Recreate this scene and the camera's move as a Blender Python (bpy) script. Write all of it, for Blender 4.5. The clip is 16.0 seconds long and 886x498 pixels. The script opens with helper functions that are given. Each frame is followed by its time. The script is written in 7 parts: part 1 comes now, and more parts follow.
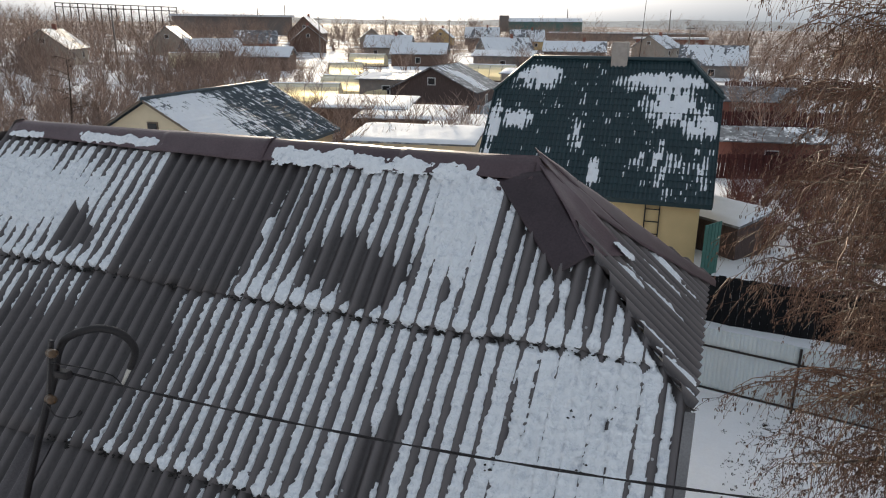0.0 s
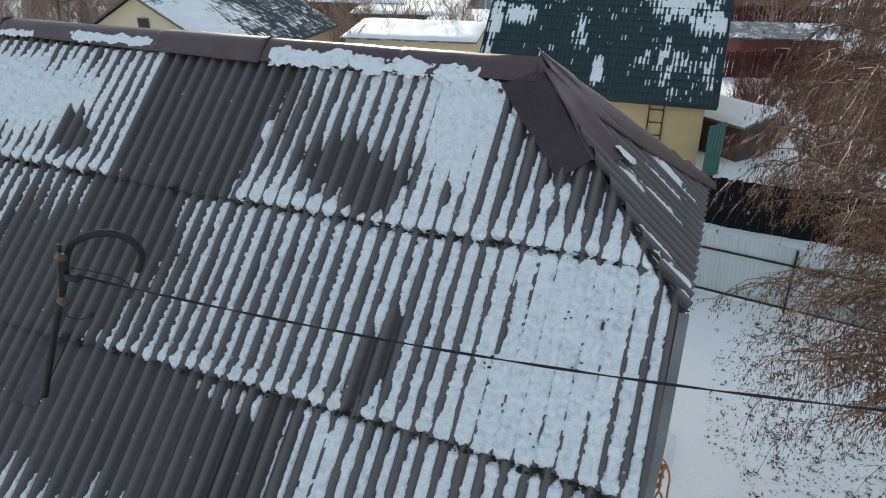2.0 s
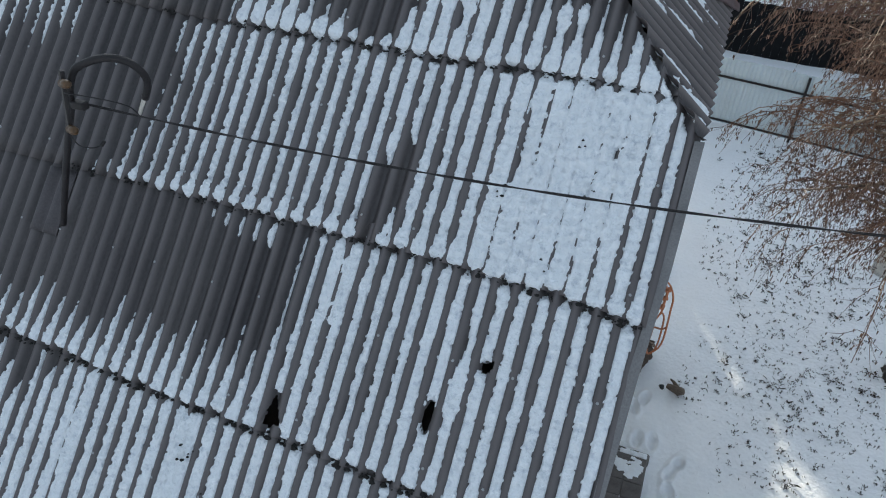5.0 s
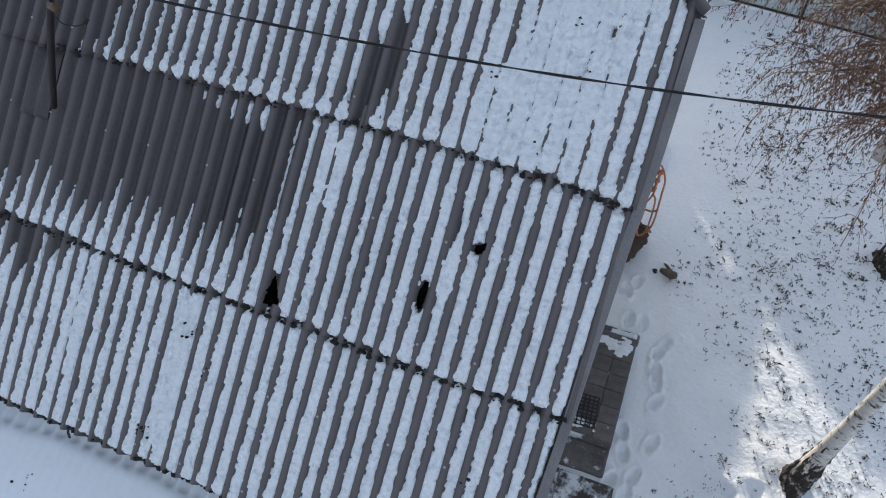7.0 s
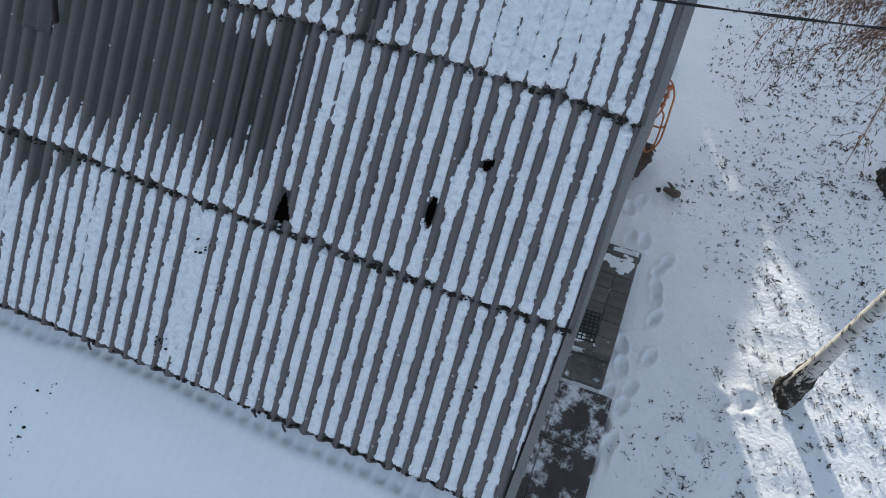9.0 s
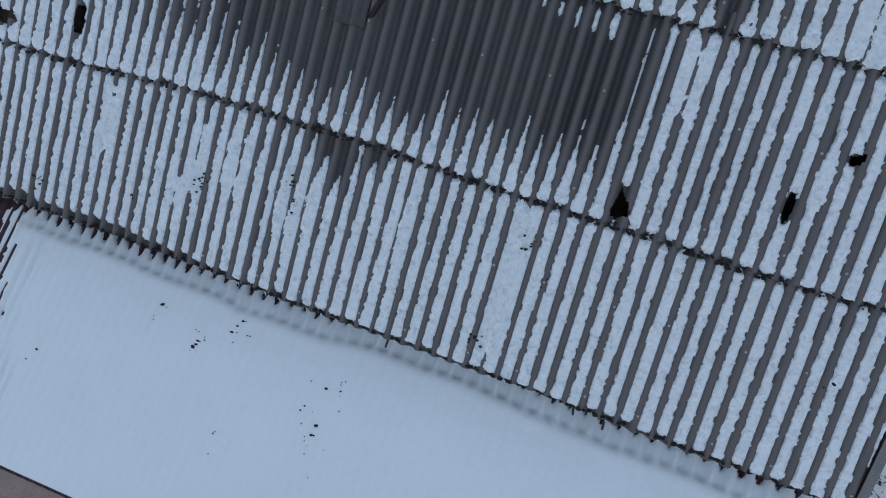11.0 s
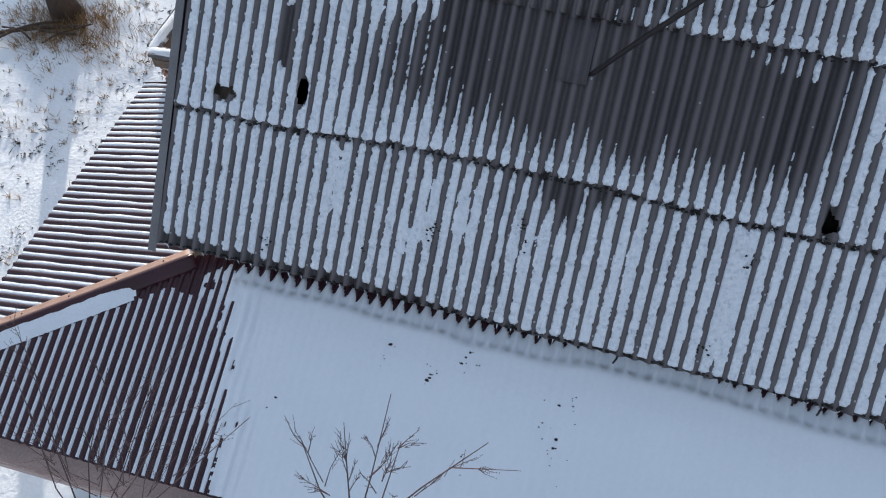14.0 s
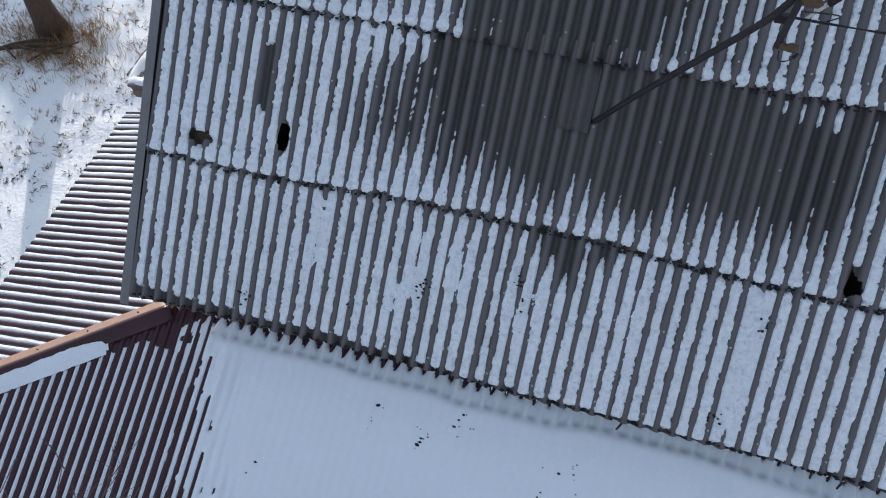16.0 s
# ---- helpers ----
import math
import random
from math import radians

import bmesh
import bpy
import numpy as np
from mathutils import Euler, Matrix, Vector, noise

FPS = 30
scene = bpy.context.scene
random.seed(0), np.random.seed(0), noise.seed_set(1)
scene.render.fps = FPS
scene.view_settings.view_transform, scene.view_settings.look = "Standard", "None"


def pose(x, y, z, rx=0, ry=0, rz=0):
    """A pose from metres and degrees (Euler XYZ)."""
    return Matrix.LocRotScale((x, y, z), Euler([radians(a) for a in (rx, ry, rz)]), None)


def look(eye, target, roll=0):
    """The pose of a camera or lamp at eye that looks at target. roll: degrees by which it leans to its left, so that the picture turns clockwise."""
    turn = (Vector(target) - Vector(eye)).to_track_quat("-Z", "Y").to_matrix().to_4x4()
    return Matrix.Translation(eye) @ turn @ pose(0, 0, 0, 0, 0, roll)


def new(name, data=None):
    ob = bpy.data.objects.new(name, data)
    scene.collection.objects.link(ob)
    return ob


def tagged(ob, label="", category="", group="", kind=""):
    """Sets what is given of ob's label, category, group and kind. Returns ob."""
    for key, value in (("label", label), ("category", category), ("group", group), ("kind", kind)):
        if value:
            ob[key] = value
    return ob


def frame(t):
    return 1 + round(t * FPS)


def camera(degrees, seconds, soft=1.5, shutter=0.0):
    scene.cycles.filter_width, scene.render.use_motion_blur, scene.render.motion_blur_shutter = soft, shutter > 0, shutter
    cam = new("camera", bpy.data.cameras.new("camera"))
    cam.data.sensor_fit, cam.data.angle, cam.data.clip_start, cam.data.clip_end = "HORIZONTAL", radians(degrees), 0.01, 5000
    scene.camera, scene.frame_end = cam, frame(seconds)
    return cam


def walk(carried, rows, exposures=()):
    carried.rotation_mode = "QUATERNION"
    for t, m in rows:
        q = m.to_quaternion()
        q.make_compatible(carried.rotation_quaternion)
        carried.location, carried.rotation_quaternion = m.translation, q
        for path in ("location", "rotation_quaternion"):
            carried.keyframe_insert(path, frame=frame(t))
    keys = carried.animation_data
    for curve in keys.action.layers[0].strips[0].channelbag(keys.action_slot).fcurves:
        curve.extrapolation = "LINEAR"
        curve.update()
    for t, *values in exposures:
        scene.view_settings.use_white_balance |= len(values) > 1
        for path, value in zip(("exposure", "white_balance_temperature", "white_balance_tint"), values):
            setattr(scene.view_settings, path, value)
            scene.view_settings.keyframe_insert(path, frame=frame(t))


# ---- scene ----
cam = camera(64.2, 16.0, soft=1.1)
METRES, EYE, TILT, LEAN, TURN = 7.9, 10.0, -17.5, -0.4, 21.5
ROWS = [
    (0.0, 0.0, 0.0, 0.0, -0.0, 0.0, 0.0),
    (0.5, -0.0008, -0.0012, 0.0005, 0.03, -1.5, 0.0),
    (1.0, -0.0007, -0.0016, 0.0012, 0.07, -3.52, 0.08),
    (1.5, -0.0001, -0.0027, 0.0027, 0.03, -5.76, 0.01),
    (2.0, -0.0005, -0.0043, 0.003, 0.04, -7.98, 0.03),
    (2.5, -0.0008, -0.0055, 0.0016, 0.05, -10.27, 0.07),
    (3.0, -0.0053, -0.0065, -0.0007, -0.0, -12.5, 0.07),
    (3.5, -0.0074, -0.008, -0.0003, -0.02, -14.8, 0.06),
    (4.0, -0.0119, -0.0065, 0.0018, 0.01, -17.05, 0.08),
    (4.5, -0.0146, -0.0041, 0.0016, -0.05, -19.34, 0.06),
    (7.0, -0.0077, -0.0115, -0.0005, -0.05, -30.75, 0.1),
    (7.5, -0.0015, -0.016, -0.0012, -0.05, -32.77, 0.11),
    (8.0, 0.0038, -0.0177, -0.0017, -0.08, -34.85, 0.17),
    (8.5, 0.0078, -0.0216, 0.0012, -0.07, -36.37, 0.2),
    (9.0, -0.015, -0.0233, 0.0018, 0.0, -37.16, 0.18),
    (9.5, -0.0837, -0.0238, 0.0013, 0.06, -37.29, 0.19),
    (10.0, -0.1841, -0.0232, 0.0001, 0.09, -37.35, 0.18),
    (12.5, -0.6155, -0.0131, -0.0023, -4.09, -38.14, 1.17),
    (13.0, -0.6901, -0.0136, -0.0034, -6.49, -38.12, 1.88),
    (13.5, -0.7037, -0.0219, 0.0394, -6.67, -38.19, 1.88),
    (14.0, -0.7092, -0.0433, 0.1043, -6.65, -38.03, 1.82),
    (14.5, -0.712, -0.0511, 0.108, -6.66, -38.05, 1.85),
    (15.0, -0.7101, -0.0584, 0.1008, -6.63, -37.98, 1.87),
    (15.5, -0.7, -0.0233, 0.1018, -6.58, -38.16, 1.98),
    (16.0, -0.6838, 0.0483, 0.1192, -6.48, -37.99, 1.92),
]
walk(cam, [(t, pose(0, 0, EYE, TILT, LEAN, TURN) @ pose(METRES * x, METRES * y, METRES * z, 90 + pitch, roll, yaw)) for t, x, y, z, yaw, pitch, roll in ROWS],
     exposures=[(0.0, 0.34, 6800, 10), (2.5, 0.64, 6250, 3), (4.7, 0.62, 6150, 4), (7.0, 0.56, 6050, 10), (9.0, 0.50, 5850, 7), (10.2, 0.46, 5800, 6), (12.5, 0.35, 5850, 9), (15.5, 0.35, 5850, 10), (16.0, 0.38, 5850, 10)])

# ---- light ----
SUN_AZ, SUN_EL = 28.5, 13.0      # degrees left of +y, degrees above the horizon
world = bpy.data.worlds.new("world")
scene.world = world
world.use_nodes = True
wn = world.node_tree.nodes
sky = wn.new("ShaderNodeTexSky")
sky.sky_type = "NISHITA"
sky.sun_disc = False
sky.sun_elevation = radians(SUN_EL)
sky.sun_rotation = radians(-SUN_AZ)
sky.air_density, sky.dust_density, sky.ozone_density = 1.0, 5.0, 2.0
wn["Background"].inputs["Strength"].default_value = 0.15
# thin bright cloud over the clear sky
veil = wn.new("ShaderNodeMix")
veil.data_type = "RGBA"
veil.inputs[0].default_value = 0.56
veil.inputs[7].default_value = (2.4, 2.95, 3.7, 1)
pale = wn.new("ShaderNodeHueSaturation")     # haze takes the colour out of the low sky
pale.inputs["Saturation"].default_value = 0.25
world.node_tree.links.new(sky.outputs[0], pale.inputs["Color"])
world.node_tree.links.new(pale.outputs[0], veil.inputs[6])
world.node_tree.links.new(veil.outputs[2], wn["Background"].inputs["Color"])

sun = new("sun", bpy.data.lights.new("sun", "SUN"))
sun.data.energy = 3.5
sun.data.angle = radians(0.6)
sun.data.color = (1.0, 0.87, 0.69)
S_DIR = Vector((-math.sin(radians(SUN_AZ)) * math.cos(radians(SUN_EL)),
                math.cos(radians(SUN_AZ)) * math.cos(radians(SUN_EL)), math.sin(radians(SUN_EL))))
sun.matrix_world = look(S_DIR * 60, (0, 0, 0))


# ---- building helpers ----
def mesh_from(name, verts, faces, mat=None, smooth=False):
    me = bpy.data.meshes.new(name)
    me.from_pydata([tuple(v) for v in verts], [], [tuple(f) for f in faces])
    me.validate()
    if smooth:
        me.polygons.foreach_set("use_smooth", [True] * len(me.polygons))
    if mat:
        me.materials.append(mat)
    me.update()
    return me


def part(name, me, parent=None, label="", m=None, kind=""):
    """Links a mesh as one object, under its thing if one is given."""
    ob = new(name, me)
    if m is not None:
        ob.matrix_basis = m
    ob.parent = parent
    return tagged(ob, label, kind=kind)


def thing(name, label, category, at=None, group="", kind=""):
    ob = new(name)
    ob.empty_display_size = 0.2
    if at is not None:
        ob.matrix_basis = at
    return tagged(ob, label, category, group, kind)


class Geo:
    """Collects vertices and faces of one mesh."""

    def __init__(self):
        self.v, self.f = [], []

    def add(self, verts, faces):
        k = len(self.v)
        self.v.extend(tuple(v) for v in verts)
        self.f.extend(tuple(i + k for i in f) for f in faces)
        return self

    def box(self, x0, y0, z0, x1, y1, z1, m=None, bevel=0.0):
        b = bevel
        if b:
            vs = []
            for z, i in ((z0, b), (z0 + b, 0), (z1 - b, 0), (z1, b)):
                for x, y in ((x0 + i, y0 + b), (x0 + b, y0 + i), (x1 - b, y0 + i), (x1 - i, y0 + b),
                             (x1 - i, y1 - b), (x1 - b, y1 - i), (x0 + b, y1 - i), (x0 + i, y1 - b)):
                    vs.append((x, y, z))
            fs = [tuple(range(7, -1, -1)), tuple(range(24, 32))]
            for k in range(3):
                fs += [(8 * k + i, 8 * k + (i + 1) % 8, 8 * k + 8 + (i + 1) % 8, 8 * k + 8 + i) for i in range(8)]
        else:
            vs = [(x, y, z) for z in (z0, z1) for x, y in ((x0, y0), (x1, y0), (x1, y1), (x0, y1))]
            fs = [(3, 2, 1, 0), (4, 5, 6, 7), (0, 1, 5, 4), (1, 2, 6, 5), (2, 3, 7, 6), (3, 0, 4, 7)]
        if m is not None:
            vs = [m @ Vector(v) for v in vs]
        return self.add(vs, fs)

    def beam(self, a, b, w, h, bevel=0.0, up=(0, 0, 1)):
        """A bar of section w x h from a to b."""
        a, b = Vector(a), Vector(b)
        x = (b - a)
        n = x.length
        x.normalize()
        y = Vector(up).cross(x)
        if y.length < 1e-4:
            y = Vector((0, 1, 0)).cross(x)
        y.normalize()
        z = x.cross(y)
        m = Matrix((x, y, z)).transposed().to_4x4()
        m.translation = a
        return self.box(0, -w / 2, -h / 2, n, w / 2, h / 2, m, bevel)

    def tube(self, pts, radii, sides=6, cap=True):
        pts = [Vector(p) for p in pts]
        k0, n = len(self.v), len(pts)
        d = (pts[1] - pts[0]).normalized()
        up = Vector((0, 0, 1)) if abs(d.z) < 0.9 else Vector((1, 0, 0))
        side = d.cross(up).normalized()
        for i, p in enumerate(pts):
            d = (pts[min(i + 1, n - 1)] - pts[max(i - 1, 0)]).normalized()
            side = side - d * side.dot(d)
            side = side.normalized() if side.length > 1e-6 else d.orthogonal().normalized()
            other = d.cross(side)
            r = radii[i] if hasattr(radii, "__len__") else radii
            for j in range(sides):
                a = 2 * math.pi * j / sides
                self.v.append(tuple(p + side * (r * math.cos(a)) + other * (r * math.sin(a))))
        for i in range(n - 1):
            for j in range(sides):
                a, b = k0 + i * sides + j, k0 + i * sides + (j + 1) % sides
                self.f.append((a, b, b + sides, a + sides))
        if cap and sides > 2:
            self.f.append(tuple(k0 + j for j in reversed(range(sides))))
            self.f.append(tuple(k0 + (n - 1) * sides + j for j in range(sides)))
        return self

    def mesh(self, name, mat=None, smooth=False):
        return mesh_from(name, self.v, self.f, mat, smooth)


def grid_faces(nu, ns):
    """Quads of a grid of (nu + 1) x (ns + 1) vertices, rows along s."""
    return [(j * (nu + 1) + i, j * (nu + 1) + i + 1, (j + 1) * (nu + 1) + i + 1, (j + 1) * (nu + 1) + i)
            for j in range(ns) for i in range(nu)]


def fbm(x, y, z=0.0, octaves=3):
    return noise.fractal(Vector((x, y, z)), 1.0, 2.0, octaves)


def smooth01(a, b, x):
    t = min(1.0, max(0.0, (x - a) / (b - a)))
    return t * t * (3 - 2 * t)


def smooth_line(p, n=5, squeeze=False):
    """A rounded line through the points p."""
    p = [Vector((q[0] * 0.72, q[1], q[2])) if squeeze else Vector(q) for q in p]
    out = []
    for i in range(len(p) - 1):
        a, b, c, d = p[max(0, i - 1)], p[i], p[i + 1], p[min(len(p) - 1, i + 2)]
        for k in range(n):
            t = k / n
            out.append(0.5 * (2 * b + (c - a) * t + (2 * a - 5 * b + 4 * c - d) * t * t + (3 * b - a - 3 * c + d) * t ** 3))
    return out + [p[-1]]


# ---- materials ----
def material(name, base, rough=0.8, metal=0.0, vary=0.25, scale=6.0, fine=60.0, bump=0.15, tint=None, random_obj=0.0,
             patch=None, patch_scale=1.5, patch_at=(0.5, 0.62), stretch=(1, 1, 1), bump_dist=0.01, random_island=0.0, spec=0.4):
    """A node material: base colour with two scales of variation, an optional second colour in patches, and fine relief."""
    m = bpy.data.materials.new(name)
    m.use_nodes = True
    nt = m.node_tree
    n, l = nt.nodes, nt.links
    bsdf = n["Principled BSDF"]
    co = n.new("ShaderNodeTexCoord")
    mp = n.new("ShaderNodeMapping")
    mp.inputs["Scale"].default_value = stretch
    l.new(co.outputs["Object"], mp.inputs["Vector"])
    big, small = n.new("ShaderNodeTexNoise"), n.new("ShaderNodeTexNoise")
    big.inputs["Scale"].default_value, big.inputs["Detail"].default_value = scale, 4
    small.inputs["Scale"].default_value, small.inputs["Detail"].default_value = fine, 3
    for t in (big, small):
        l.new(mp.outputs[0], t.inputs["Vector"])
    add = n.new("ShaderNodeMath")
    add.operation = "ADD"
    l.new(big.outputs["Fac"], add.inputs[0])
    l.new(small.outputs["Fac"], add.inputs[1])
    ramp = n.new("ShaderNodeMapRange")
    ramp.inputs["From Min"].default_value, ramp.inputs["From Max"].default_value = 0.7, 1.3
    ramp.inputs["To Min"].default_value, ramp.inputs["To Max"].default_value = 1 - vary, 1 + vary
    l.new(add.outputs[0], ramp.inputs["Value"])
    last = ramp.outputs[0]
    for amount, node, out in ((random_obj, "ShaderNodeObjectInfo", "Random"), (random_island, "ShaderNodeNewGeometry", "Random Per Island")):
        if amount:
            info = n.new(node)
            r = n.new("ShaderNodeMapRange")
            r.inputs["To Min"].default_value, r.inputs["To Max"].default_value = 1 - amount, 1 + amount
            l.new(info.outputs[out], r.inputs["Value"])
            mul = n.new("ShaderNodeMath")
            mul.operation = "MULTIPLY"
            l.new(last, mul.inputs[0])
            l.new(r.outputs[0], mul.inputs[1])
            last = mul.outputs[0]
    colour = n.new("ShaderNodeRGB")
    colour.outputs[0].default_value = (*base, 1)
    src = colour.outputs[0]
    if tint:
        mix = n.new("ShaderNodeMix")
        mix.data_type = "RGBA"
        l.new(big.outputs["Fac"], mix.inputs[0])
        l.new(src, mix.inputs[6])
        mix.inputs[7].default_value = (*tint, 1)
        src = mix.outputs[2]
    vec = n.new("ShaderNodeVectorMath")
    vec.operation = "SCALE"
    l.new(src, vec.inputs[0])
    l.new(last, vec.inputs["Scale"])
    src = vec.outputs[0]
    if patch:
        pn = n.new("ShaderNodeTexNoise")
        pn.inputs["Scale"].default_value, pn.inputs["Detail"].default_value, pn.inputs["Roughness"].default_value = patch_scale, 6, 0.65
        l.new(mp.outputs[0], pn.inputs["Vector"])
        pr = n.new("ShaderNodeMapRange")
        pr.inputs["From Min"].default_value, pr.inputs["From Max"].default_value = patch_at
        l.new(pn.outputs["Fac"], pr.inputs["Value"])
        mix = n.new("ShaderNodeMix")
        mix.data_type = "RGBA"
        l.new(pr.outputs[0], mix.inputs[0])
        l.new(src, mix.inputs[6])
        mix.inputs[7].default_value = (*patch, 1)
        src = mix.outputs[2]
    l.new(src, bsdf.inputs["Base Color"])
    bsdf.inputs["Roughness"].default_value = rough
    bsdf.inputs["Metallic"].default_value = metal
    bsdf.inputs["Specular IOR Level"].default_value = spec
    if bump:
        bp = n.new("ShaderNodeBump")
        bp.inputs["Strength"].default_value, bp.inputs["Distance"].default_value = bump, bump_dist
        l.new(add.outputs[0], bp.inputs["Height"])
        l.new(bp.outputs[0], bsdf.inputs["Normal"])
    return m


M_SNOW = material("snow", (0.86, 0.88, 0.91), 0.75, vary=0.04, scale=3, fine=40, bump=0.35, bump_dist=0.03, spec=0.3)
M_LEVEL = material("level_snow", (0.87, 0.89, 0.92), 0.75, vary=0.025, scale=1.2, fine=26, bump=0.12, bump_dist=0.02, spec=0.3)
M_YARD = material("yard_snow", (0.89, 0.90, 0.92), 0.8, vary=0.03, scale=1.8, fine=14, bump=0.4, bump_dist=0.05, spec=0.25,
                  patch=(0.30, 0.25, 0.21), patch_scale=9.0, patch_at=(0.71, 0.77))


def overgrown(m, colour, start, full):
    """Rough dead grass showing through the snow, from start to full metres away from the yard."""
    n, l = m.node_tree.nodes, m.node_tree.links
    bsdf = n["Principled BSDF"]
    co = n.new("ShaderNodeTexCoord")
    ln = n.new("ShaderNodeVectorMath")
    ln.operation = "LENGTH"
    l.new(co.outputs["Object"], ln.inputs[0])
    far = n.new("ShaderNodeMapRange")
    far.inputs["From Min"].default_value, far.inputs["From Max"].default_value = start, full
    far.inputs["To Max"].default_value = 0.30
    l.new(ln.outputs["Value"], far.inputs["Value"])
    ns = n.new("ShaderNodeTexNoise")
    ns.inputs["Scale"].default_value, ns.inputs["Detail"].default_value = 0.09, 8
    l.new(co.outputs["Object"], ns.inputs["Vector"])
    add = n.new("ShaderNodeMath")
    add.operation = "ADD"
    l.new(far.outputs[0], add.inputs[0])
    l.new(ns.outputs["Fac"], add.inputs[1])
    r = n.new("ShaderNodeMapRange")
    r.inputs["From Min"].default_value, r.inputs["From Max"].default_value = 0.66, 0.78
    l.new(add.outputs[0], r.inputs["Value"])
    mix = n.new("ShaderNodeMix")
    mix.data_type = "RGBA"
    l.new(r.outputs[0], mix.inputs[0])
    l.new(bsdf.inputs["Base Color"].links[0].from_socket, mix.inputs[6])
    mix.inputs[7].default_value = (*colour, 1)
    l.new(mix.outputs[2], bsdf.inputs["Base Color"])


overgrown(M_YARD, (0.24, 0.18, 0.155), 45, 260)
# grey mottling: thin wet snow, and shading of small lumps put into the colour
M_ROOFSNOW = material("roof_snow", (0.9, 0.915, 0.935), 0.8, vary=0.05, scale=9, fine=24, bump=0.6, bump_dist=0.06, spec=0.25,
                      patch=(0.58, 0.61, 0.67), patch_scale=15, patch_at=(0.54, 0.74))
M_SLATE = material("asbestos_cement", (0.051, 0.043, 0.0465), 0.5, vary=0.3, scale=1.6, fine=90, bump=0.25, bump_dist=0.004,
                   tint=(0.068, 0.060, 0.056), random_obj=0.16, stretch=(1, 0.3, 0.3), spec=0.5)


def crest_shading(m, colour, period, at, axis=0, uv=False):
    """Lightens the crests of corrugated sheets unevenly: relief shading put into the colour."""
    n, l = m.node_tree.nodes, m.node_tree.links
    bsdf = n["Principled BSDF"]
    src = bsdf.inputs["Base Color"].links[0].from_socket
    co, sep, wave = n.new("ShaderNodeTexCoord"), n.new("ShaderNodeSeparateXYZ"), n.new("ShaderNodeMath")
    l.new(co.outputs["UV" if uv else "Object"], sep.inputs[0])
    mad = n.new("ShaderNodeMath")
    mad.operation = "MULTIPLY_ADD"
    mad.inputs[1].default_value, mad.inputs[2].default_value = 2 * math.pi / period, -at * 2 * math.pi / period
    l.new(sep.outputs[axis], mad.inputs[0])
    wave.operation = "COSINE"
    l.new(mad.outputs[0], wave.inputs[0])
    breakup = n.new("ShaderNodeTexNoise")
    breakup.inputs["Scale"].default_value, breakup.inputs["Detail"].default_value = 2.5, 5
    l.new(co.outputs["Object"], breakup.inputs["Vector"])
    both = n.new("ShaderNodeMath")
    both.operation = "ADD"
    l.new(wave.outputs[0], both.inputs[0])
    l.new(breakup.outputs["Fac"], both.inputs[1])
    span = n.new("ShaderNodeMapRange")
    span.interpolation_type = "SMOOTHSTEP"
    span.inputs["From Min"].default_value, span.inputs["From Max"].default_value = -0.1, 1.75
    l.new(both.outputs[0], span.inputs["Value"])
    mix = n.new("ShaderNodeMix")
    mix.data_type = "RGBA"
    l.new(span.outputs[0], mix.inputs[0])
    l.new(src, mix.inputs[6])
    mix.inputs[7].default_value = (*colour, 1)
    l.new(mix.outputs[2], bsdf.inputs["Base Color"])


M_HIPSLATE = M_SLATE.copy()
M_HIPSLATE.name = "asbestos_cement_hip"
# crests lighter, troughs darker: light and shade painted on both slates
crest_shading(M_SLATE, (0.128, 0.111, 0.110), 0.15, -0.055, uv=True)
crest_shading(M_HIPSLATE, (0.16, 0.135, 0.13), 0.15, 0.0, 1)
M_VERGE = material("verge_cement", (0.2, 0.19, 0.188), 0.55, vary=0.22, scale=2.5, fine=80, bump=0.2, bump_dist=0.004)
M_VERGE_DARK = material("patch_cement", (0.098, 0.086, 0.088), 0.55, vary=0.25, scale=2.5, fine=80, bump=0.2, bump_dist=0.004)
M_CAP = material("ridge_metal", (0.105, 0.070, 0.076), 0.45, metal=0.1, vary=0.2, scale=3, fine=50, bump=0.2, random_obj=0.12)
M_CAPDARK = material("dark_flashing", (0.048, 0.032, 0.037), 0.42, metal=0.1, vary=0.25, scale=3, fine=50, bump=0.2)
M_MAROON = material("maroon_metal", (0.050, 0.018, 0.023), 0.28, vary=0.25, scale=2, fine=60, bump=0.08, spec=0.38)
# lit side of the annex hip cap, sunlight put into the colour
M_CAPLIT = material("lit_cap", (0.30, 0.185, 0.14), 0.5, vary=0.15, scale=4, fine=60, bump=0.08)
M_WOOD = material("old_wood", (0.16, 0.12, 0.09), 0.85, vary=0.35, scale=3, fine=50, stretch=(8, 1, 8), bump=0.3, random_obj=0.2)
M_PLASTER = material("plaster", (0.55, 0.5, 0.42), 0.9, vary=0.12, scale=2, fine=60, bump=0.2)
M_IRON = material("iron", (0.02, 0.016, 0.016), 0.55, metal=0.0, vary=0.3, scale=12, fine=90, bump=0.2)
M_CONCRETE = material("concrete", (0.13, 0.12, 0.115), 0.9, vary=0.35, scale=5, fine=50, bump=0.3, patch=(0.8, 0.82, 0.85), patch_scale=2.2, patch_at=(0.56, 0.62))
M_GREEN = material("green_tile", (0.011, 0.034, 0.041), 0.4, vary=0.15, scale=2, fine=30, bump=0.05, spec=0.5)
M_YELLOW = material("yellow_render", (0.68, 0.50, 0.26), 0.9, vary=0.08, scale=1.2, fine=40, bump=0.15)
M_CREAM = material("cream_render", (0.72, 0.60, 0.42), 0.9, vary=0.08, scale=1.2, fine=40, bump=0.15)
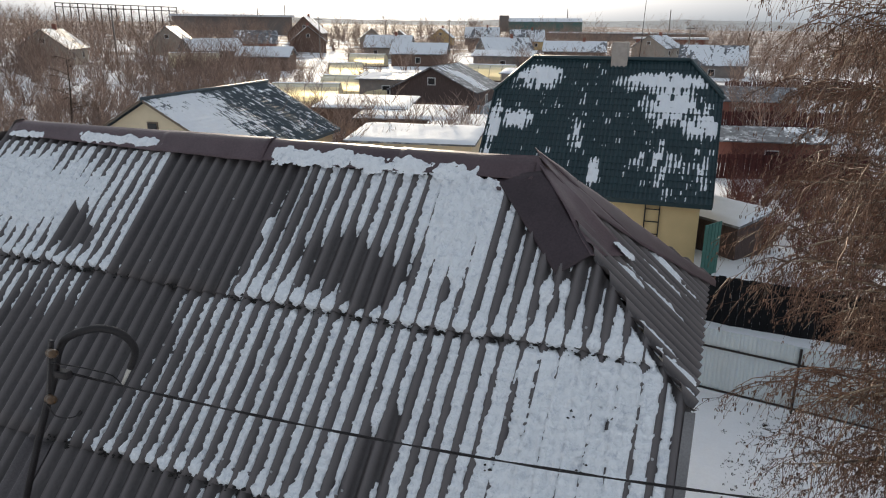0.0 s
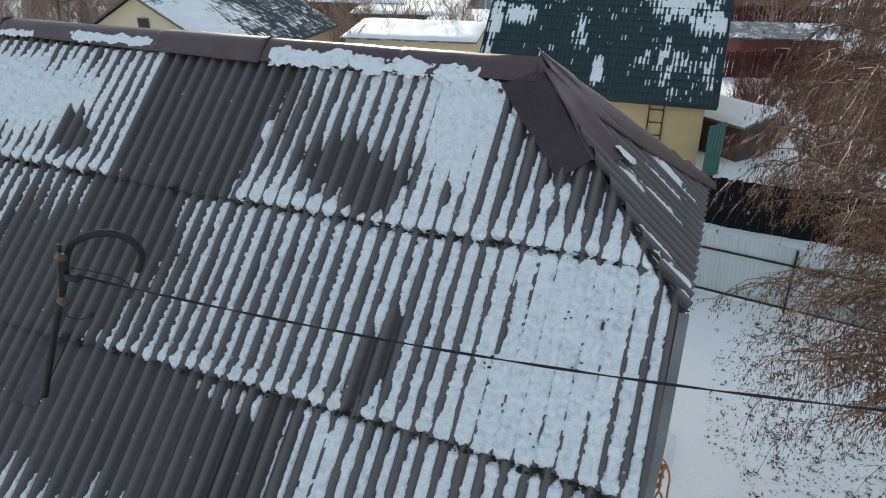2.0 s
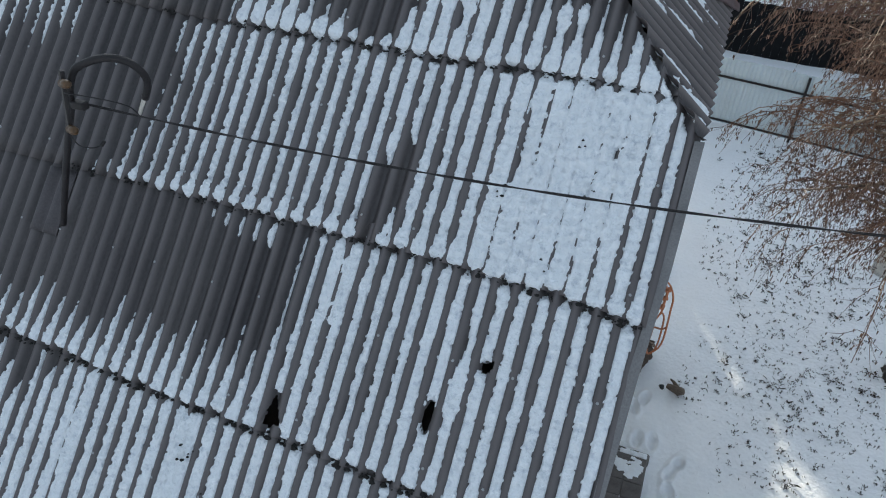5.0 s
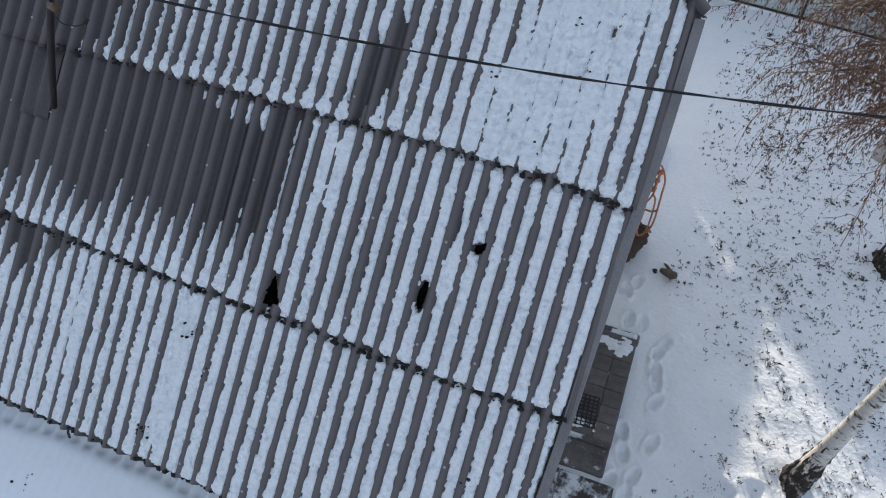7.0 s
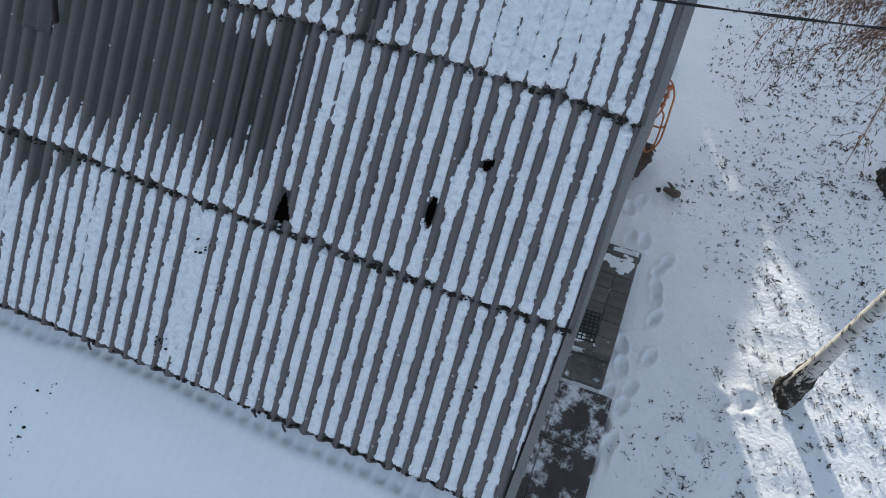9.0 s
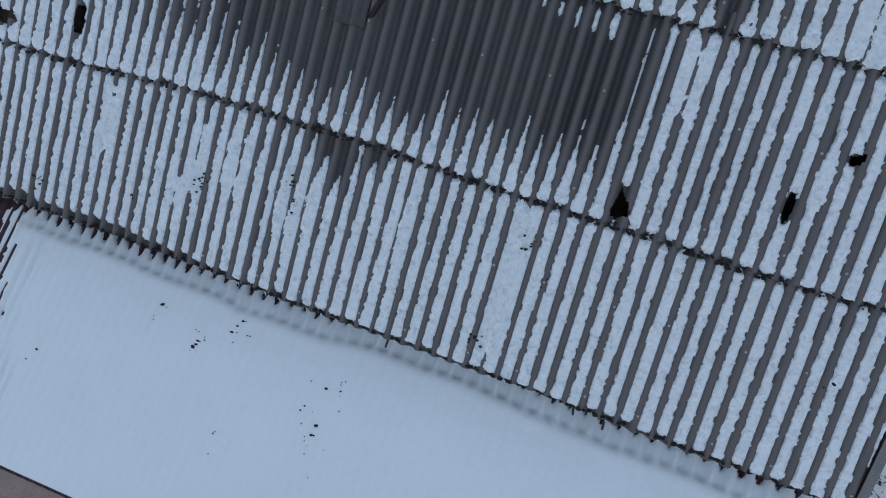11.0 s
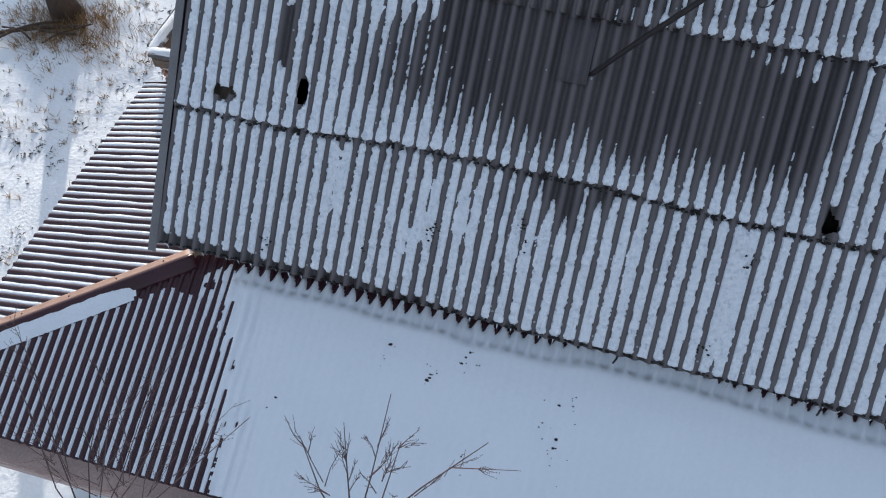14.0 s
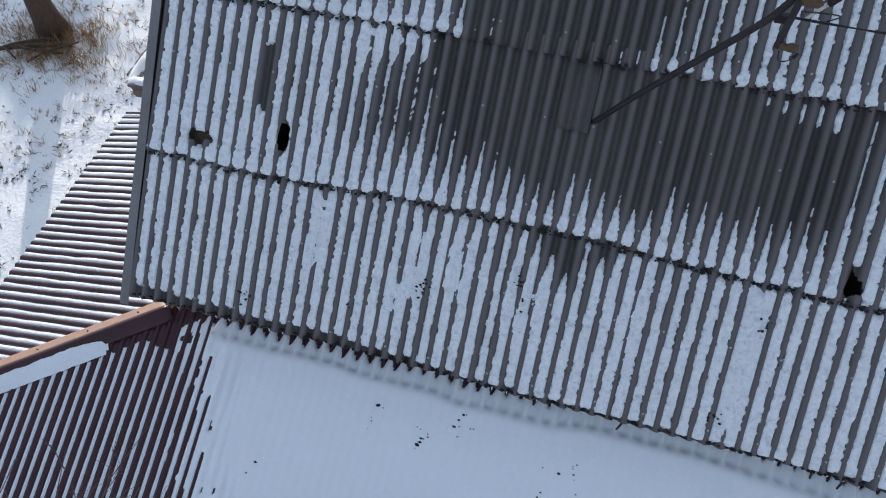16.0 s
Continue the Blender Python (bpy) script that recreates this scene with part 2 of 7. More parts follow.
M_FENCE = material("fence_sheet", (0.58, 0.66, 0.70), 0.5, vary=0.08, scale=2, fine=40, bump=0.05)
M_DARK = material("dark_glass", (0.02, 0.022, 0.025), 0.2, vary=0.1, bump=0)
M_BARK = material("birch_bark", (0.62, 0.58, 0.53), 0.8, vary=0.2, scale=5, fine=30, bump=0.4, stretch=(1, 1, 2.0), patch=(0.05, 0.04, 0.035), patch_scale=9, patch_at=(0.54, 0.62))
M_TWIG = material("twig", (0.09, 0.055, 0.04), 0.8, vary=0.3, scale=5, fine=30, bump=0)

# ---- ground ----
FEET = [(0.22, 8.55), (0.37, 8.82), (0.38, 7.86), (0.62, 7.89), (0.98, 7.38), (1.08, 7.61), (1.0, 7.03), (1.05, 6.8), (1.11, 6.42), (1.17, 5.68), (0.8, 5.38), (1.01, 5.05), (0.95, 4.73), (2.35, 5.35), (2.7, 5.5), (0.78, 4.35), (0.92, 4.1), (0.75, 3.8), (0.7, 4.85), (2.1, 4.6), (0.72, 5.75)]


def ground_height(x, y):
    far = math.hypot(x, y)
    h = 0.05 * fbm(x * 0.35, y * 0.35) + 0.035 * fbm(x * 1.5, y * 1.5, 3.0)
    h += 3.0 * smooth01(40, 110, far) * smooth01(-40, 10, y)
    h += 3.0 * smooth01(60, 160, -x) * smooth01(20, 80, y)
    h += smooth01(180, 420, -x) * smooth01(60, 200, y) * 6
    if far > 60:
        h += smooth01(60, 300, far) * 0.8 * fbm(x * 0.012, y * 0.012, 7.0)
    elif -0.5 < x < 3 and 3 < y < 10:
        for fx, fy_ in FEET:
            q = 0.35 * math.sin(fx * 37 + fy_ * 11)
            d = ((x - fx + q * (y - fy_)) / 0.075) ** 2 + ((y - fy_ - q * (x - fx)) / 0.15) ** 2
            if d < 6:
                h += -0.11 * math.exp(-d * d * d) + 0.03 * math.exp(-(d - 2.4) ** 2 * 1.5)
    return h


gv, gf = [], []
xs = [-4000, -2000, -1200, -800, -600, -450, -350] + list(np.arange(-280, -60, 12)) + list(np.arange(-60, -20, 2.5)) + list(np.arange(-20, 0, 0.25)) + list(np.arange(0, 1.5, 0.032)) + list(np.arange(1.5, 3, 0.09)) + list(np.arange(3, 14, 0.25)) + \
     list(np.arange(14, 40, 2.5)) + [45, 60, 80, 110, 150, 220, 320, 600, 1200, 2500, 4000]
ys = [-400, -150, -60, -30, -15] + list(np.arange(-8, 4, 0.25)) + list(np.arange(4, 9.4, 0.04)) + list(np.arange(9.4, 22, 0.25)) + list(np.arange(22, 70, 3)) + list(np.arange(70, 320, 12)) + [350, 420, 520, 700, 1000, 1500, 2500, 4500]
for y in ys:
    for x in xs:
        gv.append((x, y, ground_height(x, y)))
ground = part("ground", mesh_from("ground", gv, grid_faces(len(xs) - 1, len(ys) - 1), M_YARD, True))
tagged(ground, "snow covered ground of the yard and gardens", "ground", kind="structure")

# ---- main house ----
A = radians(43.77)
CA, SA = math.cos(A), math.sin(A)
EAVE_Y, EAVE_Z, RIDGE_Y, RIDGE_Z = 1.41, 4.29, 6.20, 8.88
X0, X1 = -9.45, 0.0
WAVE, TROUGH, AMP = 0.15, -0.13, 0.031


def lerp_table(table, u):
    """Values between the columns of a table of (u, low, middle, high)."""
    if u <= table[0][0]:
        return table[0][1:]
    for a, b in zip(table, table[1:]):
        if u <= b[0]:
            f = (u - a[0]) / (b[0] - a[0])
            return tuple(p + (q - p) * f for p, q in zip(a[1:], b[1:]))
    return table[-1][1:]


# distance up the slope of each course's foot, along the roof, fitted to the camera's view
LAPS = [[(-9.4, .11), (-7.0, .10), (-5.0, .055), (-3.5, .04), (-2.2, .01), (0, -.035)],
        [(-9.4, 1.70), (-8.2, 1.68), (-7.8, 1.69), (-6.9, 1.74), (-5.2, 1.745), (-4.4, 1.715), (-3.5, 1.675), (-2.2, 1.65), (-1.3, 1.62), (0, 1.62)],
        [(-9.4, 3.30), (-6.0, 3.31), (-2.3, 3.32), (-1.3, 3.30), (-.6, 3.275), (0, 3.20)],
        [(-9.4, 4.92), (-6.9, 4.93), (-5.4, 4.92), (-4.4, 4.895), (-2.2, 4.895), (-1.0, 4.92), (0, 4.89)],
        [(-9.4, 6.63), (0, 6.63)]]
# sideways shift of each course's waves, as a share of one wave, fitted to the camera's view
WAVE_SHIFT = [[(-9.4, .16), (-9.1, 0), (-8.4, -.17), (-7.7, -.22), (-7.1, -.27), (-6.5, -.46), (-5.8, -.53), (-5.1, -.6), (-4.2, -.56), (-3.6, -.51), (-3.1, -.56), (-2.5, -.5), (-1.5, -.41), (-1.0, -.27), (-.7, -.17), (0, -.04)],
         [(-9.4, .15), (-9.0, .06), (-8.4, .12), (-7.7, .06), (-7.3, 0), (-6.8, -.1), (-6.1, -.2), (-5.8, -.36), (-5.0, -.42), (-4.2, -.43), (-3.6, -.47), (-3.2, -.53), (-2.8, -.48), (-2.3, -.35), (-1.6, -.35), (-1.1, -.2), (-.5, -.12), (0, -.02)],
         [(-9.4, 0), (-7.0, -.08), (-5.0, -.25), (-3.4, -.25), (-2.8, -.2), (-2.4, -.06), (-1.6, -.05), (-1.2, .08), (-.5, .13), (-.3, .2), (0, .1)],
         [(-9.4, -.2), (-6.5, -.25), (-5.6, -.2), (-3.4, -.28), (-3.0, -.15), (-2.4, -.1), (-1.8, -.05), (-1.5, .1), (0, .1)]]


def row_s(r, u):
    """Where course r begins, up the slope."""
    return lerp_table(LAPS[r], u)[0]


def wave_u(u, r):
    """The place of u on evenly spaced waves."""
    return u - WAVE * lerp_table(WAVE_SHIFT[r], u)[0]


def verge_at(s):
    """Sideways offset of the east verge, bent to fit the camera's view."""
    return lerp_table([(0, -.13), (1.5, -.06), (2.9, -.02), (3.6, .02), (4.6, .03)], s)[0]


def roof_pt(u, s, h=0.0):
    h -= 0.03
    return (u, EAVE_Y + s * CA - h * SA, EAVE_Z + s * SA + h * CA)


def wave_h(u, r=2):
    return -AMP * math.cos(2 * math.pi * (wave_u(u, r) - TROUGH) / WAVE)


def hip_limit(u):
    """How far up the slope the face reaches where the half hips cut it."""
    s_hip = (4.70 - EAVE_Y) / CA
    lim = 6.55
    if u > -1.6:
        lim = min(lim, s_hip + (0.04 - u) / 1.64 * (6.63 - s_hip))
    if u < -7.9:
        lim = min(lim, s_hip + (u - X0) / 1.55 * (6.63 - s_hip))
    return lim


# gaps broken out of the sheets: u, s, half width, half height, lean
HOLES = [(-2.598, 1.795, 0.085, 0.135, 0.0), (-1.372, 2.12, 0.032, 0.13, 0.05), (-1.035, 2.585, 0.048, 0.05, 0.0),
         (-8.82, 1.86, 0.13, 0.075, 0.0), (-7.95, 2.03, 0.045, 0.155, 0.14)]


def in_hole(u, s):
    for hu, hs, a, b, lean in HOLES:
        dv = (s - hs) / b
        du = (u - hu - lean * (s - hs)) / a
        wob = 0.35 * fbm(u * 14, s * 14, 5.0)
        if hu == -2.598:
            if -1 < dv < 1 and abs(du + 0.25 * dv - 0.1) < (1 - dv) * 0.52 + wob * 0.12:
                return True
        elif du * du + dv * dv < 1 + wob:
            return True
    return False


house = thing("house", "old house with a corrugated cement roof under patchy snow", "house")
N_SEG = 10
for r in range(4):
    for c in range(9):
        ua = TROUGH + WAVE / 2 - 1.05 * c - (0.0 if c else -0.055)
        ub = TROUGH + WAVE / 2 - 1.05 * (c + 1) - 0.07
        ub = max(ub, X0)
        s0, s1 = row_s(r, (ua + ub) / 2) - (0.05 if r else 0.0), row_s(r + 1, (ua + ub) / 2) + 0.10
        rnd = random.Random(31 * r + c)
        ds, tilt = rnd.uniform(-0.015, 0.015), rnd.uniform(-0.002, 0.002)
        holed = any(ub - 0.2 < h[0] < ua + 0.2 and s0 - .3 < h[1] < s1 + .3 for h in HOLES)
        nu = max(8, int(round((ua - ub) / WAVE * (18 if holed else N_SEG))))
        ns = 60 if holed else 10
        vs, fs, uv = [], [], []
        for j in range(ns + 1):
            for i in range(nu + 1):
                u = ub + (ua - ub + (0 if c else verge_at(s0 + (s1 - s0) * j / ns))) * i / nu
                s0, s1 = row_s(r, u) - (0.05 if r else 0.0), row_s(r + 1, u) + 0.10
                s = s0 + ds + (s1 - s0) * j / ns
                s = min(s, hip_limit(u) + 0.02)
                f = (s - s0) / (s1 - s0)
                uv.append((wave_u(u, r), s))
                lift = 0.022 * (1 - f) + 0.004 * (c % 2) + tilt * (u - ub) + 0.006 * fbm(u * 1.3, s * 1.1, 9.0)
                vs.append(roof_pt(u, s, wave_h(u, r) + lift))
        for q in grid_faces(nu, ns):
            cu = sum(vs[i][0] for i in q) / 4
            cs = (sum(vs[i][1] for i in q) / 4 - EAVE_Y) / CA - 0.03 * SA / CA
            if holed and in_hole(cu, cs):
                continue
            if cs >= hip_limit(cu) + 0.015:
                continue
            fs.append(q)
        # lower lip, the thickness of the sheet
        k = len(vs)
        for i in range(nu + 1):
            x, y, z = vs[i]
            vs.append((x, y + 0.010 * SA, z - 0.010 * CA))
            uv.append(uv[i])
        fs += [(k + i, k + i + 1, i + 1, i) for i in range(nu)]
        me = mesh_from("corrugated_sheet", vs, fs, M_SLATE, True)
        lay = me.uv_layers.new(name="sheet")
        lay.data.foreach_set("uv", [c for lp in me.loops for c in uv[lp.vertex_index]])
        part("corrugated_sheet", me, house)

# back slope, of the same sheets, joined: never seen from the front
bk = Geo()
vs = []
for j in range(2):
    for i in range(int((X1 - X0) / WAVE) * 4 + 1):
        u = X0 + i * WAVE / 4
        s = min(6.52, hip_limit(u)) * j
        x, y, z = roof_pt(u, s, wave_h(u))
        vs.append((x, 2 * RIDGE_Y - y, z))
nb = len(vs) // 2 - 1
bk.add(vs, [tuple(reversed(q)) for q in grid_faces(nb, 1)])
part("back_slope", bk.mesh("back_slope", M_SLATE, True), house)

# half hips
HZ, HY0, HY1, HX = 7.44, 4.70, 7.70, 0.035
APEX_R, APEX_L = Vector((-1.60, RIDGE_Y, RIDGE_Z)), Vector((-7.90, RIDGE_Y, RIDGE_Z))


def hip_face(apex, xe, sign):
    vs, fs = [], []
    n, m = 200, 8
    run = Vector((xe, 0, HZ)) - Vector((apex.x, 0, apex.z))
    nrm = Vector((-run.z, 0, run.x)).normalized()
    if nrm.z < 0:
        nrm = -nrm
    for j in range(m + 1):
        for i in range(n + 1):
            y = HY0 - 0.03 + (HY1 - HY0 + 0.06) * i / n
            top = max(0.0, 1 - abs(y - RIDGE_Y) / (1.53))
            f = 1.0 - top * j / m
            p = Vector((apex.x + run.x * f, y, apex.z + run.z * f)) + nrm * (0.03 + 0.030 * math.cos(2 * math.pi * y / WAVE))
            vs.append(p)
    fs = grid_faces(n, m)
    if sign < 0:
        fs = [tuple(reversed(q)) for q in fs]
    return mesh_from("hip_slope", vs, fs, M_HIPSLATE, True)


part("hip_slope", hip_face(APEX_R, HX, 1), house)
part("hip_slope", hip_face(APEX_L, X0 - 0.10, -1), house)

# walls, gables, lathing
wl = Geo()
WX0, WX1, WY0, WY1 = X0 + 0.75, X1 - 0.40, EAVE_Y + 0.45, 2 * RIDGE_Y - EAVE_Y - 0.45
wl.box(WX0, WY0, -0.3, WX1, WY1, 4.45)
gz = lambda y: EAVE_Z + (min(y, 2 * RIDGE_Y - y) - EAVE_Y) * math.tan(A) - 0.12
for xa, xb in ((WX1 - 0.2, WX1), (WX0, WX0 + 0.2)):
    ya, yb = WY0, WY1
    y2, y3 = HY0, HY1
    prof = [(ya, 4.4), (ya, gz(ya)), (y2, gz(y2)), (y3, gz(y3)), (yb, gz(yb)), (yb, 4.4)]
    k = len(prof)
    vv = [(xa, y, z) for y, z in prof] + [(xb, y, z) for y, z in prof]
    wl.add(vv, [tuple(range(k)), tuple(range(2 * k - 1, k - 1, -1))] + [(i, (i + 1) % k, k + (i + 1) % k, k + i) for i in range(k)])
part("wall", wl.mesh("wall", M_PLASTER), house)
for s in (0.3, 0.9, 1.45, 2.42, 3.0, 3.6, 4.2, 4.8, 5.4, 6.0, 6.35):
    b = Geo().beam(roof_pt(X0 + 0.1 + max(0, s - 4.6) * .8, s, -0.06), roof_pt(X1 - 0.1 - max(0, s - 4.6) * .8, s, -0.06), 0.10, 0.03, up=(0, -SA, CA))
    part("lath", b.mesh("lath", M_WOOD), house)

# boarded soffit under the western overhang
for k in range(6):
    a, b = X0 + 0.03 + 0.125 * k, X0 + 0.15 + 0.125 * k
    part("soffit_board", Geo().add([roof_pt(a, 0.1, -.12), roof_pt(b, 0.1, -.12), roof_pt(b, 4.5, -.12), roof_pt(a, 4.5, -.12), roof_pt(a, 0.1, -.10), roof_pt(b, 0.1, -.10), roof_pt(b, 4.5, -.10), roof_pt(a, 4.5, -.10)],
                                   [(3, 2, 1, 0), (4, 5, 6, 7), (0, 1, 5, 4), (1, 2, 6, 5), (2, 3, 7, 6), (3, 0, 4, 7)]).mesh("soffit_board", M_WOOD), house)

# ---- annex along the front and the west side ----
annex = thing("annex_roof", "low hipped annex with a maroon profiled metal roof half buried in snow", "roof")
AN_S, AN_W, AN_Z, AN_ZW = 0.40, 0.248, 3.29, 3.927
AE_Y, AW_X = -0.68, -11.61


def annex_z(x, y):
    zs = AN_Z + AN_S * y
    zw = AN_ZW + AN_W * (x + 9.15)
    return min(zs, zw)


def rib(c):
    """Trapezoid rib of the profiled metal, period 0.115."""
    f = (c / 0.115) % 1.0
    return 0.026 * (smooth01(0.0, 0.14, f) - smooth01(0.40, 0.54, f))


hip_y = lambda x: (AN_ZW + AN_W * (x + 9.15) - AN_Z) / AN_S     # the hip line, y as a function of x
sg = Geo()
xs_s = np.arange(-11.61, -0.30, 0.115 / 8)
vs, fs = [], []
for x in xs_s:
    top = min(1.9, hip_y(x))
    for j in range(3):
        y = AE_Y + (top - AE_Y) * j / 2
        vs.append((x, y, AN_Z + AN_S * y + rib(x)))
sg.add(vs, [(i * 3 + j, (i + 1) * 3 + j, (i + 1) * 3 + j + 1, i * 3 + j + 1) for i in range(len(xs_s) - 1) for j in range(2)])
part("front_slope", sg.mesh("front_slope", M_MAROON), annex)
wg = Geo()
ys_w = np.arange(-0.35, 4.74, 0.115 / 8)
vs = []
for y in ys_w:
    x_in = -9.2 if y > hip_y(-9.2) else (AN_S * y + AN_Z - AN_ZW) / AN_W - 9.15
    for j in range(3):
        x = AW_X + (x_in - AW_X) * j / 2
        vs.append((x, y, AN_ZW + AN_W * (x + 9.15) + rib(y)))
wg.add(vs, [(i * 3 + j, i * 3 + j + 1, (i + 1) * 3 + j + 1, (i + 1) * 3 + j) for i in range(len(ys_w) - 1) for j in range(2)])
part("side_slope", wg.mesh("side_slope", M_MAROON), annex)
aw = Geo().box(AW_X + 0.3, AE_Y + 0.3, -0.3, -0.45, 2.0, 2.9)
aw.box(AW_X + 0.3, 1.9, -0.3, -9.2, 4.7, 3.0)
part("wall", aw.mesh("wall", M_PLASTER), annex)


# ---- snow on the main roof ----
# share of each trough that the snow fills, at the foot, middle and head of a course, along the roof
COURSE_1 = [(-9.4, .58, .6, .6), (-7.4, .6, .62, .62), (-7.0, .62, .62, .48), (-6.7, .62, .64, .48), (-6.2, .6, .63, .6), (-5.8, .62, .64, .54), (-5.4, .62, .64, .45), (-5.0, .66, .66, .4), (-4.6, .64, .66, .5),
            (-4.2, .66, .66, .6), (-3.6, .64, .64, .6), (-3.2, .66, .7, .66), (-2.9, .64, .62, .6), (-1.0, .62, .62, .58), (0, .58, .56, .54)]
COURSE_2 = [(-9.4, .68, .6, .58), (-8.4, .8, .64, .6), (-8.0, .7, .56, .58), (-7.4, .74, .5, .55), (-6.9, .72, .16, .2), (-6.4, .7, .1, -.1), (-6.1, .66, .06, -.3), (-5.75, .6, -.1, -.3), (-5.45, .5, -.35, -.4), (-5.1, .55, -.25, -.4),
            (-4.5, .6, -.18, -.4), (-3.8, .62, -.16, -.4), (-3.2, .64, -.08, -.35), (-2.95, .64, .04, -.2), (-2.75, .62, .2, .1), (-2.55, .6, .48, .54), (-2.4, .58, .54, .6), (-2.2, .55, .5, .55), (-1.9, .58, .55, .56), (-1.0, .62, .62, .62), (0, .6, .58, .58)]
COURSE_3 = [(-9.4, .6, .58, .55), (-7.6, .62, .54, .5), (-6.6, .62, .46, .5), (-6.35, .1, -.2, .45), (-5.75, .05, -.4, .45), (-5.55, -.1, -.4, .1), (-5.3, .05, -.4, -.3), (-4.75, .2, -.4, -.25), (-4.45, .36, .16, .4), (-4.1, .46, .46, .54),
            (-3.3, .52, .52, .6), (-2.55, .56, .56, .6), (-2.1, .56, .55, .62), (-1.85, .62, .56, .64), (-1.5, .72, .70, .70), (-1.25, .88, .92, .84), (-.8, .9, .98, .92), (-.55, .80, .92, .95), (-.3, .68, .72, .85), (-.1, .6, .6, .6), (0, .6, .5, .3)]
COURSE_4 = [(-9.4, .6, 1.1, .5), (-7.0, .6, 1.1, .4), (-6.6, .55, 1.08, .5), (-6.3, .5, .92, .4), (-6.05, .55, .74, .5), (-5.7, .6, .66, .7), (-5.48, .5, .55, .7), (-5.38, -.1, -.4, -.4), (-4.15, -.1, -.4, -.4), (-4.0, .4, .05, -.3), (-3.85, .7, .1, .15), (-3.55, .76, .34, .55),
            (-3.3, .76, .52, .6), (-3.0, .7, .55, .62), (-2.6, .62, .55, .66), (-2.35, .72, .74, .9), (-2.1, .68, .95, 1.05), (-1.85, .66, .92, 1.05), (-1.72, .66, .6, .55), (-1.55, .66, .5, .2), (-1.35, .7, .3, -.4), (-1.0, .74, .05, -.6), (-.7, .5, .2, -.5), (-.45, .72, .05, -.6), (0, .5, -.2, -.6)]
# single crests that the snow has buried (+) and spots that have slid or thawed bare (-): u, s, half width, half length, amount
SPOTS_1 = [(-7.45, 1.2, .042, .4, .33), (-6.43, 1.1, .042, .45, .33), (-6.58, .75, .05, .15, .3), (-6.1, 1.15, .042, .3, .3), (-5.97, 1.15, .042, .35, .3), (-5.5, 1.0, .042, .32, .33), (-5.36, .9, .042, .5, .33), (-5.22, 1.0, .05, .25, .32),
           (-4.30, 1.05, .042, .5, .33), (-3.29, .85, .07, .75, .5), (-5.12, 1.6, .16, .22, -1.0), (-4.72, 1.62, .12, .14, -.5), (-2.27, .9, .03, .3, .2)]
SPOTS_2 = [(-3.68, 3.2, .05, .07, .6), (-3.52, 3.18, .05, .09, .62), (-3.37, 3.15, .05, .12, .62), (-3.2, 3.16, .05, .12, .62), (-3.05, 3.15, .05, .14, .62), (-7.3, 3.1, .07, .3, .5), (-7.15, 3.12, .06, .26, .6), (-7.0, 3.15, .06, .22, .7), (-6.85, 3.16, .06, .2, .75), (-6.7, 3.18, .06, .2, .75),
           (-8.2, 2.6, .06, .36, -.75), (-1.27, 2.72, .05, .16, -.5), (-2.36, 2.85, .05, .3, .28), (-7.62, 2.6, .06, .7, .3), (-1.2, 2.35, .1, .2, .3)]
SPOTS_3 = [(-2.2, 3.65, .13, .32, -1.4), (-2.13, 4.0, .06, .2, -.9), (-3.24, 4.38, .05, .09, -1.0), (-2.02, 4.35, .05, .25, -.4), (-1.22, 4.25, .035, .3, -.35), (-.52, 4.35, .02, .05, -.7)]
SPOTS_4 = [(-2.9, 5.3, .5, .3, -.9), (-2.0, 5.2, .05, .12, -.4), (-6.27, 5.3, .15, .24, -1.1), (-6.0, 5.25, .08, .12, -.6), (-1.1, 5.35, .15, .1, .5), (-3.95, 5.6, .05, .1, .6), (-3.85, 5.4, .04, .1, .4), (-2.15, 5.9, .2, .5, .3)]
SPOTS = [SPOTS_1, SPOTS_2, SPOTS_3, SPOTS_4]
COURSES = [COURSE_1, COURSE_2, COURSE_3, COURSE_4]


def lift_at(u, s, r):
    s0, s1 = row_s(r, u) - (0.05 if r else 0.0), row_s(r + 1, u) + 0.10
    return 0.022 * (1 - (s - s0) / (s1 - s0)) + 0.004 + 0.006 * fbm(u * 1.3, s * 1.1, 9.0)


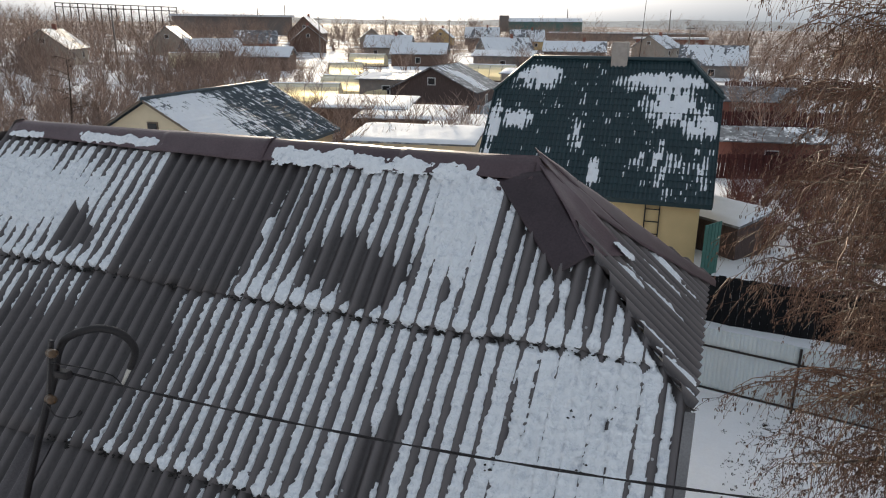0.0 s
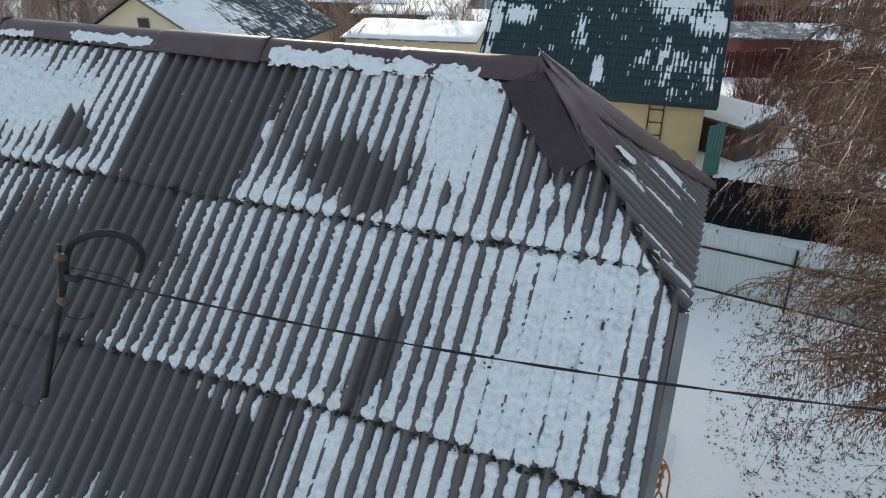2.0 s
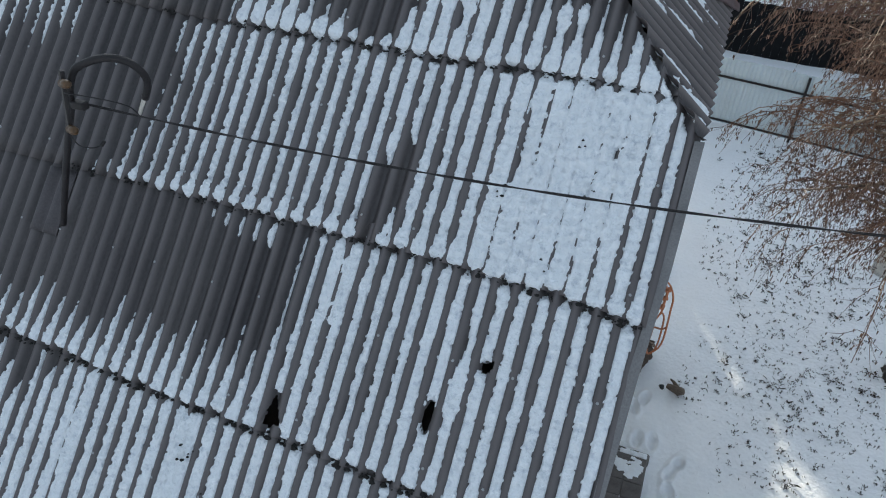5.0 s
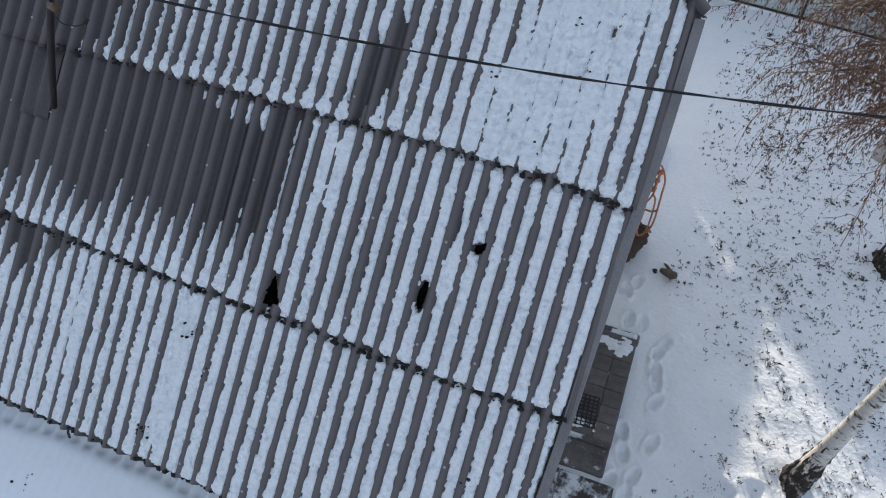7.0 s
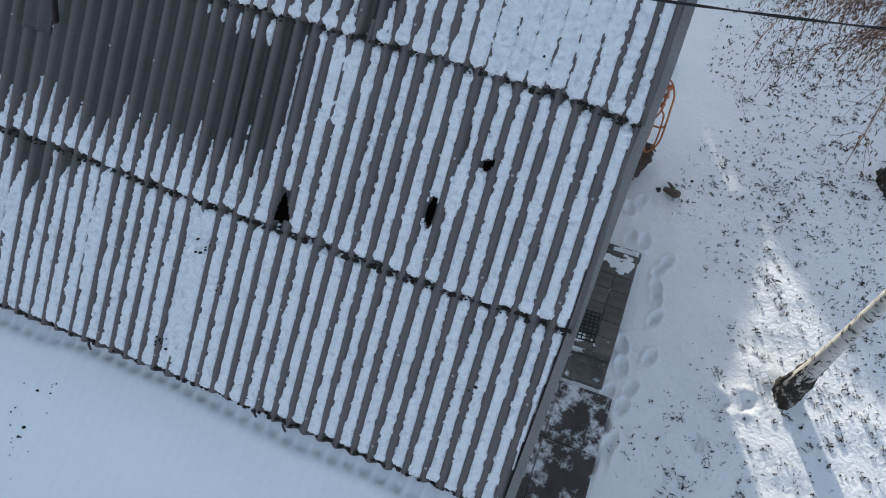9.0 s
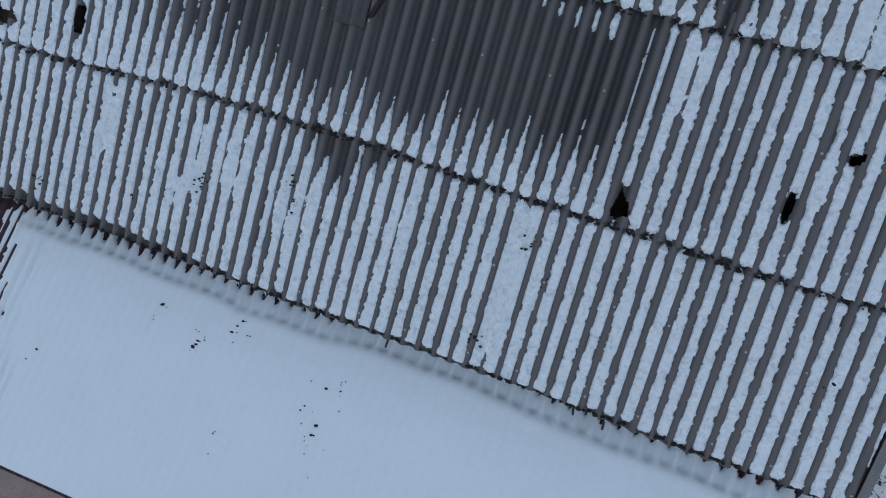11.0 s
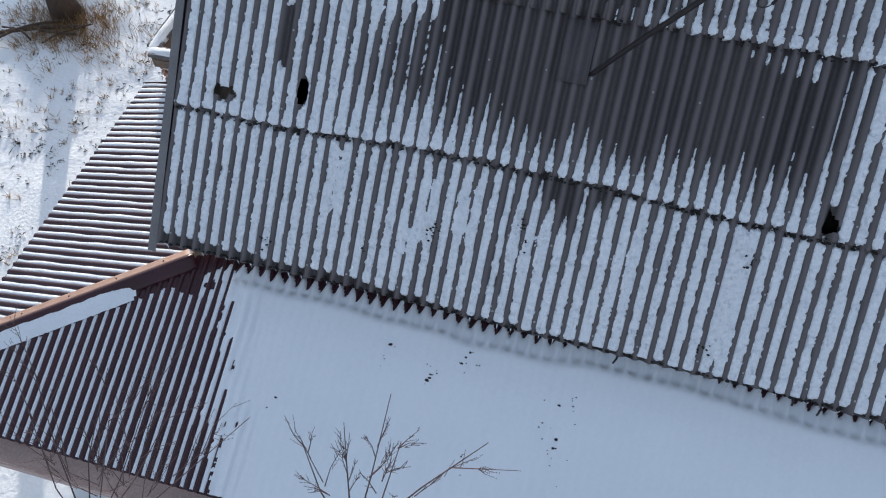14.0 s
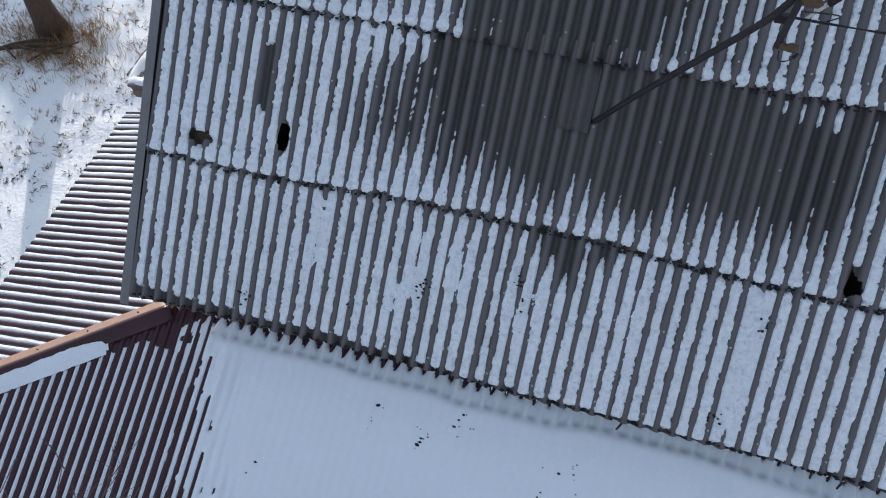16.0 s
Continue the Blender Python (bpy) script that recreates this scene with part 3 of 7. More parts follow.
def fill_at(u, s, r, wu, foot, head):
    f = max(0.0, (s - foot) / (head - foot))
    stripe = math.floor((wu - TROUGH) / WAVE + 0.5)
    centre = TROUGH + stripe * WAVE + u - wu
    own = random.Random(stripe * 7 + r * 1009)
    a, b, c = lerp_table(COURSES[r], centre + 0.15 * (u - centre))
    shift = own.uniform(-0.12, 0.12)
    g = f + shift * (1 - abs(2 * f - 1))
    w = a + (b - a) * smooth01(0.02, 0.46, g) if g < 0.46 else b + (c - b) * smooth01(0.46, 0.90, g)
    if w < 0.78:
        w -= (0.06, 0.07, 0.12 if u < -2.4 else 0.09, 0.10)[r]
    w += own.uniform(-0.06, 0.06) * (1 if f > 0.12 else 0.4)
    jog = own.uniform(-1, 1)
    for pu, ps, ru, rs, amount in SPOTS[r]:
        off = 0.5 * rs * jog if ru > 0.1 else 0.0
        if abs(u - pu) < 1.6 * ru and abs(s - ps - off) < 1.6 * rs:
            d = math.hypot((u - pu) / ru, (s - ps - off) / rs) + 0.25 * fbm(u * 14, s * 9, 21.0, 2)
            w += amount * (smooth01(1.6, 0.35, d) if ru > 0.1 else smooth01(1.25, 0.7, d))
    w += 0.10 * fbm(u * 3.1, s * 3.1, 11.0) + 0.08 * fbm(u * 7, s * 7, 4.0) + 0.10 * fbm(u * 27, s * 19, 2.0, 2) + RIPPLE[r] * 0.012 * math.sin(84 * s + 5 * fbm(u * 2.5, s * 2.5, 3.0, 2) + 1.7 * stripe_phase(wu)) + 0.01
    if f < 0.10 and a > 0.2 and w < 0.80:
        w = min(0.82, w + (0.36 if r > 1 else 0.16) * (1 - f / 0.10) ** 1.5)      # snow gathers and spreads at the foot of a course
    end = (s - foot + (0.045 if r else -0.02 - 0.07 * smooth01(-5.0, -7.5, u)) + own.uniform(-0.025, 0.02)) / 0.05
    if end < 1:
        w *= math.sqrt(max(0.0, 1 - (1 - end) ** 2)) if end > 0 else 0.0
    if f > 0.93 and r < 3:
        w -= 0.9 * (f - 0.93) / 0.07                 # and is gone where the next sheet laps over
    for hu, hs, ha, hb, lean in HOLES:
        d = math.hypot((u - hu) / (ha + 0.01), (s - hs) / (hb + 0.01))
        if hu == -2.598 and -1.2 < (s - hs) / hb < 1.1 and abs((u - hu) / ha + 0.25 * (s - hs) / hb - 0.1) < 0.7 - 0.5 * (s - hs) / hb:
            w -= 1.5
        elif d < 1.15:
            w -= 2.5 * (1.15 - d)
    return w


RIPPLE = (0.2, 0.45, 0.8, 0.35)                # how beaded the snow of each course is


def stripe_phase(u):
    """A phase of its own for each trough."""
    return math.floor((u - TROUGH) / WAVE + 0.5) * 2.399


def roof_snow():
    g = Geo()
    du, dsn = 0.0115, 0.019
    for r in range(4):
        nu = int((X1 - 0.05 - X0 - 0.10) / du)
        us = [X0 + 0.10 + i * du for i in range(nu + 1)]
        wus, feet, heads = [wave_u(u, r) for u in us], [row_s(r, u) for u in us], [row_s(r + 1, u) for u in us]
        s_lo, s_hi = min(feet) - (0.05 if r else -0.02), min(max(heads), 6.36)
        ns = int((s_hi - s_lo) / dsn)
        vals = np.zeros((ns + 1, nu + 1))
        verts = []
        for j in range(ns + 1):
            s = s_lo + j * dsn
            for i in range(nu + 1):
                u, wu = us[i], wus[i]
                if s > heads[i] or u > X1 - 0.06 + verge_at(s) or s < feet[i] - (0.05 if r else -0.02) or s > hip_limit(u) - 0.06 - 0.05 * fbm(u * 5, s * 5):
                    vals[j, i] = -0.01
                    verts.append((u, 0, 0))
                    continue
                w = fill_at(u, s, r, wu, feet[i], heads[i])
                d = abs(((wu - TROUGH) / WAVE + 0.5) % 1.0 - 0.5) * 2
                if w <= 0.03:
                    t = -0.01
                else:
                    t = (0.020 + 0.034 * min(w, 1.3)) * math.sqrt(max(0.0, 1 - (d / w) ** 2)) - (0.01 if d > w else 0.0)
                    if w > 0.84:
                        t = max(t, 0.009 * smooth01(0.84, 0.95, w) + 0.006 * fbm(u * 9, s * 9, 6.0))
                    if w > 0.9:
                        t += (w - 0.9) * 0.03 + 0.022 * fbm(u * 11, s * 9, 8.0)
                    t += RIPPLE[r] * 0.0085 * math.sin(84 * s + 5 * fbm(u * 2.5, s * 2.5, 3.0, 2) + 1.7 * stripe_phase(wu)) * (1 if t > 0 else 0)
                    t += 0.020 * fbm(u * 17, s * 21, 1.0, 2) * (1 if t > 0 else 0)
                t = max(-0.010, t)
                vals[j, i] = t
                verts.append(roof_pt(u, s, wave_h(u, r) + lift_at(u, s, r) + t))
        keep = {}
        for q in grid_faces(nu, ns):
            if all(vals[i // (nu + 1), i % (nu + 1)] <= 0 for i in q):
                continue
            for i in q:
                if i not in keep:
                    keep[i] = len(g.v)
                    g.v.append(verts[i] if verts[i][1] else roof_pt(verts[i][0], s_lo + (i // (nu + 1)) * dsn, -0.02))
            g.f.append(tuple(keep[i] for i in q))
    return g.mesh("roof_snow", M_ROOFSNOW, True)


ob = part("roof_snow", roof_snow())
tagged(ob, "patchy melting snow lying in the troughs of the roof", "snow", kind="stuff")

# dark moss and litter along the laps, and scattered flecks
M_MOSS = material("moss", (0.022, 0.02, 0.018), 0.95, vary=0.4, scale=20, fine=120, bump=0.5)
mg = Geo()
rm = random.Random(5)


def clump(g, p, r, rnd, flat=0.5):
    n = 6
    k = len(g.v)
    ring = [(p[0] + r * rnd.uniform(.6, 1.2) * math.cos(6.283 * i / n), p[1] + r * rnd.uniform(.6, 1.2) * math.sin(6.283 * i / n) * 0.8, p[2] - r * 0.2) for i in range(n)]
    g.v.extend(ring)
    g.v.append((p[0] + r * .2 * rnd.uniform(-1, 1), p[1], p[2] + r * flat))
    g.f.extend((k + i, k + (i + 1) % n, k + n) for i in range(n))


for r in (0, 1, 2, 3):
    for k in range(63):
        u = TROUGH - k * WAVE
        u += u - wave_u(u, r)
        if u < X0 + 0.1 or row_s(r, u) > hip_limit(u) - 0.1:
            continue
        a, b, c = lerp_table(COURSES[r], u)
        if a < 0.25 and rm.random() < 0.7:
            continue
        for _ in range(rm.choice((4, 6, 8, 10))):
            uu = u + rm.uniform(-0.055, 0.055)
            ss = row_s(r, u) - 0.06 + rm.uniform(-0.03, 0.03)
            clump(mg, roof_pt(uu, ss if r else row_s(0, uu) + 0.02, wave_h(uu, r) + 0.035), rm.choice((.008, .012, .016, .022, .03)), rm)
for u, s, n in ((-8.12, .42, 9), (-6.32, .88, 12), (-5.42, 1.15, 8), (-5.36, .98, 5), (-7.0, .55, 2), (-3.45, .30, 14), (-3.2, 1.28, 7), (-1.27, 3.9, 4), (-.8, 3.45, 2), (-3.0, .95, 2), (-.65, .9, 2), (-.8, 4.4, 5), (-.62, 4.0, 4)):
    for _ in range(n):
        uu, ss = u + rm.gauss(0, 0.03), s + rm.gauss(0, 0.05)
        clump(mg, roof_pt(uu, ss, max(wave_h(uu), 0) + 0.045), rm.uniform(0.008, 0.022), rm)
ob = part("moss", mg.mesh("moss", M_MOSS))
tagged(ob, "dark moss and litter along the sheet laps", "moss", kind="stuff")

# nails with pale washers on the crests, two rows a course
M_ZINC = material("zinc", (0.45, 0.45, 0.45), 0.5, metal=0.6, vary=0.1, bump=0)
ng = Geo()
for r in range(4):
    for up in (0.14, 0.95):
        for c in range(9):
            for k in (1, 5):
                u = TROUGH + WAVE / 2 - 1.05 * c - WAVE * k
                u += u - wave_u(u, r)
                s = row_s(r, u) + up
                if s < hip_limit(u) - 0.2 and u > X0 + .1:
                    p = roof_pt(u, s, AMP + lift_at(u, s, r) + 0.003)
                    q = roof_pt(u, s, AMP + lift_at(u, s, r) + 0.011)
                    ng.tube([p, q], [0.012, 0.007], 6)
part("nailing", ng.mesh("nailing", M_ZINC), house, "galvanised nail heads", kind="stuff")


# ---- ridge caps and hip flashings ----
def sheet_on(f, nu, nv, thick, mat, name, parent, label=""):
    """A bent sheet from a function (a, b) -> point, a and b from 0 to 1, with a rim of the given thickness."""
    top = [Vector(f(i / nu, j / nv)) for j in range(nv + 1) for i in range(nu + 1)]
    fs = grid_faces(nu, nv)
    low = []
    for j in range(nv + 1):
        for i in range(nu + 1):
            a = top[j * (nu + 1) + min(i + 1, nu)] - top[j * (nu + 1) + max(i - 1, 0)]
            b = top[min(j + 1, nv) * (nu + 1) + i] - top[max(j - 1, 0) * (nu + 1) + i]
            low.append(top[j * (nu + 1) + i] - a.cross(b).normalized() * thick)
    k = len(top)
    ring = [i for i in range(nu + 1)] + [j * (nu + 1) + nu for j in range(1, nv + 1)] + [nv * (nu + 1) + i for i in range(nu - 1, -1, -1)] + [j * (nu + 1) for j in range(nv - 1, 0, -1)]
    allf = fs + [tuple(k + i for i in reversed(q)) for q in fs]
    for a, b in zip(ring, ring[1:] + ring[:1]):
        allf.append((b, a, a + k, b + k))
    return part(name, mesh_from(name, top + low, allf, mat, True), parent, label)


def cap_piece(u0, u1, w0, w1, h, seed):
    def f(a, b):
        u = u0 + (u1 - u0) * a
        c = (b - 0.5) * 2
        w = w0 + (w1 - w0) * a
        bump = 0.010 * fbm(u * 1.7, c * 1.3, seed) + (0.015 * fbm(u * 5, 0, seed) if abs(c) > 0.85 else 0)
        d = abs(c) * w
        roundness = 0.05 * math.exp(-(d / 0.05) ** 2)
        p = roof_pt(u, 6.63 - d, AMP + h + bump + 0.02 - roundness * 0.6)
        return p if c < 0 else (p[0], 2 * RIDGE_Y - p[1], p[2])
    sheet_on(f, 24, 16, 0.003, M_CAP, "ridge_cap", house, "dark brown bent sheet metal")


for u0, u1, w0, w1, h, sd in ((-7.98, -5.62, .24, .30, .012, 1), (-5.70, -4.32, .30, .33, .020, 2), (-4.42, -2.75, .30, .30, .012, 3), (-2.85, -1.50, .30, .27, .020, 4)):
    cap_piece(u0, u1, w0, w1, h, sd)


def hip_pt(x, y, h=0.0):
    """A point on the eastern half hip, h above it."""
    k = (RIDGE_Z - HZ) / (HX - APEX_R.x)
    n = Vector((k, 0, 1)).normalized()
    return Vector((x, y, RIDGE_Z - k * (x - APEX_R.x))) + n * h


def quad_sheet(p, nu, nv, wob, seed, mat, name, label, thick=0.003):
    p = [Vector(q) for q in p]
    nrm = (p[1] - p[0]).cross(p[3] - p[0]).normalized()

    def f(a, b):
        q = (p[0] * (1 - a) + p[1] * a) * (1 - b) + (p[3] * (1 - a) + p[2] * a) * b
        return q + nrm * (wob * fbm(q.x * 2.3, q.y * 2.3, seed))
    return sheet_on(f, nu, nv, thick, mat, name, house, label)


FH = 0.075
quad_sheet([roof_pt(-1.80, 6.24, .05), roof_pt(-1.20, 6.16, .06), roof_pt(-1.50, 6.62, .075), roof_pt(-2.02, 6.60, .06)], 10, 8, 0.02, 5, M_CAP, "flashing", "dark brown bent sheet metal")
quad_sheet([roof_pt(-1.12, 5.48, .055), roof_pt(-0.84, 5.69, .09), roof_pt(-1.42, 6.46, .085), roof_pt(-1.84, 6.36, .05)], 10, 16, 0.03, 6, M_CAPDARK, "flashing", "dark purple-brown sheet metal with a torn edge")
quad_sheet([roof_pt(-0.86, 5.66, .095), hip_pt(-0.66, 6.00, .10), hip_pt(-1.40, 6.20, .09), roof_pt(-1.46, 6.50, .095)], 10, 14, 0.03, 7, M_CAP, "flashing", "dark brown bent sheet metal, curled at its corner")
quad_sheet([hip_pt(-0.62, 6.55, .07), hip_pt(0.08, 7.40, .08), hip_pt(0.09, 7.72, .04), hip_pt(-1.62, 6.22, .09)], 14, 8, 0.02, 8, M_CAP, "flashing", "dark brown bent sheet metal")
quad_sheet([hip_pt(-1.1, 6.12, .075), hip_pt(-0.62, 6.55, .075), hip_pt(-1.62, 6.25, .08), hip_pt(-1.5, 6.12, .085)], 8, 8, 0.02, 9, M_CAP, "flashing", "dark brown bent sheet metal")


# snow lying on the caps
def snow_blob(f, nu, nv, t, seed, name, label, mat=M_ROOFSNOW, ragged=0.5):
    """A pillow of snow on a surface f(a, b, height)."""
    vs, keep_t = [], []
    for j in range(nv + 1):
        for i in range(nu + 1):
            a, b = i / nu, j / nv
            e = min(1, min(a, 1 - a) * 7) * min(1, min(b, 1 - b) * 3.2)
            p0 = f(a, b, 0)
            h = t * (e - ragged * 0.6 + ragged * (fbm(p0[0] * 5, p0[1] * 5, seed) + 0.35 * fbm(p0[0] * 17, p0[1] * 17, seed)))
            h = min(h, t * 1.1)
            keep_t.append(h)
            vs.append(f(a, b, max(-0.015, h)))
    fs = [q for q in grid_faces(nu, nv) if max(keep_t[i] for i in q) > 0]
    ob = part(name, mesh_from(name, vs, fs, mat, True))
    return tagged(ob, label, "snow", kind="stuff")


def cap_surface(u0, u1, s0, s1):
    return lambda a, b, h: roof_pt(u0 + (u1 - u0) * a, s0 + (s1 - s0) * b + 0.02 * fbm(a * 9, 0, 3), AMP + 0.035 + h)


snow_blob(cap_surface(-4.40, -1.85, 6.28, 6.53), 150, 24, 0.035, 3, "cap_snow", "ragged strip of snow on the ridge cap", ragged=0.8)
snow_blob(cap_surface(-8.0, -7.35, 6.36, 6.47), 50, 12, 0.03, 5, "cap_snow", "ragged strip of snow on the ridge cap", ragged=0.9)
snow_blob(cap_surface(-6.95, -5.58, 6.36, 6.52), 80, 16, 0.03, 8, "cap_snow", "ragged strip of snow on the ridge cap", ragged=0.9)
snow_blob(lambda a, b, h: hip_pt(-0.83 + .17 * a + .05 * b, 5.86 + 0.16 * b, 0.10 + h), 20, 16, 0.03, 12, "cap_snow", "small clump of snow on the flashing", ragged=0.9)


def hip_snow():
    """Thin wind-blown snow left in the troughs of the half hip."""
    g = Geo()
    nx, ny = 90, 260
    drifts = [(-.35, 6.75, .35, .14, 1.0), (-.1, 6.65, .18, .12, .8), (-.6, 5.82, .14, .06, .8), (-.35, 5.95, .3, .05, .7), (-.27, 5.15, .22, .1, .9), (-.08, 5.02, .2, .12, .9), (-.02, 4.86, .12, .1, .8), (-.3, 6.4, .4, .06, .6), (-.55, 6.2, .3, .05, .5)]
    vs, val = [], []
    for j in range(ny + 1):
        for i in range(nx + 1):
            x, y = -1.0 + (HX + 0.99) * i / nx, HY0 + (7.2 - HY0) * j / ny
            m = 0.0
            for px, py, rx, ry, am in drifts:
                m = max(m, am * (1.2 - math.hypot((x - px) / rx, (y - py) / ry)))
            w = math.cos(2 * math.pi * y / WAVE)
            t = 0.016 * (m + 0.35 * fbm(x * 4, y * 9, 5.0) + 0.3 * fbm(x * 14, y * 14, 2.0) - 0.42 - 0.5 * w + 0.3 * fbm(x * 30, y * 30, 8.0))
            top = 0.98 - abs(y - RIDGE_Y) / 1.53
            if x < HX - (HX - APEX_R.x) * top + 0.06:
                t = -0.01
            val.append(t)
            vs.append(hip_pt(x, y, 0.03 + 0.030 * w + max(-0.01, min(t, 0.02))))
    return g.add(vs, [q for q in grid_faces(nx, ny) if max(val[k] for k in q) > 0]).mesh("hip_snow", M_ROOFSNOW, True)


tagged(part("hip_snow", hip_snow()), "thin wind-blown snow on the half hip", "snow", kind="stuff")

# angle trims along the verges
for xa, nm in ((X1 - 0.055, 1), (X0 + 0.005, -1)):
    vs, n = [], 40
    g = Geo()
    for j in range(n + 1):
        s = 4.55 * j / n
        w = 0.006 * fbm(s * 1.5, xa, 4)
        v = verge_at(s) if nm > 0 else -0.05 * s / 4.55 + 0.05
        a, b = (xa + v + 0.015, xa + v + 0.085) if nm > 0 else (xa + v - 0.05, xa + v + 0.04)
        vs += [roof_pt(a if nm > 0 else b, s, 0.035 + w), roof_pt((b if nm > 0 else a), s, 0.05 + w), roof_pt((b if nm > 0 else a) + 0.004 * nm, s, -0.09 + w)]
    fs = []
    for j in range(n):
        for k in range(2):
            fs.append((j * 3 + k, j * 3 + k + 1, j * 3 + k + 4, j * 3 + k + 3))
    part("verge_trim", g.add(vs, fs).mesh("verge_trim", M_VERGE, False), house, "grey verge angle")

# icicles under the eave
M_ICE = material("ice", (0.75, 0.82, 0.88), 0.12, vary=0.05, bump=0.1, spec=0.6)
ri = random.Random(9)
ice = Geo()
for k in range(62):
    u = TROUGH - k * WAVE
    u += u - wave_u(u, 0)
    if u > X0 + 0.1 and ri.random() < 0.6:
        x, y, z = roof_pt(u, row_s(0, u) - 0.005, -AMP + 0.02)
        ln = ri.uniform(0.04, 0.14)
        ice.tube([(x, y, z), (x, y, z - ln * .5), (x, y, z - ln)], [0.009, 0.005, 0.001], 5)
ob = part("icicles", ice.mesh("icicles", M_ICE, True))
tagged(ob, "small clear icicles hanging along the eave", "icicle", kind="stuff")

# short black hooks left under the eave
for hu, ln, q in ((-2.44, .10, 0.02), (-2.16, .17, 0.015), (-4.18, .16, -0.03)):
    x, y, z = roof_pt(hu, row_s(0, hu) - 0.01, -0.01)
    part("eave_hook", Geo().tube([(x, y + .04, z + .01), (x + q * .4, y - .01, z - ln * .4), (x + q, y - .02, z - ln)], 0.011, 6).mesh("eave_hook", M_IRON, True), house, "black iron hook")

# ---- service mast and cable ----
mast = thing("service_mast", "leaning rusty steel pipe mast with a hooked top and insulators", "mast", pose(-5.08, 3.40, 6.18))
O = Vector((-5.08, 3.40, 6.18))
pts = [Vector((-5.10, 3.40, 6.13)), Vector((-4.74, 3.30, 6.71)), Vector((-4.40, 3.20, 7.23)), Vector((-4.13, 3.13, 7.64)), Vector((-4.06, 3.11, 7.78)), Vector((-4.0, 3.11, 7.90)), Vector((-3.93, 3.14, 7.99)), Vector((-3.755, 3.22, 8.045)),
       Vector((-3.64, 3.31, 7.985)), Vector((-3.615, 3.38, 7.84)), Vector((-3.70, 3.40, 7.68))]
part("pipe", Geo().tube([p - O for p in smooth_line(pts, 4)], 0.027, 12).mesh("pipe", M_IRON, True), mast)
M_CERAM = material("glazed_ceramic", (0.09, 0.048, 0.02), 0.3, vary=0.3, scale=20, bump=0.05)
M_PALE = material("pale_sleeve", (0.6, 0.56, 0.5), 0.6, vary=0.1, bump=0)
sl = Geo().tube([Vector((-3.70, 3.40, 7.69)) - O, Vector((-3.80, 3.404, 7.53)) - O], [0.017, 0.013], 8)
part("cable_sleeve", sl.mesh("cable_sleeve", M_PALE, True), mast, "pale cable sleeve")
br = Geo().beam(Vector((-4.02, 2.98, 7.56)) - O, Vector((-3.99, 3.05, 7.99)) - O, 0.045, 0.03, 0.006)
part("bracket", br.mesh("bracket", M_IRON), mast, "dark steel bracket")
for p in ((-3.95, 3.0, 7.92), (-3.97, 2.95, 7.60)):
    ig = Geo().tube([Vector(p) + Vector(d) - O for d in ((-.04, .02, -.01), (-.02, .01, .0), (0, 0, 0), (.025, -.01, .01), (.055, -.02, .02), (.075, -.03, .03))], [.018, .030, .024, .032, .03, .014], 12)
    part("insulator", ig.mesh("insulator", M_CERAM, True), mast, "brown glazed ceramic insulator")
cl = Geo().box(-0.06, -0.03, -0.03, 0.06, 0.03, 0.03, Matrix.Translation(Vector((-4.02, 3.12, 7.70)) - O), 0.008)
part("clamp", cl.mesh("clamp", M_IRON), mast, "black cable clamp")
for pp in (((-3.96, 2.99, 7.86), (-3.82, 3.02, 7.85), (-3.72, 3.1, 7.80), (-3.66, 3.2, 7.72), (-3.7, 3.3, 7.60)), ((-4.0, 2.95, 7.56), (-3.97, 2.97, 7.47), (-3.90, 3.02, 7.44), (-3.85, 3.06, 7.46)), ((-3.86, 3.05, 7.45), (-3.84, 3.07, 7.48))):
    part("wire_tail", Geo().tube([Vector(p) - O for p in (smooth_line(pp, 4) if len(pp) > 3 else pp)], 0.005 if len(pp) > 3 else 0.014, 5).mesh("wire_tail", M_IRON, True), mast)

cable = Geo()
a, b = Vector((-4.017, 3.148, 7.699)), Vector((14.0, 6.141, 10.206))
for side in (0, 1):
    pts = []
    for i in range(260):
        f = i / 259
        p = a.lerp(b, f)
        p.z -= 1.218 * 4 * f * (1 - f)
        ph = f * 90 + side * math.pi
        pts.append(p + Vector((0, 0.005 * math.cos(ph), 0.005 * math.sin(ph))))
    cable.tube(pts, 0.0052, 5)
ob = part("cable", cable.mesh("cable", M_IRON, True))
tagged(ob, "twisted black overhead cable stretched from the mast", "cable")
# patched sheet round the mast's foot
sheet_on(lambda a, b: roof_pt(-5.41 + 0.30 * a, 2.62 + 0.60 * b, wave_h(-5.41 + 0.30 * a, 1) + 0.030 + 0.006 * (1 - b)), 30, 6, 0.006, M_VERGE_DARK, "patch_sheet", house, "grey patch of sheet at the mast's foot")


# ---- snow on the annex, its hip cap and gutter ----
DRIP_LINE = [(-8.3, 1.48), (-7.0, 1.47), (-5.8, 1.42), (-5.0, 1.42), (-4.5, 1.455), (-4.0, 1.485), (-3.4, 1.47), (-2.6, 1.41), (-2.1, 1.39), (0, 1.34)]


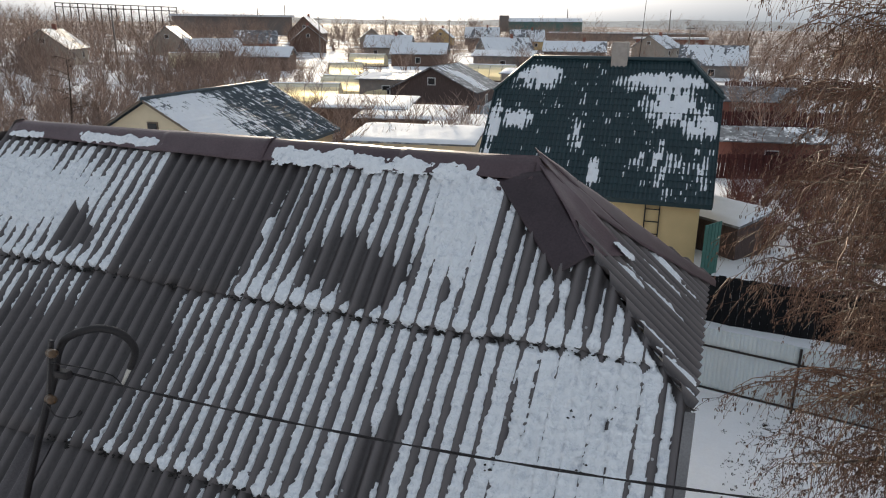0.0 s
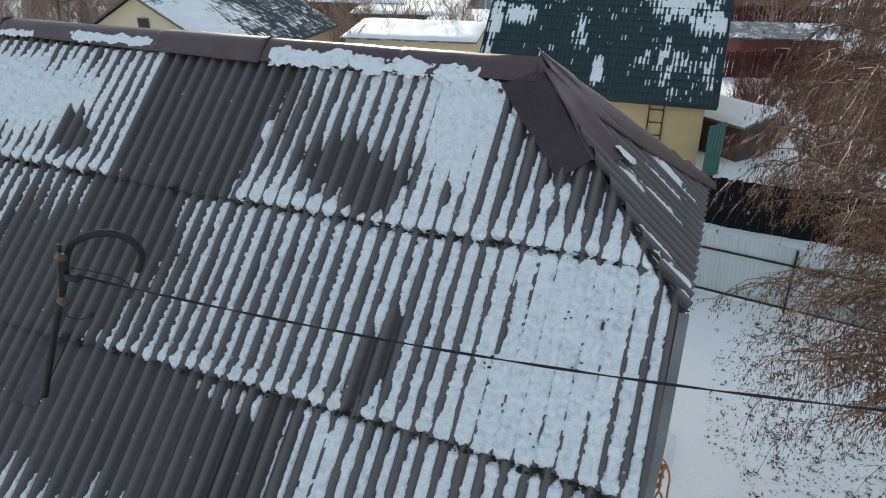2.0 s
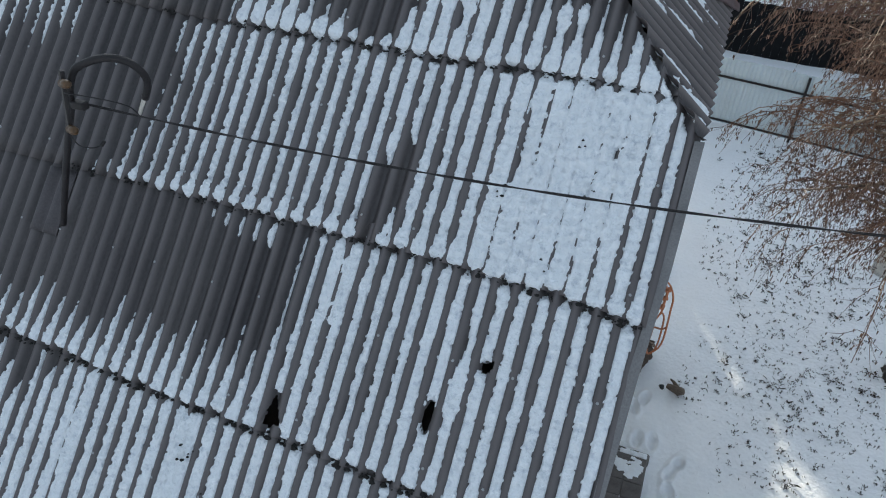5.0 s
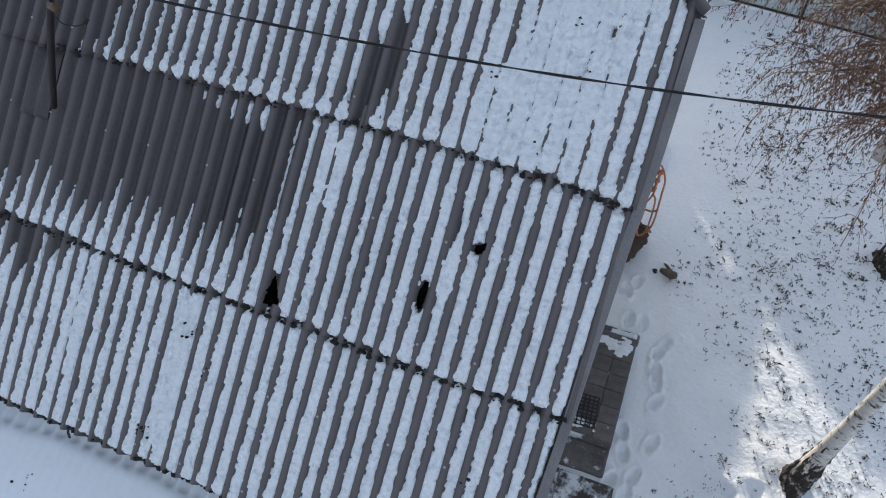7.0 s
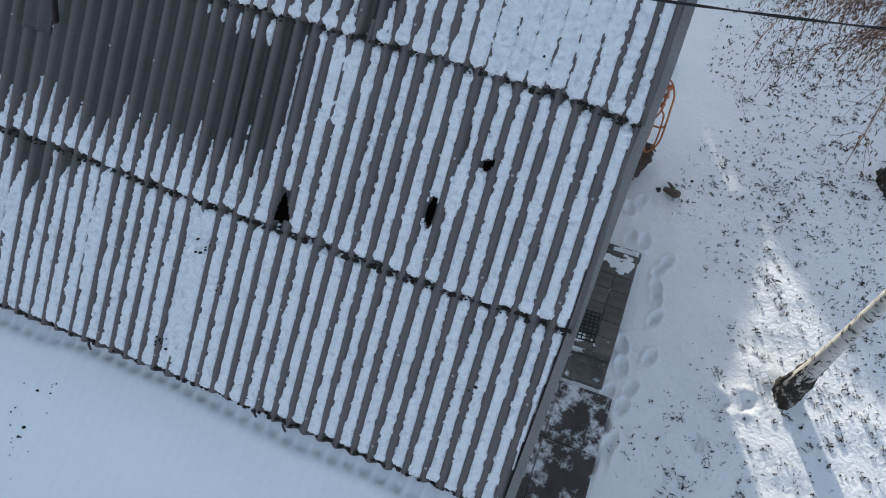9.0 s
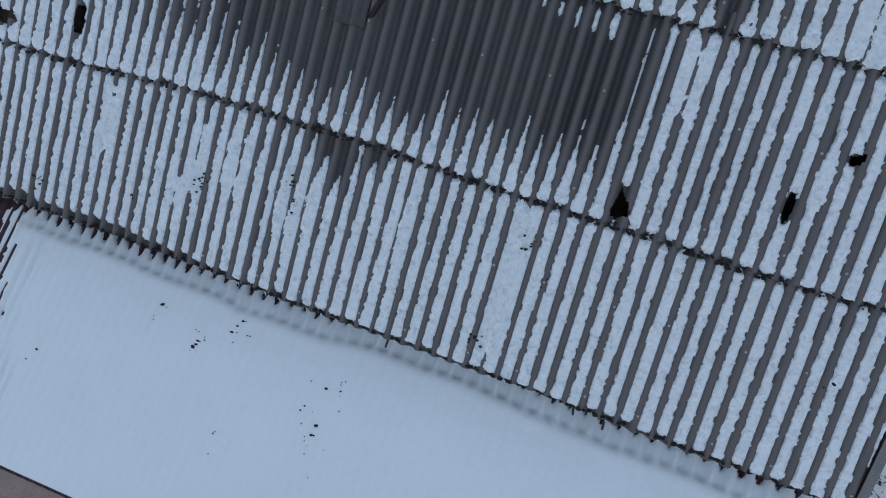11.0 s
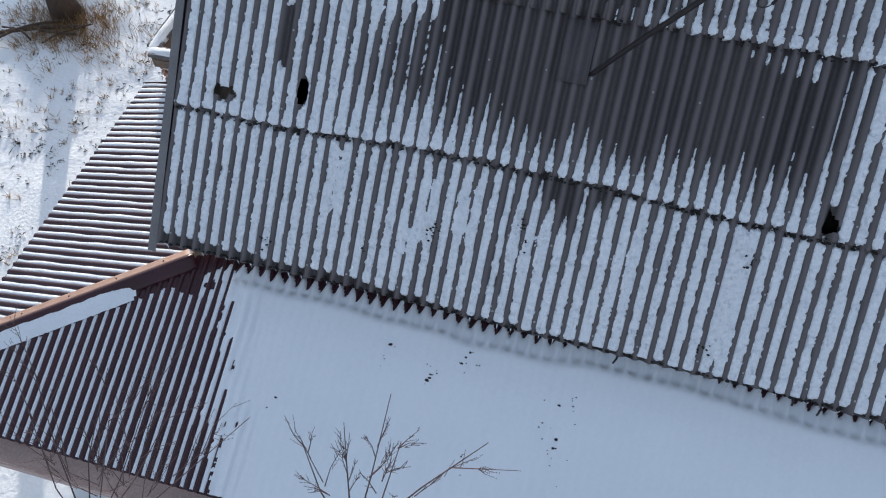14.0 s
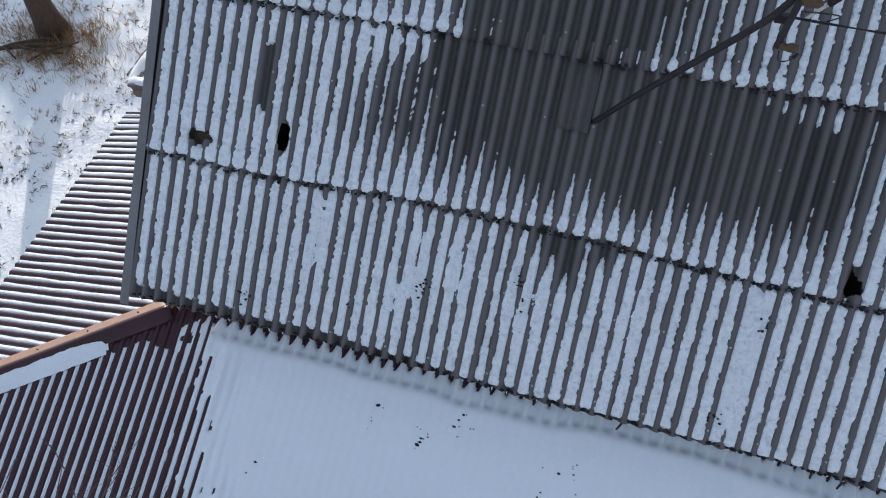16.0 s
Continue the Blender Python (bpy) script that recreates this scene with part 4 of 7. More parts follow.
def annex_snow():
    g = Geo()
    dx, dy = 0.115 / 6, 0.028
    nx, ny = int((11.58 - 0.32) / dx), int((1.74 - AE_Y) / dy)
    vs, val = [], []
    for j in range(ny + 1):
        for i in range(nx + 1):
            x, y = -11.58 + i * dx, AE_Y + 0.02 + j * dy
            n1, n2 = fbm(x * 2.2, y * 2.2, 3.0), fbm(x * 9, y * 9, 6.0)
            edge = -8.40 + 0.26 * (0.6 - y) + 0.14 * n1 + 0.09 * n2 + (rib(x) / 0.026 - 0.55) * (0.30 + 0.4 * fbm(x * 6, y * 0.9, 14.0))
            body = smooth01(edge - 0.08, edge + 0.42, x)
            f = (x / 0.115) % 1.0
            trough = 0.026 * (1 - ((f - 0.77) / 0.18) ** 2) if f > 0.5 else -0.02
            t = -0.012 + 0.082 * body
            if body <= 0.02:
                t = max(trough + 0.006 * n2, -0.012) - rib(x)
                if y > 1.25 + 0.1 * n1:
                    t = -0.012
            elif body < 0.35:
                t = max(t, trough - rib(x))
            # scallops dug by the drips from the eave: a pit at the end of each furrow, bare metal under the sheets
            d = abs(((wave_u(x, 0) - TROUGH) / WAVE + 0.5) % 1.0 - 0.5) * 2
            v = y - lerp_table(DRIP_LINE, x)[0] - 0.025 * fbm(x * 1.7, 0, 5.0)
            pit = 0.35 + 0.65 * (0.5 + 0.5 * math.sin(5.1 * stripe_phase(wave_u(x, 0))))
            if body > 0.02:
                t += 0.010 * math.exp(-((v + 0.09) / 0.06) ** 2) + 0.012 * n2 * (1 - body)
                t -= 0.032 * smooth01(-0.06, 0.03, v) * (1.0 - 0.45 * d)
                t -= 0.05 * pit * math.exp(-((v - 0.03) / 0.028) ** 2) * smooth01(0.7, 0.2, d)
                t -= 0.034 * smooth01(0.8, 0.1, d) * smooth01(0.0, 0.06, v)
                t += 0.016 * smooth01(0.6, 1.0, d) * smooth01(0.0, 0.06, v)
                t = max(t, 0.013)
                bare = 0.085 + 0.06 * smooth01(-7.4, -5.6, x)
                t -= smooth01(bare + 0.11 * d, bare + 0.03 + 0.13 * d, v) * 0.12
                t += (0.007 * n1 + 0.006 * math.sin(2 * math.pi * x / 0.115) * (1 - 0.4 * body)) * smooth01(0.05, -0.05, v)
            if y > hip_y(x) - 0.26:
                t = -0.012
            vs.append((x, y, AN_Z + AN_S * y + rib(x) * (1 - body) + 0.016 * body + max(t, -0.03)))
            val.append(t)
    g.add(vs, [q for q in grid_faces(nx, ny) if max(val[i] for i in q) > -0.004])
    return g.mesh("annex_snow", M_LEVEL, True)


ob = part("annex_snow", annex_snow())
tagged(ob, "smooth thick snow on the annex roof, fluted by drips", "snow", kind="stuff")


# litter and bird tracks on that snow
lt = Geo()
for cx, cy, n in ((-6.09, .97, 7), (-5.59, 1.25, 6), (-5.75, 1.15, 5), (-6.6, 1.05, 6), (-4.57, 1.0, 7), (-4.6, .6, 8), (-4.75, .8, 5), (-2.0, .2, 3), (-7.6, .3, 2), (-3.2, -.2, 3), (-5.5, 0.2, 3)):
    for _ in range(n):
        x, y = cx + rm.gauss(0, 0.07), cy + rm.gauss(0, 0.09)
        clump(lt, (x, y, AN_Z + AN_S * y + 0.092), rm.choice((0.007, 0.009, 0.012, 0.022)), rm, 0.3)
for k in range(16):
    x, y = -4.56 + 0.035 * math.sin(k * 2.6) + rm.gauss(0, .012), 1.18 - 0.062 * k
    clump(lt, (x, y, AN_Z + AN_S * y + 0.080), 0.011, rm, 0.15)
clump(lt, (-6.08, 0.93, AN_Z + AN_S * 0.93 + 0.09), 0.03, rm, 0.25)
clump(lt, (-6.06, 0.99, AN_Z + AN_S * 0.99 + 0.09), 0.022, rm, 0.25)
tagged(part("litter", lt.mesh("litter", M_MOSS)), "dark specks of litter on the annex snow", "litter", kind="stuff")


# thin snow between the ribs, widened to imitate sun glare on the metal
def side_snow_glare():
    g = Geo()
    dx, dy = 0.05, 0.115 / 6
    nx, ny = int(2.4 / dx), int(5.06 / dy)
    vs, val = [], []
    for j in range(ny + 1):
        for i in range(nx + 1):
            x, y = AW_X + 0.02 + i * dx, -0.35 + j * dy
            f = (y / 0.115) % 1.0
            bound = (AN_S * y + AN_Z - AN_ZW) / AN_W - 9.15
            t = 0.018 * (1 - ((f - 0.70) / (0.27 + 0.10 * smooth01(2.0, 4.8, y))) ** 4) if f > 0.34 else -0.03
            t += 0.012 * fbm(x * 3, y * 6, 2.0) + 0.012 * smooth01(2.6, 4.8, y) + 0.02 * max(0, fbm(x * .8, y * .8, 9))
            if x > bound - 0.05 and y < 2.0:
                t = -0.03
            vs.append((x, y, AN_ZW + AN_W * (x + 9.15) + max(t, -0.01)))
            val.append(t)
    g.add(vs, [q for q in grid_faces(nx, ny) if max(val[i] for i in q) > 0])
    return g.mesh("side_snow_glare", M_SNOW, True)


ob = part("side_snow_glare", side_snow_glare())
tagged(ob, "thin snow between the annex ribs, widened to stand for sun glare", "snow", kind="stuff")

# annex hip cap: one bent sheet, sunlit side painted tan, shaded side maroon
hx0, hx1 = -9.08, -11.66


def hip_line(x, off, h):
    """A point on the annex hip, off metres to one side (south +), h above the slope."""
    y = hip_y(x)
    z = AN_Z + AN_S * y
    if off >= 0:
        return (x + 0.45 * off, y - 0.9 * off, z - AN_S * 0.9 * off + h)
    return (x + 0.62 * off, y - 0.8 * off, z + AN_W * 0.62 * off + h)


def capf(a, b):
    o = (b - 0.5) * 2
    fold = 0.075 * (1 - abs(o)) ** (1.2 if o < 0 else 0.8)
    return hip_line(hx0 + (hx1 - hx0) * a, (0.14 if o > 0 else 0.16) * o, 0.032 + fold - 0.012 * math.exp(-(o / 0.1) ** 2))


hip_cap = sheet_on(lambda a, b: capf(a, b * 0.5), 24, 6, 0.003, M_CAPLIT, "hip_cap", annex, "sheet metal, its tan including the sunlight on it")
sheet_on(lambda a, b: capf(a, 0.5 + b * 0.5), 24, 6, 0.003, M_MAROON, "shaded_flange", hip_cap, "same sheet's shaded side, coloured dark maroon")
M_SCREW = material("screw_head", (0.12, 0.11, 0.11), 0.5, vary=0.2, bump=0)
for k in range(5):
    p = Vector(capf(0.12 + 0.19 * k, 0.27))
    part("screw", Geo().tube([p, p + Vector((-.002, 0, .012))], [0.012, 0.009], 6).mesh("screw", M_SCREW), hip_cap)
snow_blob(lambda a, b, h: hip_line(-9.65 - 1.95 * a, 0.03 + 0.20 * b, 0.065 - 0.03 * b + h), 70, 12, 0.05, 31, "cap_snow", "strip of snow along the hip cap", M_SNOW, 0.3)

# gutter board along the annex eave
M_GUTTER = material("gutter_metal", (0.42, 0.30, 0.26), 0.55, vary=0.2, scale=2, fine=40, bump=0.1)
gut = thing("gutter", "dusty pink metal gutter along the annex eave", "gutter", pose(0, 0, 0))
gg = Geo()
vs, n = [], 10
for x in (-12.0, -10.2, -8.4, -6.6, -4.8, -3.0, -1.2, -0.4):
    for j in range(n + 1):
        a = math.pi * j / n
        vs.append((x, AE_Y - 0.10 + 0.125 * math.cos(a), 2.965 - 0.05 * math.sin(a)))
gg.add(vs, [(i * (n + 1) + j, i * (n + 1) + j + 1, (i + 1) * (n + 1) + j + 1, (i + 1) * (n + 1) + j) for i in range(7) for j in range(n)])
part("trough", gg.mesh("trough", M_GUTTER, True), gut)
fb = Geo().box(-12.0, AE_Y - 0.245, 2.78, -0.4, AE_Y - 0.226, 2.97, None, 0.004)
part("fascia", fb.mesh("fascia", M_GUTTER), gut)


# ---- neighbouring houses ----
def tile_slope(L, n_len, lim, p0, up, nrm, mat, name, parent, tile=0.19, step=0.35):
    """Pressed metal tile: along local x from -L to L, n_len metres up the slope; lim(a) is how far up it reaches."""
    nu, rows = int(2 * L / tile) * 5, int(n_len / step)
    vs, fs = [], []
    for r in range(rows + 1):
        for f in (0.0, 0.02, 0.99):
            for i in range(nu + 1):
                a = -L + 2 * L * i / nu
                b = min((r + f) * step, lim(a), n_len)
                w = math.sin(2 * math.pi * a / tile)
                h = 0.028 * w + 0.022 * (1 - f) * (1 if f > 0.0 else 0)
                vs.append(Vector((a, 0, 0)) + Vector(p0) + Vector(up) * b + Vector(nrm) * h)
    k = (rows + 1) * 3
    for q in grid_faces(nu, k - 1):
        fs.append(q)
    return part(name, mesh_from(name, vs, fs, mat, False), parent)


def tile_snow(L, n_len, lim, p0, up, nrm, patches, base, seed, parent, tile=0.19, step=0.35):
    """Snow held by the tiles, in patches (a, b, half width, half height, amount)."""
    nu, ns = int(2 * L / tile) * 5, int(n_len / step) * 8
    vs, val = [], []
    for j in range(ns + 1):
        for i in range(nu + 1):
            a, b = -L + 2 * L * i / nu, n_len * j / ns
            m = base
            for pa, pb, ra, rb, am in patches:
                d = ((a - pa) / ra) ** 2 + ((b - pb) / rb) ** 2
                m = max(m, 0.9 * am * (1.25 - d) if d < 1.25 else m)
            ca, cb = math.floor(a / tile + 0.25), math.floor(b / step)
            m += 0.45 * fbm(ca * tile * 1.3, cb * step * 1.3, seed) + 0.4 * fbm(ca * .9, cb * .37, seed + 5) + 0.95 * fbm(ca * 1.7, cb * 1.9, seed + 9)
            w = math.sin(2 * math.pi * a / tile)
            fr = (b / step) % 1.0
            t = 0.05 * (m - 0.60 - 0.36 * w - 1.6 * max(0, fr - 0.75) + 0.2 * fbm(a * 7, b * 7, seed))
            t = min(t, 0.035)
            if b > lim(a) - 0.1:
                t = -0.03
            val.append(t)
            vs.append(Vector((a, 0, 0)) + Vector(p0) + Vector(up) * b + Vector(nrm) * (0.028 * w + 0.022 * (1 - fr) + 0.006 + max(-0.02, t)))
    part("roof_snow", mesh_from("roof_snow", vs, [q for q in grid_faces(nu, ns) if max(val[i] for i in q) > 0], M_SNOW, True), parent, "melting snow caught on the tiles")


def half_hip_house(at, L, W, ze, zk, zr, hh, wall_mat, roof_mat, label, patches, base, seed):
    """House with ridge along local x; knee height zk < zr gives half hips."""
    h = thing("neighbour_house", label, "house", at)
    kb = W * (zr - zk) / (zr - ze)
    sl = math.hypot(W, zr - ze)
    sk = sl * (zk - ze) / (zr - ze)
    lim = lambda a: sl if not hh else min(sl, sk + (L - abs(a)) / hh * (sl - sk))
    for s in (-1, 1):
        up, nrm = Vector((0, -s * W, zr - ze)) / sl, Vector((0, s * (zr - ze), W)) / sl
        tile_slope(L, sl, lim, (0, s * W, ze), up, nrm, roof_mat, "roof_slope", h)
        if s < 0:
            tile_snow(L, sl, lim, (0, s * W, ze), up, nrm, patches, base, seed, h)
    g = Geo()
    for s in (-1, 1):
        e = 0.06
        if hh:
            part("hip_slope", Geo().add([(s * (L + e), -kb - e, zk - e), (s * (L + e), kb + e, zk - e), (s * (L - hh), 0, zr + .03)], [(0, 1, 2) if s > 0 else (2, 1, 0)]).mesh("hip_slope", roof_mat), h)
            for sy in (-1, 1):
                part("hip_cap", Geo().tube([(s * (L + e), sy * kb, zk + .02), (s * (L - hh), 0, zr + .05)], .09, 6).mesh("hip_cap", roof_mat, True), h)
        for sy in (-1, 1):
            part("verge_board", Geo().beam((s * (L + .01), sy * W, ze - .04), (s * (L + .01), sy * kb, zk - .04), .04, .2 if hh else .11).mesh("verge_board", roof_mat if hh else M_WOOD), h)
    part("ridge_cap", Geo().tube([(-L + hh, 0, zr + .03), (L - hh, 0, zr + .03)], .11, 8).mesh("ridge_cap", roof_mat, True), h)
    for sy in (-1, 1):
        part("eave_board", Geo().beam((-L, sy * (W - .01), ze - .08), (L, sy * (W - .01), ze - .08), .04, .2).mesh("eave_board", roof_mat), h)
    w = Geo()
    i = 0.45
    kz = lambda y: ze + (W - abs(y)) * (zr - ze) / W - 0.12
    prof = [(-W + i, -0.4), (-W + i, kz(-W + i)), (-kb, kz(-kb)), (kb, kz(kb)), (W - i, kz(W - i)), (W - i, -0.4)]
    if not hh:
        prof = [(-W + i, -0.4), (-W + i, kz(-W + i)), (0, kz(0)), (W - i, kz(W - i)), (W - i, -0.4)]
    k = len(prof)
    vv = [(-L + i, y, z) for y, z in prof] + [(L - i, y, z) for y, z in prof]
    w.add(vv, [tuple(reversed(range(k))), tuple(range(k, 2 * k))] + [(j, (j + 1) % k, k + (j + 1) % k, k + j) for j in range(k)])
    part("wall", w.mesh("wall", wall_mat), h)
    return h


GREEN_SNOW = [(-3.1, 6.4, 1.1, .75, 1.3), (-3.9, 3.9, .9, .55, 1.05), (-4.9, 3.6, .35, 1.3, 1.2), (-4.95, 1.9, .2, 1.2, .8), (2.6, 6.3, 2.2, .55, 1.3), (3.0, 5.0, 1.3, 1.2, 1.1), (4.4, 4.0, .8, .9, 1.1),
              (3.3, 1.5, 1.7, 1.4, .28), (0.1, 1.2, .3, .8, 1.0), (-1.6, .7, .8, .5, .8), (-.9, 3.2, .4, 1.4, .5)]
green = half_hip_house(pose(-5.38, 35.44, 0, 0, 0, 1.8), 5.22, 5.13, 3.0, 7.0, 8.56, 1.55, M_YELLOW, M_GREEN,
                       "yellow house under a dark green tile roof with snow", GREEN_SNOW, -0.25, 61)
M_GREYTILE = material("blue_grey_tile", (0.065, 0.085, 0.098), 0.62, vary=0.15, scale=2, fine=30, bump=0.05)
YELLOW_SNOW = [(-5.8, 3.0, 3.6, 3.9, 1.6), (-3.9, 5.2, 3.6, 1.6, 1.4), (-2.0, 3.4, 2.4, 1.8, .75)]
yellow = half_hip_house(pose(-29.2 - 7.0 * math.sin(radians(7.3)), 30.0 + 7.0, 0, 0, 0, 97.3), 7.1, 5.55, 2.95, 6.1, 6.13, 0.0, M_CREAM, M_GREYTILE,
                        "cream house under a blue-grey tile roof with snow", YELLOW_SNOW, 0.2, 71)
# attic window in the cream gable
wd = part("window", Geo().box(-6.72, -0.55, 4.05, -6.6, 0.12, 4.90, None, 0.01).mesh("window", M_WOOD), yellow)
part("pane", Geo().box(-6.74, -0.49, 4.12, -6.7, 0.05, 4.83).mesh("pane", M_DARK), wd)
# chimney, aerial and roof ladder of the green-roofed house
M_CHIM = material("chimney_render", (0.42, 0.37, 0.33), 0.9, vary=0.15, scale=5, bump=0.2)
part("chimney", Geo().box(0.10, -0.30, 8.0, 0.85, 0.40, 9.35, None, 0.03).mesh("chimney", M_CHIM), green, "pale rendered chimney")
part("aerial", Geo().tube([(1.35, 0.1, 8.4), (1.5, 0.1, 12.5)], [.018, .010], 5).mesh("aerial", M_IRON, True), green, "thin aerial rod")
lad = part("wall_ladder", Geo().beam((2.55, -4.74, 0.6), (2.55, -4.74, 2.75), .05, .05).mesh("wall_ladder", M_IRON), green, "narrow iron ladder on the wall")
part("rail", Geo().beam((3.15, -4.74, 0.6), (3.15, -4.74, 2.75), .05, .05).mesh("rail", M_IRON), lad)
for i in range(4):
    part("rung", Geo().beam((2.55, -4.74, 0.9 + .55 * i), (3.15, -4.74, 0.9 + .55 * i), .04, .04).mesh("rung", M_IRON), lad)
M_GREENPAINT = material("green_paint", (0.05, 0.16, 0.13), 0.6, vary=0.15, bump=0.1)
gp = thing("green_gate", "tall green painted board gate beside the yellow wall", "gate", pose(0.15, 30.4, 0, 0, 0, 60))
for i in range(5):
    part("board", Geo().box(-0.6 + .25 * i, -.02, 0, -.38 + .25 * i, .02, 2.3, None, .006).mesh("board", M_GREENPAINT), gp)

# ---- fences beyond the yard ----
fence = thing("metal_fence", "pale blue profiled metal fence with dark rails", "fence")
fy = lambda x: 19.87 - 0.165 * x
for k in range(-5, 12):
    x0, x1 = 1.15 * k, 1.15 * (k + 1) + 0.02
    vs = []
    n = 40
    for i in range(n + 1):
        x = x0 + (x1 - x0) * i / n
        f = (x / 0.115) % 1.0
        d = 0.018 * (1 if f < 0.72 else 0)
        vs += [(x, fy(x) - d, 0.04), (x, fy(x) - d, 1.95 + 0.01 * math.sin(k * 2.1))]
    part("panel", mesh_from("panel", vs, [(2 * i, 2 * i + 2, 2 * i + 3, 2 * i + 1) for i in range(n)], M_FENCE), fence)
for z in (0.12, 1.42):
    part("rail", Geo().beam((-5.7, fy(-5.7) - .05, z), (13.6, fy(13.6) - .05, z), .04, .05).mesh("rail", M_IRON), fence, "dark iron rail")
for k in range(-3, 7):
    x = 2.62 * k + 2.65 - 2.62
    part("post", Geo().beam((x, fy(x) - .07, -.3), (x, fy(x) - .07, 1.9), .06, .06).mesh("post", M_IRON), fence, "dark iron post")
M_BLACK = material("black_boards", (0.010, 0.010, 0.011), 0.9, vary=0.3, scale=3, fine=40, bump=0.2, spec=0.2)
bf = thing("black_fence", "black board fence behind the metal fence", "fence")
for k in range(60):
    x = -3 + 0.25 * k
    part("board", Geo().box(x, 25.2 - .10 * x, -.2, x + .249, 25.24 - .10 * x, 1.75 + .03 * math.sin(k * 3.3), None, .006).mesh("board", M_BLACK), bf)


# ---- yard ----
M_BROWNBARK = material("brown_bark", (0.075, 0.052, 0.04), 0.9, vary=0.4, scale=9, fine=40, bump=0.6, stretch=(3, 3, 0.7))
M_PAVER = material("paver", (0.14, 0.125, 0.12), 0.9, vary=0.3, scale=6, fine=70, bump=0.3, random_obj=0.2)
porch = thing("porch_steps", "dark concrete porch landing with pavers and two steps", "steps")
part("landing", Geo().box(-0.7, 5.30, -0.2, 0.60, 7.35, 0.255, None, 0.015).mesh("landing", M_CONCRETE), porch)
part("step", Geo().box(-0.7, 4.86, -0.2, 0.60, 5.298, 0.13, None, 0.015).mesh("step", M_CONCRETE), porch)
part("kerb", Geo().box(-0.7, 7.352, -0.2, 0.63, 7.55, 0.16, None, 0.03).mesh("kerb", M_CONCRETE), porch)
pv = Geo().box(-0.145, -0.145, 0, 0.145, 0.145, 0.025, None, 0.006).mesh("paver", M_PAVER)
for i in range(4):
    for j in range(6):
        if (i, j) == (1, 1):
            continue
        ob = part("paver", pv, porch, m=pose(-0.46 + 0.3 * i, 5.47 + 0.3 * j, 0.256 + 0.003 * ((i * 7 + j * 3) % 3), 0, 0, ((i * 5 + j * 3) % 4 - 1.5) * 0.5))
mat_ob = thing("rubber_mat", "black perforated rubber door mat on the landing", "mat", pose(0.03, 5.72, 0.288, 0, 0, 4))
gm = Geo()
for i in range(8):
    gm.box(-0.25 + i * 0.0685, -0.28, 0, -0.23 + i * 0.0685, 0.28, 0.014, None, 0.003)
for j in range(9):
    gm.box(-0.25, -0.28 + j * 0.0675, 0.001, 0.25, -0.26 + j * 0.0675, 0.013, None, 0.003)
part("mesh_grid", gm.mesh("mesh_grid", M_DARK), mat_ob)
M_PATH = material("wet_paving", (0.072, 0.058, 0.058), 0.75, vary=0.35, scale=4, fine=60, bump=0.35, random_obj=0.1, patch=(0.72, 0.74, 0.78), patch_scale=2.9, patch_at=(0.50, 0.60))
path = thing("paved_path", "dark wet concrete slabs with scraps of snow beside the house", "path", kind="structure")
rp = random.Random(3)
for i in range(2):
    for j in range(6):
        m = pose(-0.42 + 0.81 * i, 4.30 - 0.98 * j, -0.005 + rp.uniform(0, .012), rp.uniform(-.5, .5), rp.uniform(-.5, .5), rp.uniform(-.6, .6))
        part("slab", Geo().box(-0.40, -0.48, 0, 0.40, 0.48, 0.08, m, 0.012).mesh("slab", M_PATH), path)

# scraps of snow left on the landing and its steps
for x0, x1, y0, y1, z, t, rg in ((-.55, .56, 6.85, 7.30, .285, .022, 1.15), (-.6, .5, 5.35, 5.62, .284, .012, 1.3), (.1, .6, 7.37, 7.53, .162, .03, .7)):
    snow_blob(lambda a, b, h: (x0 + (x1 - x0) * a, y0 + (y1 - y0) * b, z + h), 50, 36, t, x0 * 9 + y0 * 5, "landing_snow", "thin trodden snow left on the landing", M_SNOW, rg)

# tufts of dead weeds through the snow
M_WEED = material("dead_weed", (0.05, 0.036, 0.026), 0.9, vary=0.35, scale=8, bump=0, random_island=0.4)
M_STRAW = material("dry_grass", (0.34, 0.22, 0.11), 0.9, vary=0.3, scale=8, bump=0, random_island=0.45)


def tuft(g, x, y, h, n, rnd, spread=0.6, width=0.006):
    z = ground_height(x, y) - 0.01
    for _ in range(n):
        a, ln = rnd.uniform(0, 6.283), h * rnd.uniform(0.5, 1.2)
        lean = spread * rnd.uniform(0.2, 1.3)
        bx, by = x + rnd.gauss(0, h * 0.25), y + rnd.gauss(0, h * 0.25)
        tip = (bx + math.cos(a) * ln * lean, by + math.sin(a) * ln * lean, z + ln)
        g.tube([(bx, by, z), tip], [width, width * .4], 3, False)


def leafy(g, x, y, r, n, rnd):
    """A dead weed: a few curled leaves and a stalk or two."""
    z = ground_height(x, y)
    for _ in range(n):
        bx, by = x + rnd.gauss(0, r), y + rnd.gauss(0, r)
        a, ln, w = rnd.uniform(0, 6.283), r * rnd.uniform(.6, 2.2), rnd.uniform(.003, .008)
        c, s = math.cos(a), math.sin(a)
        k = len(g.v)
        h = rnd.uniform(.01, .05)
        g.v.extend(((bx, by, z - .005), (bx + c * ln * .5 - s * w, by + s * ln * .5 + c * w, z + h), (bx + c * ln, by + s * ln, z + h * rnd.uniform(.2, 1.3)), (bx + c * ln * .5 + s * w, by + s * ln * .5 - c * w, z + h * .8)))
        g.f.append((k, k + 1, k + 2))
        g.f.append((k, k + 2, k + 3))


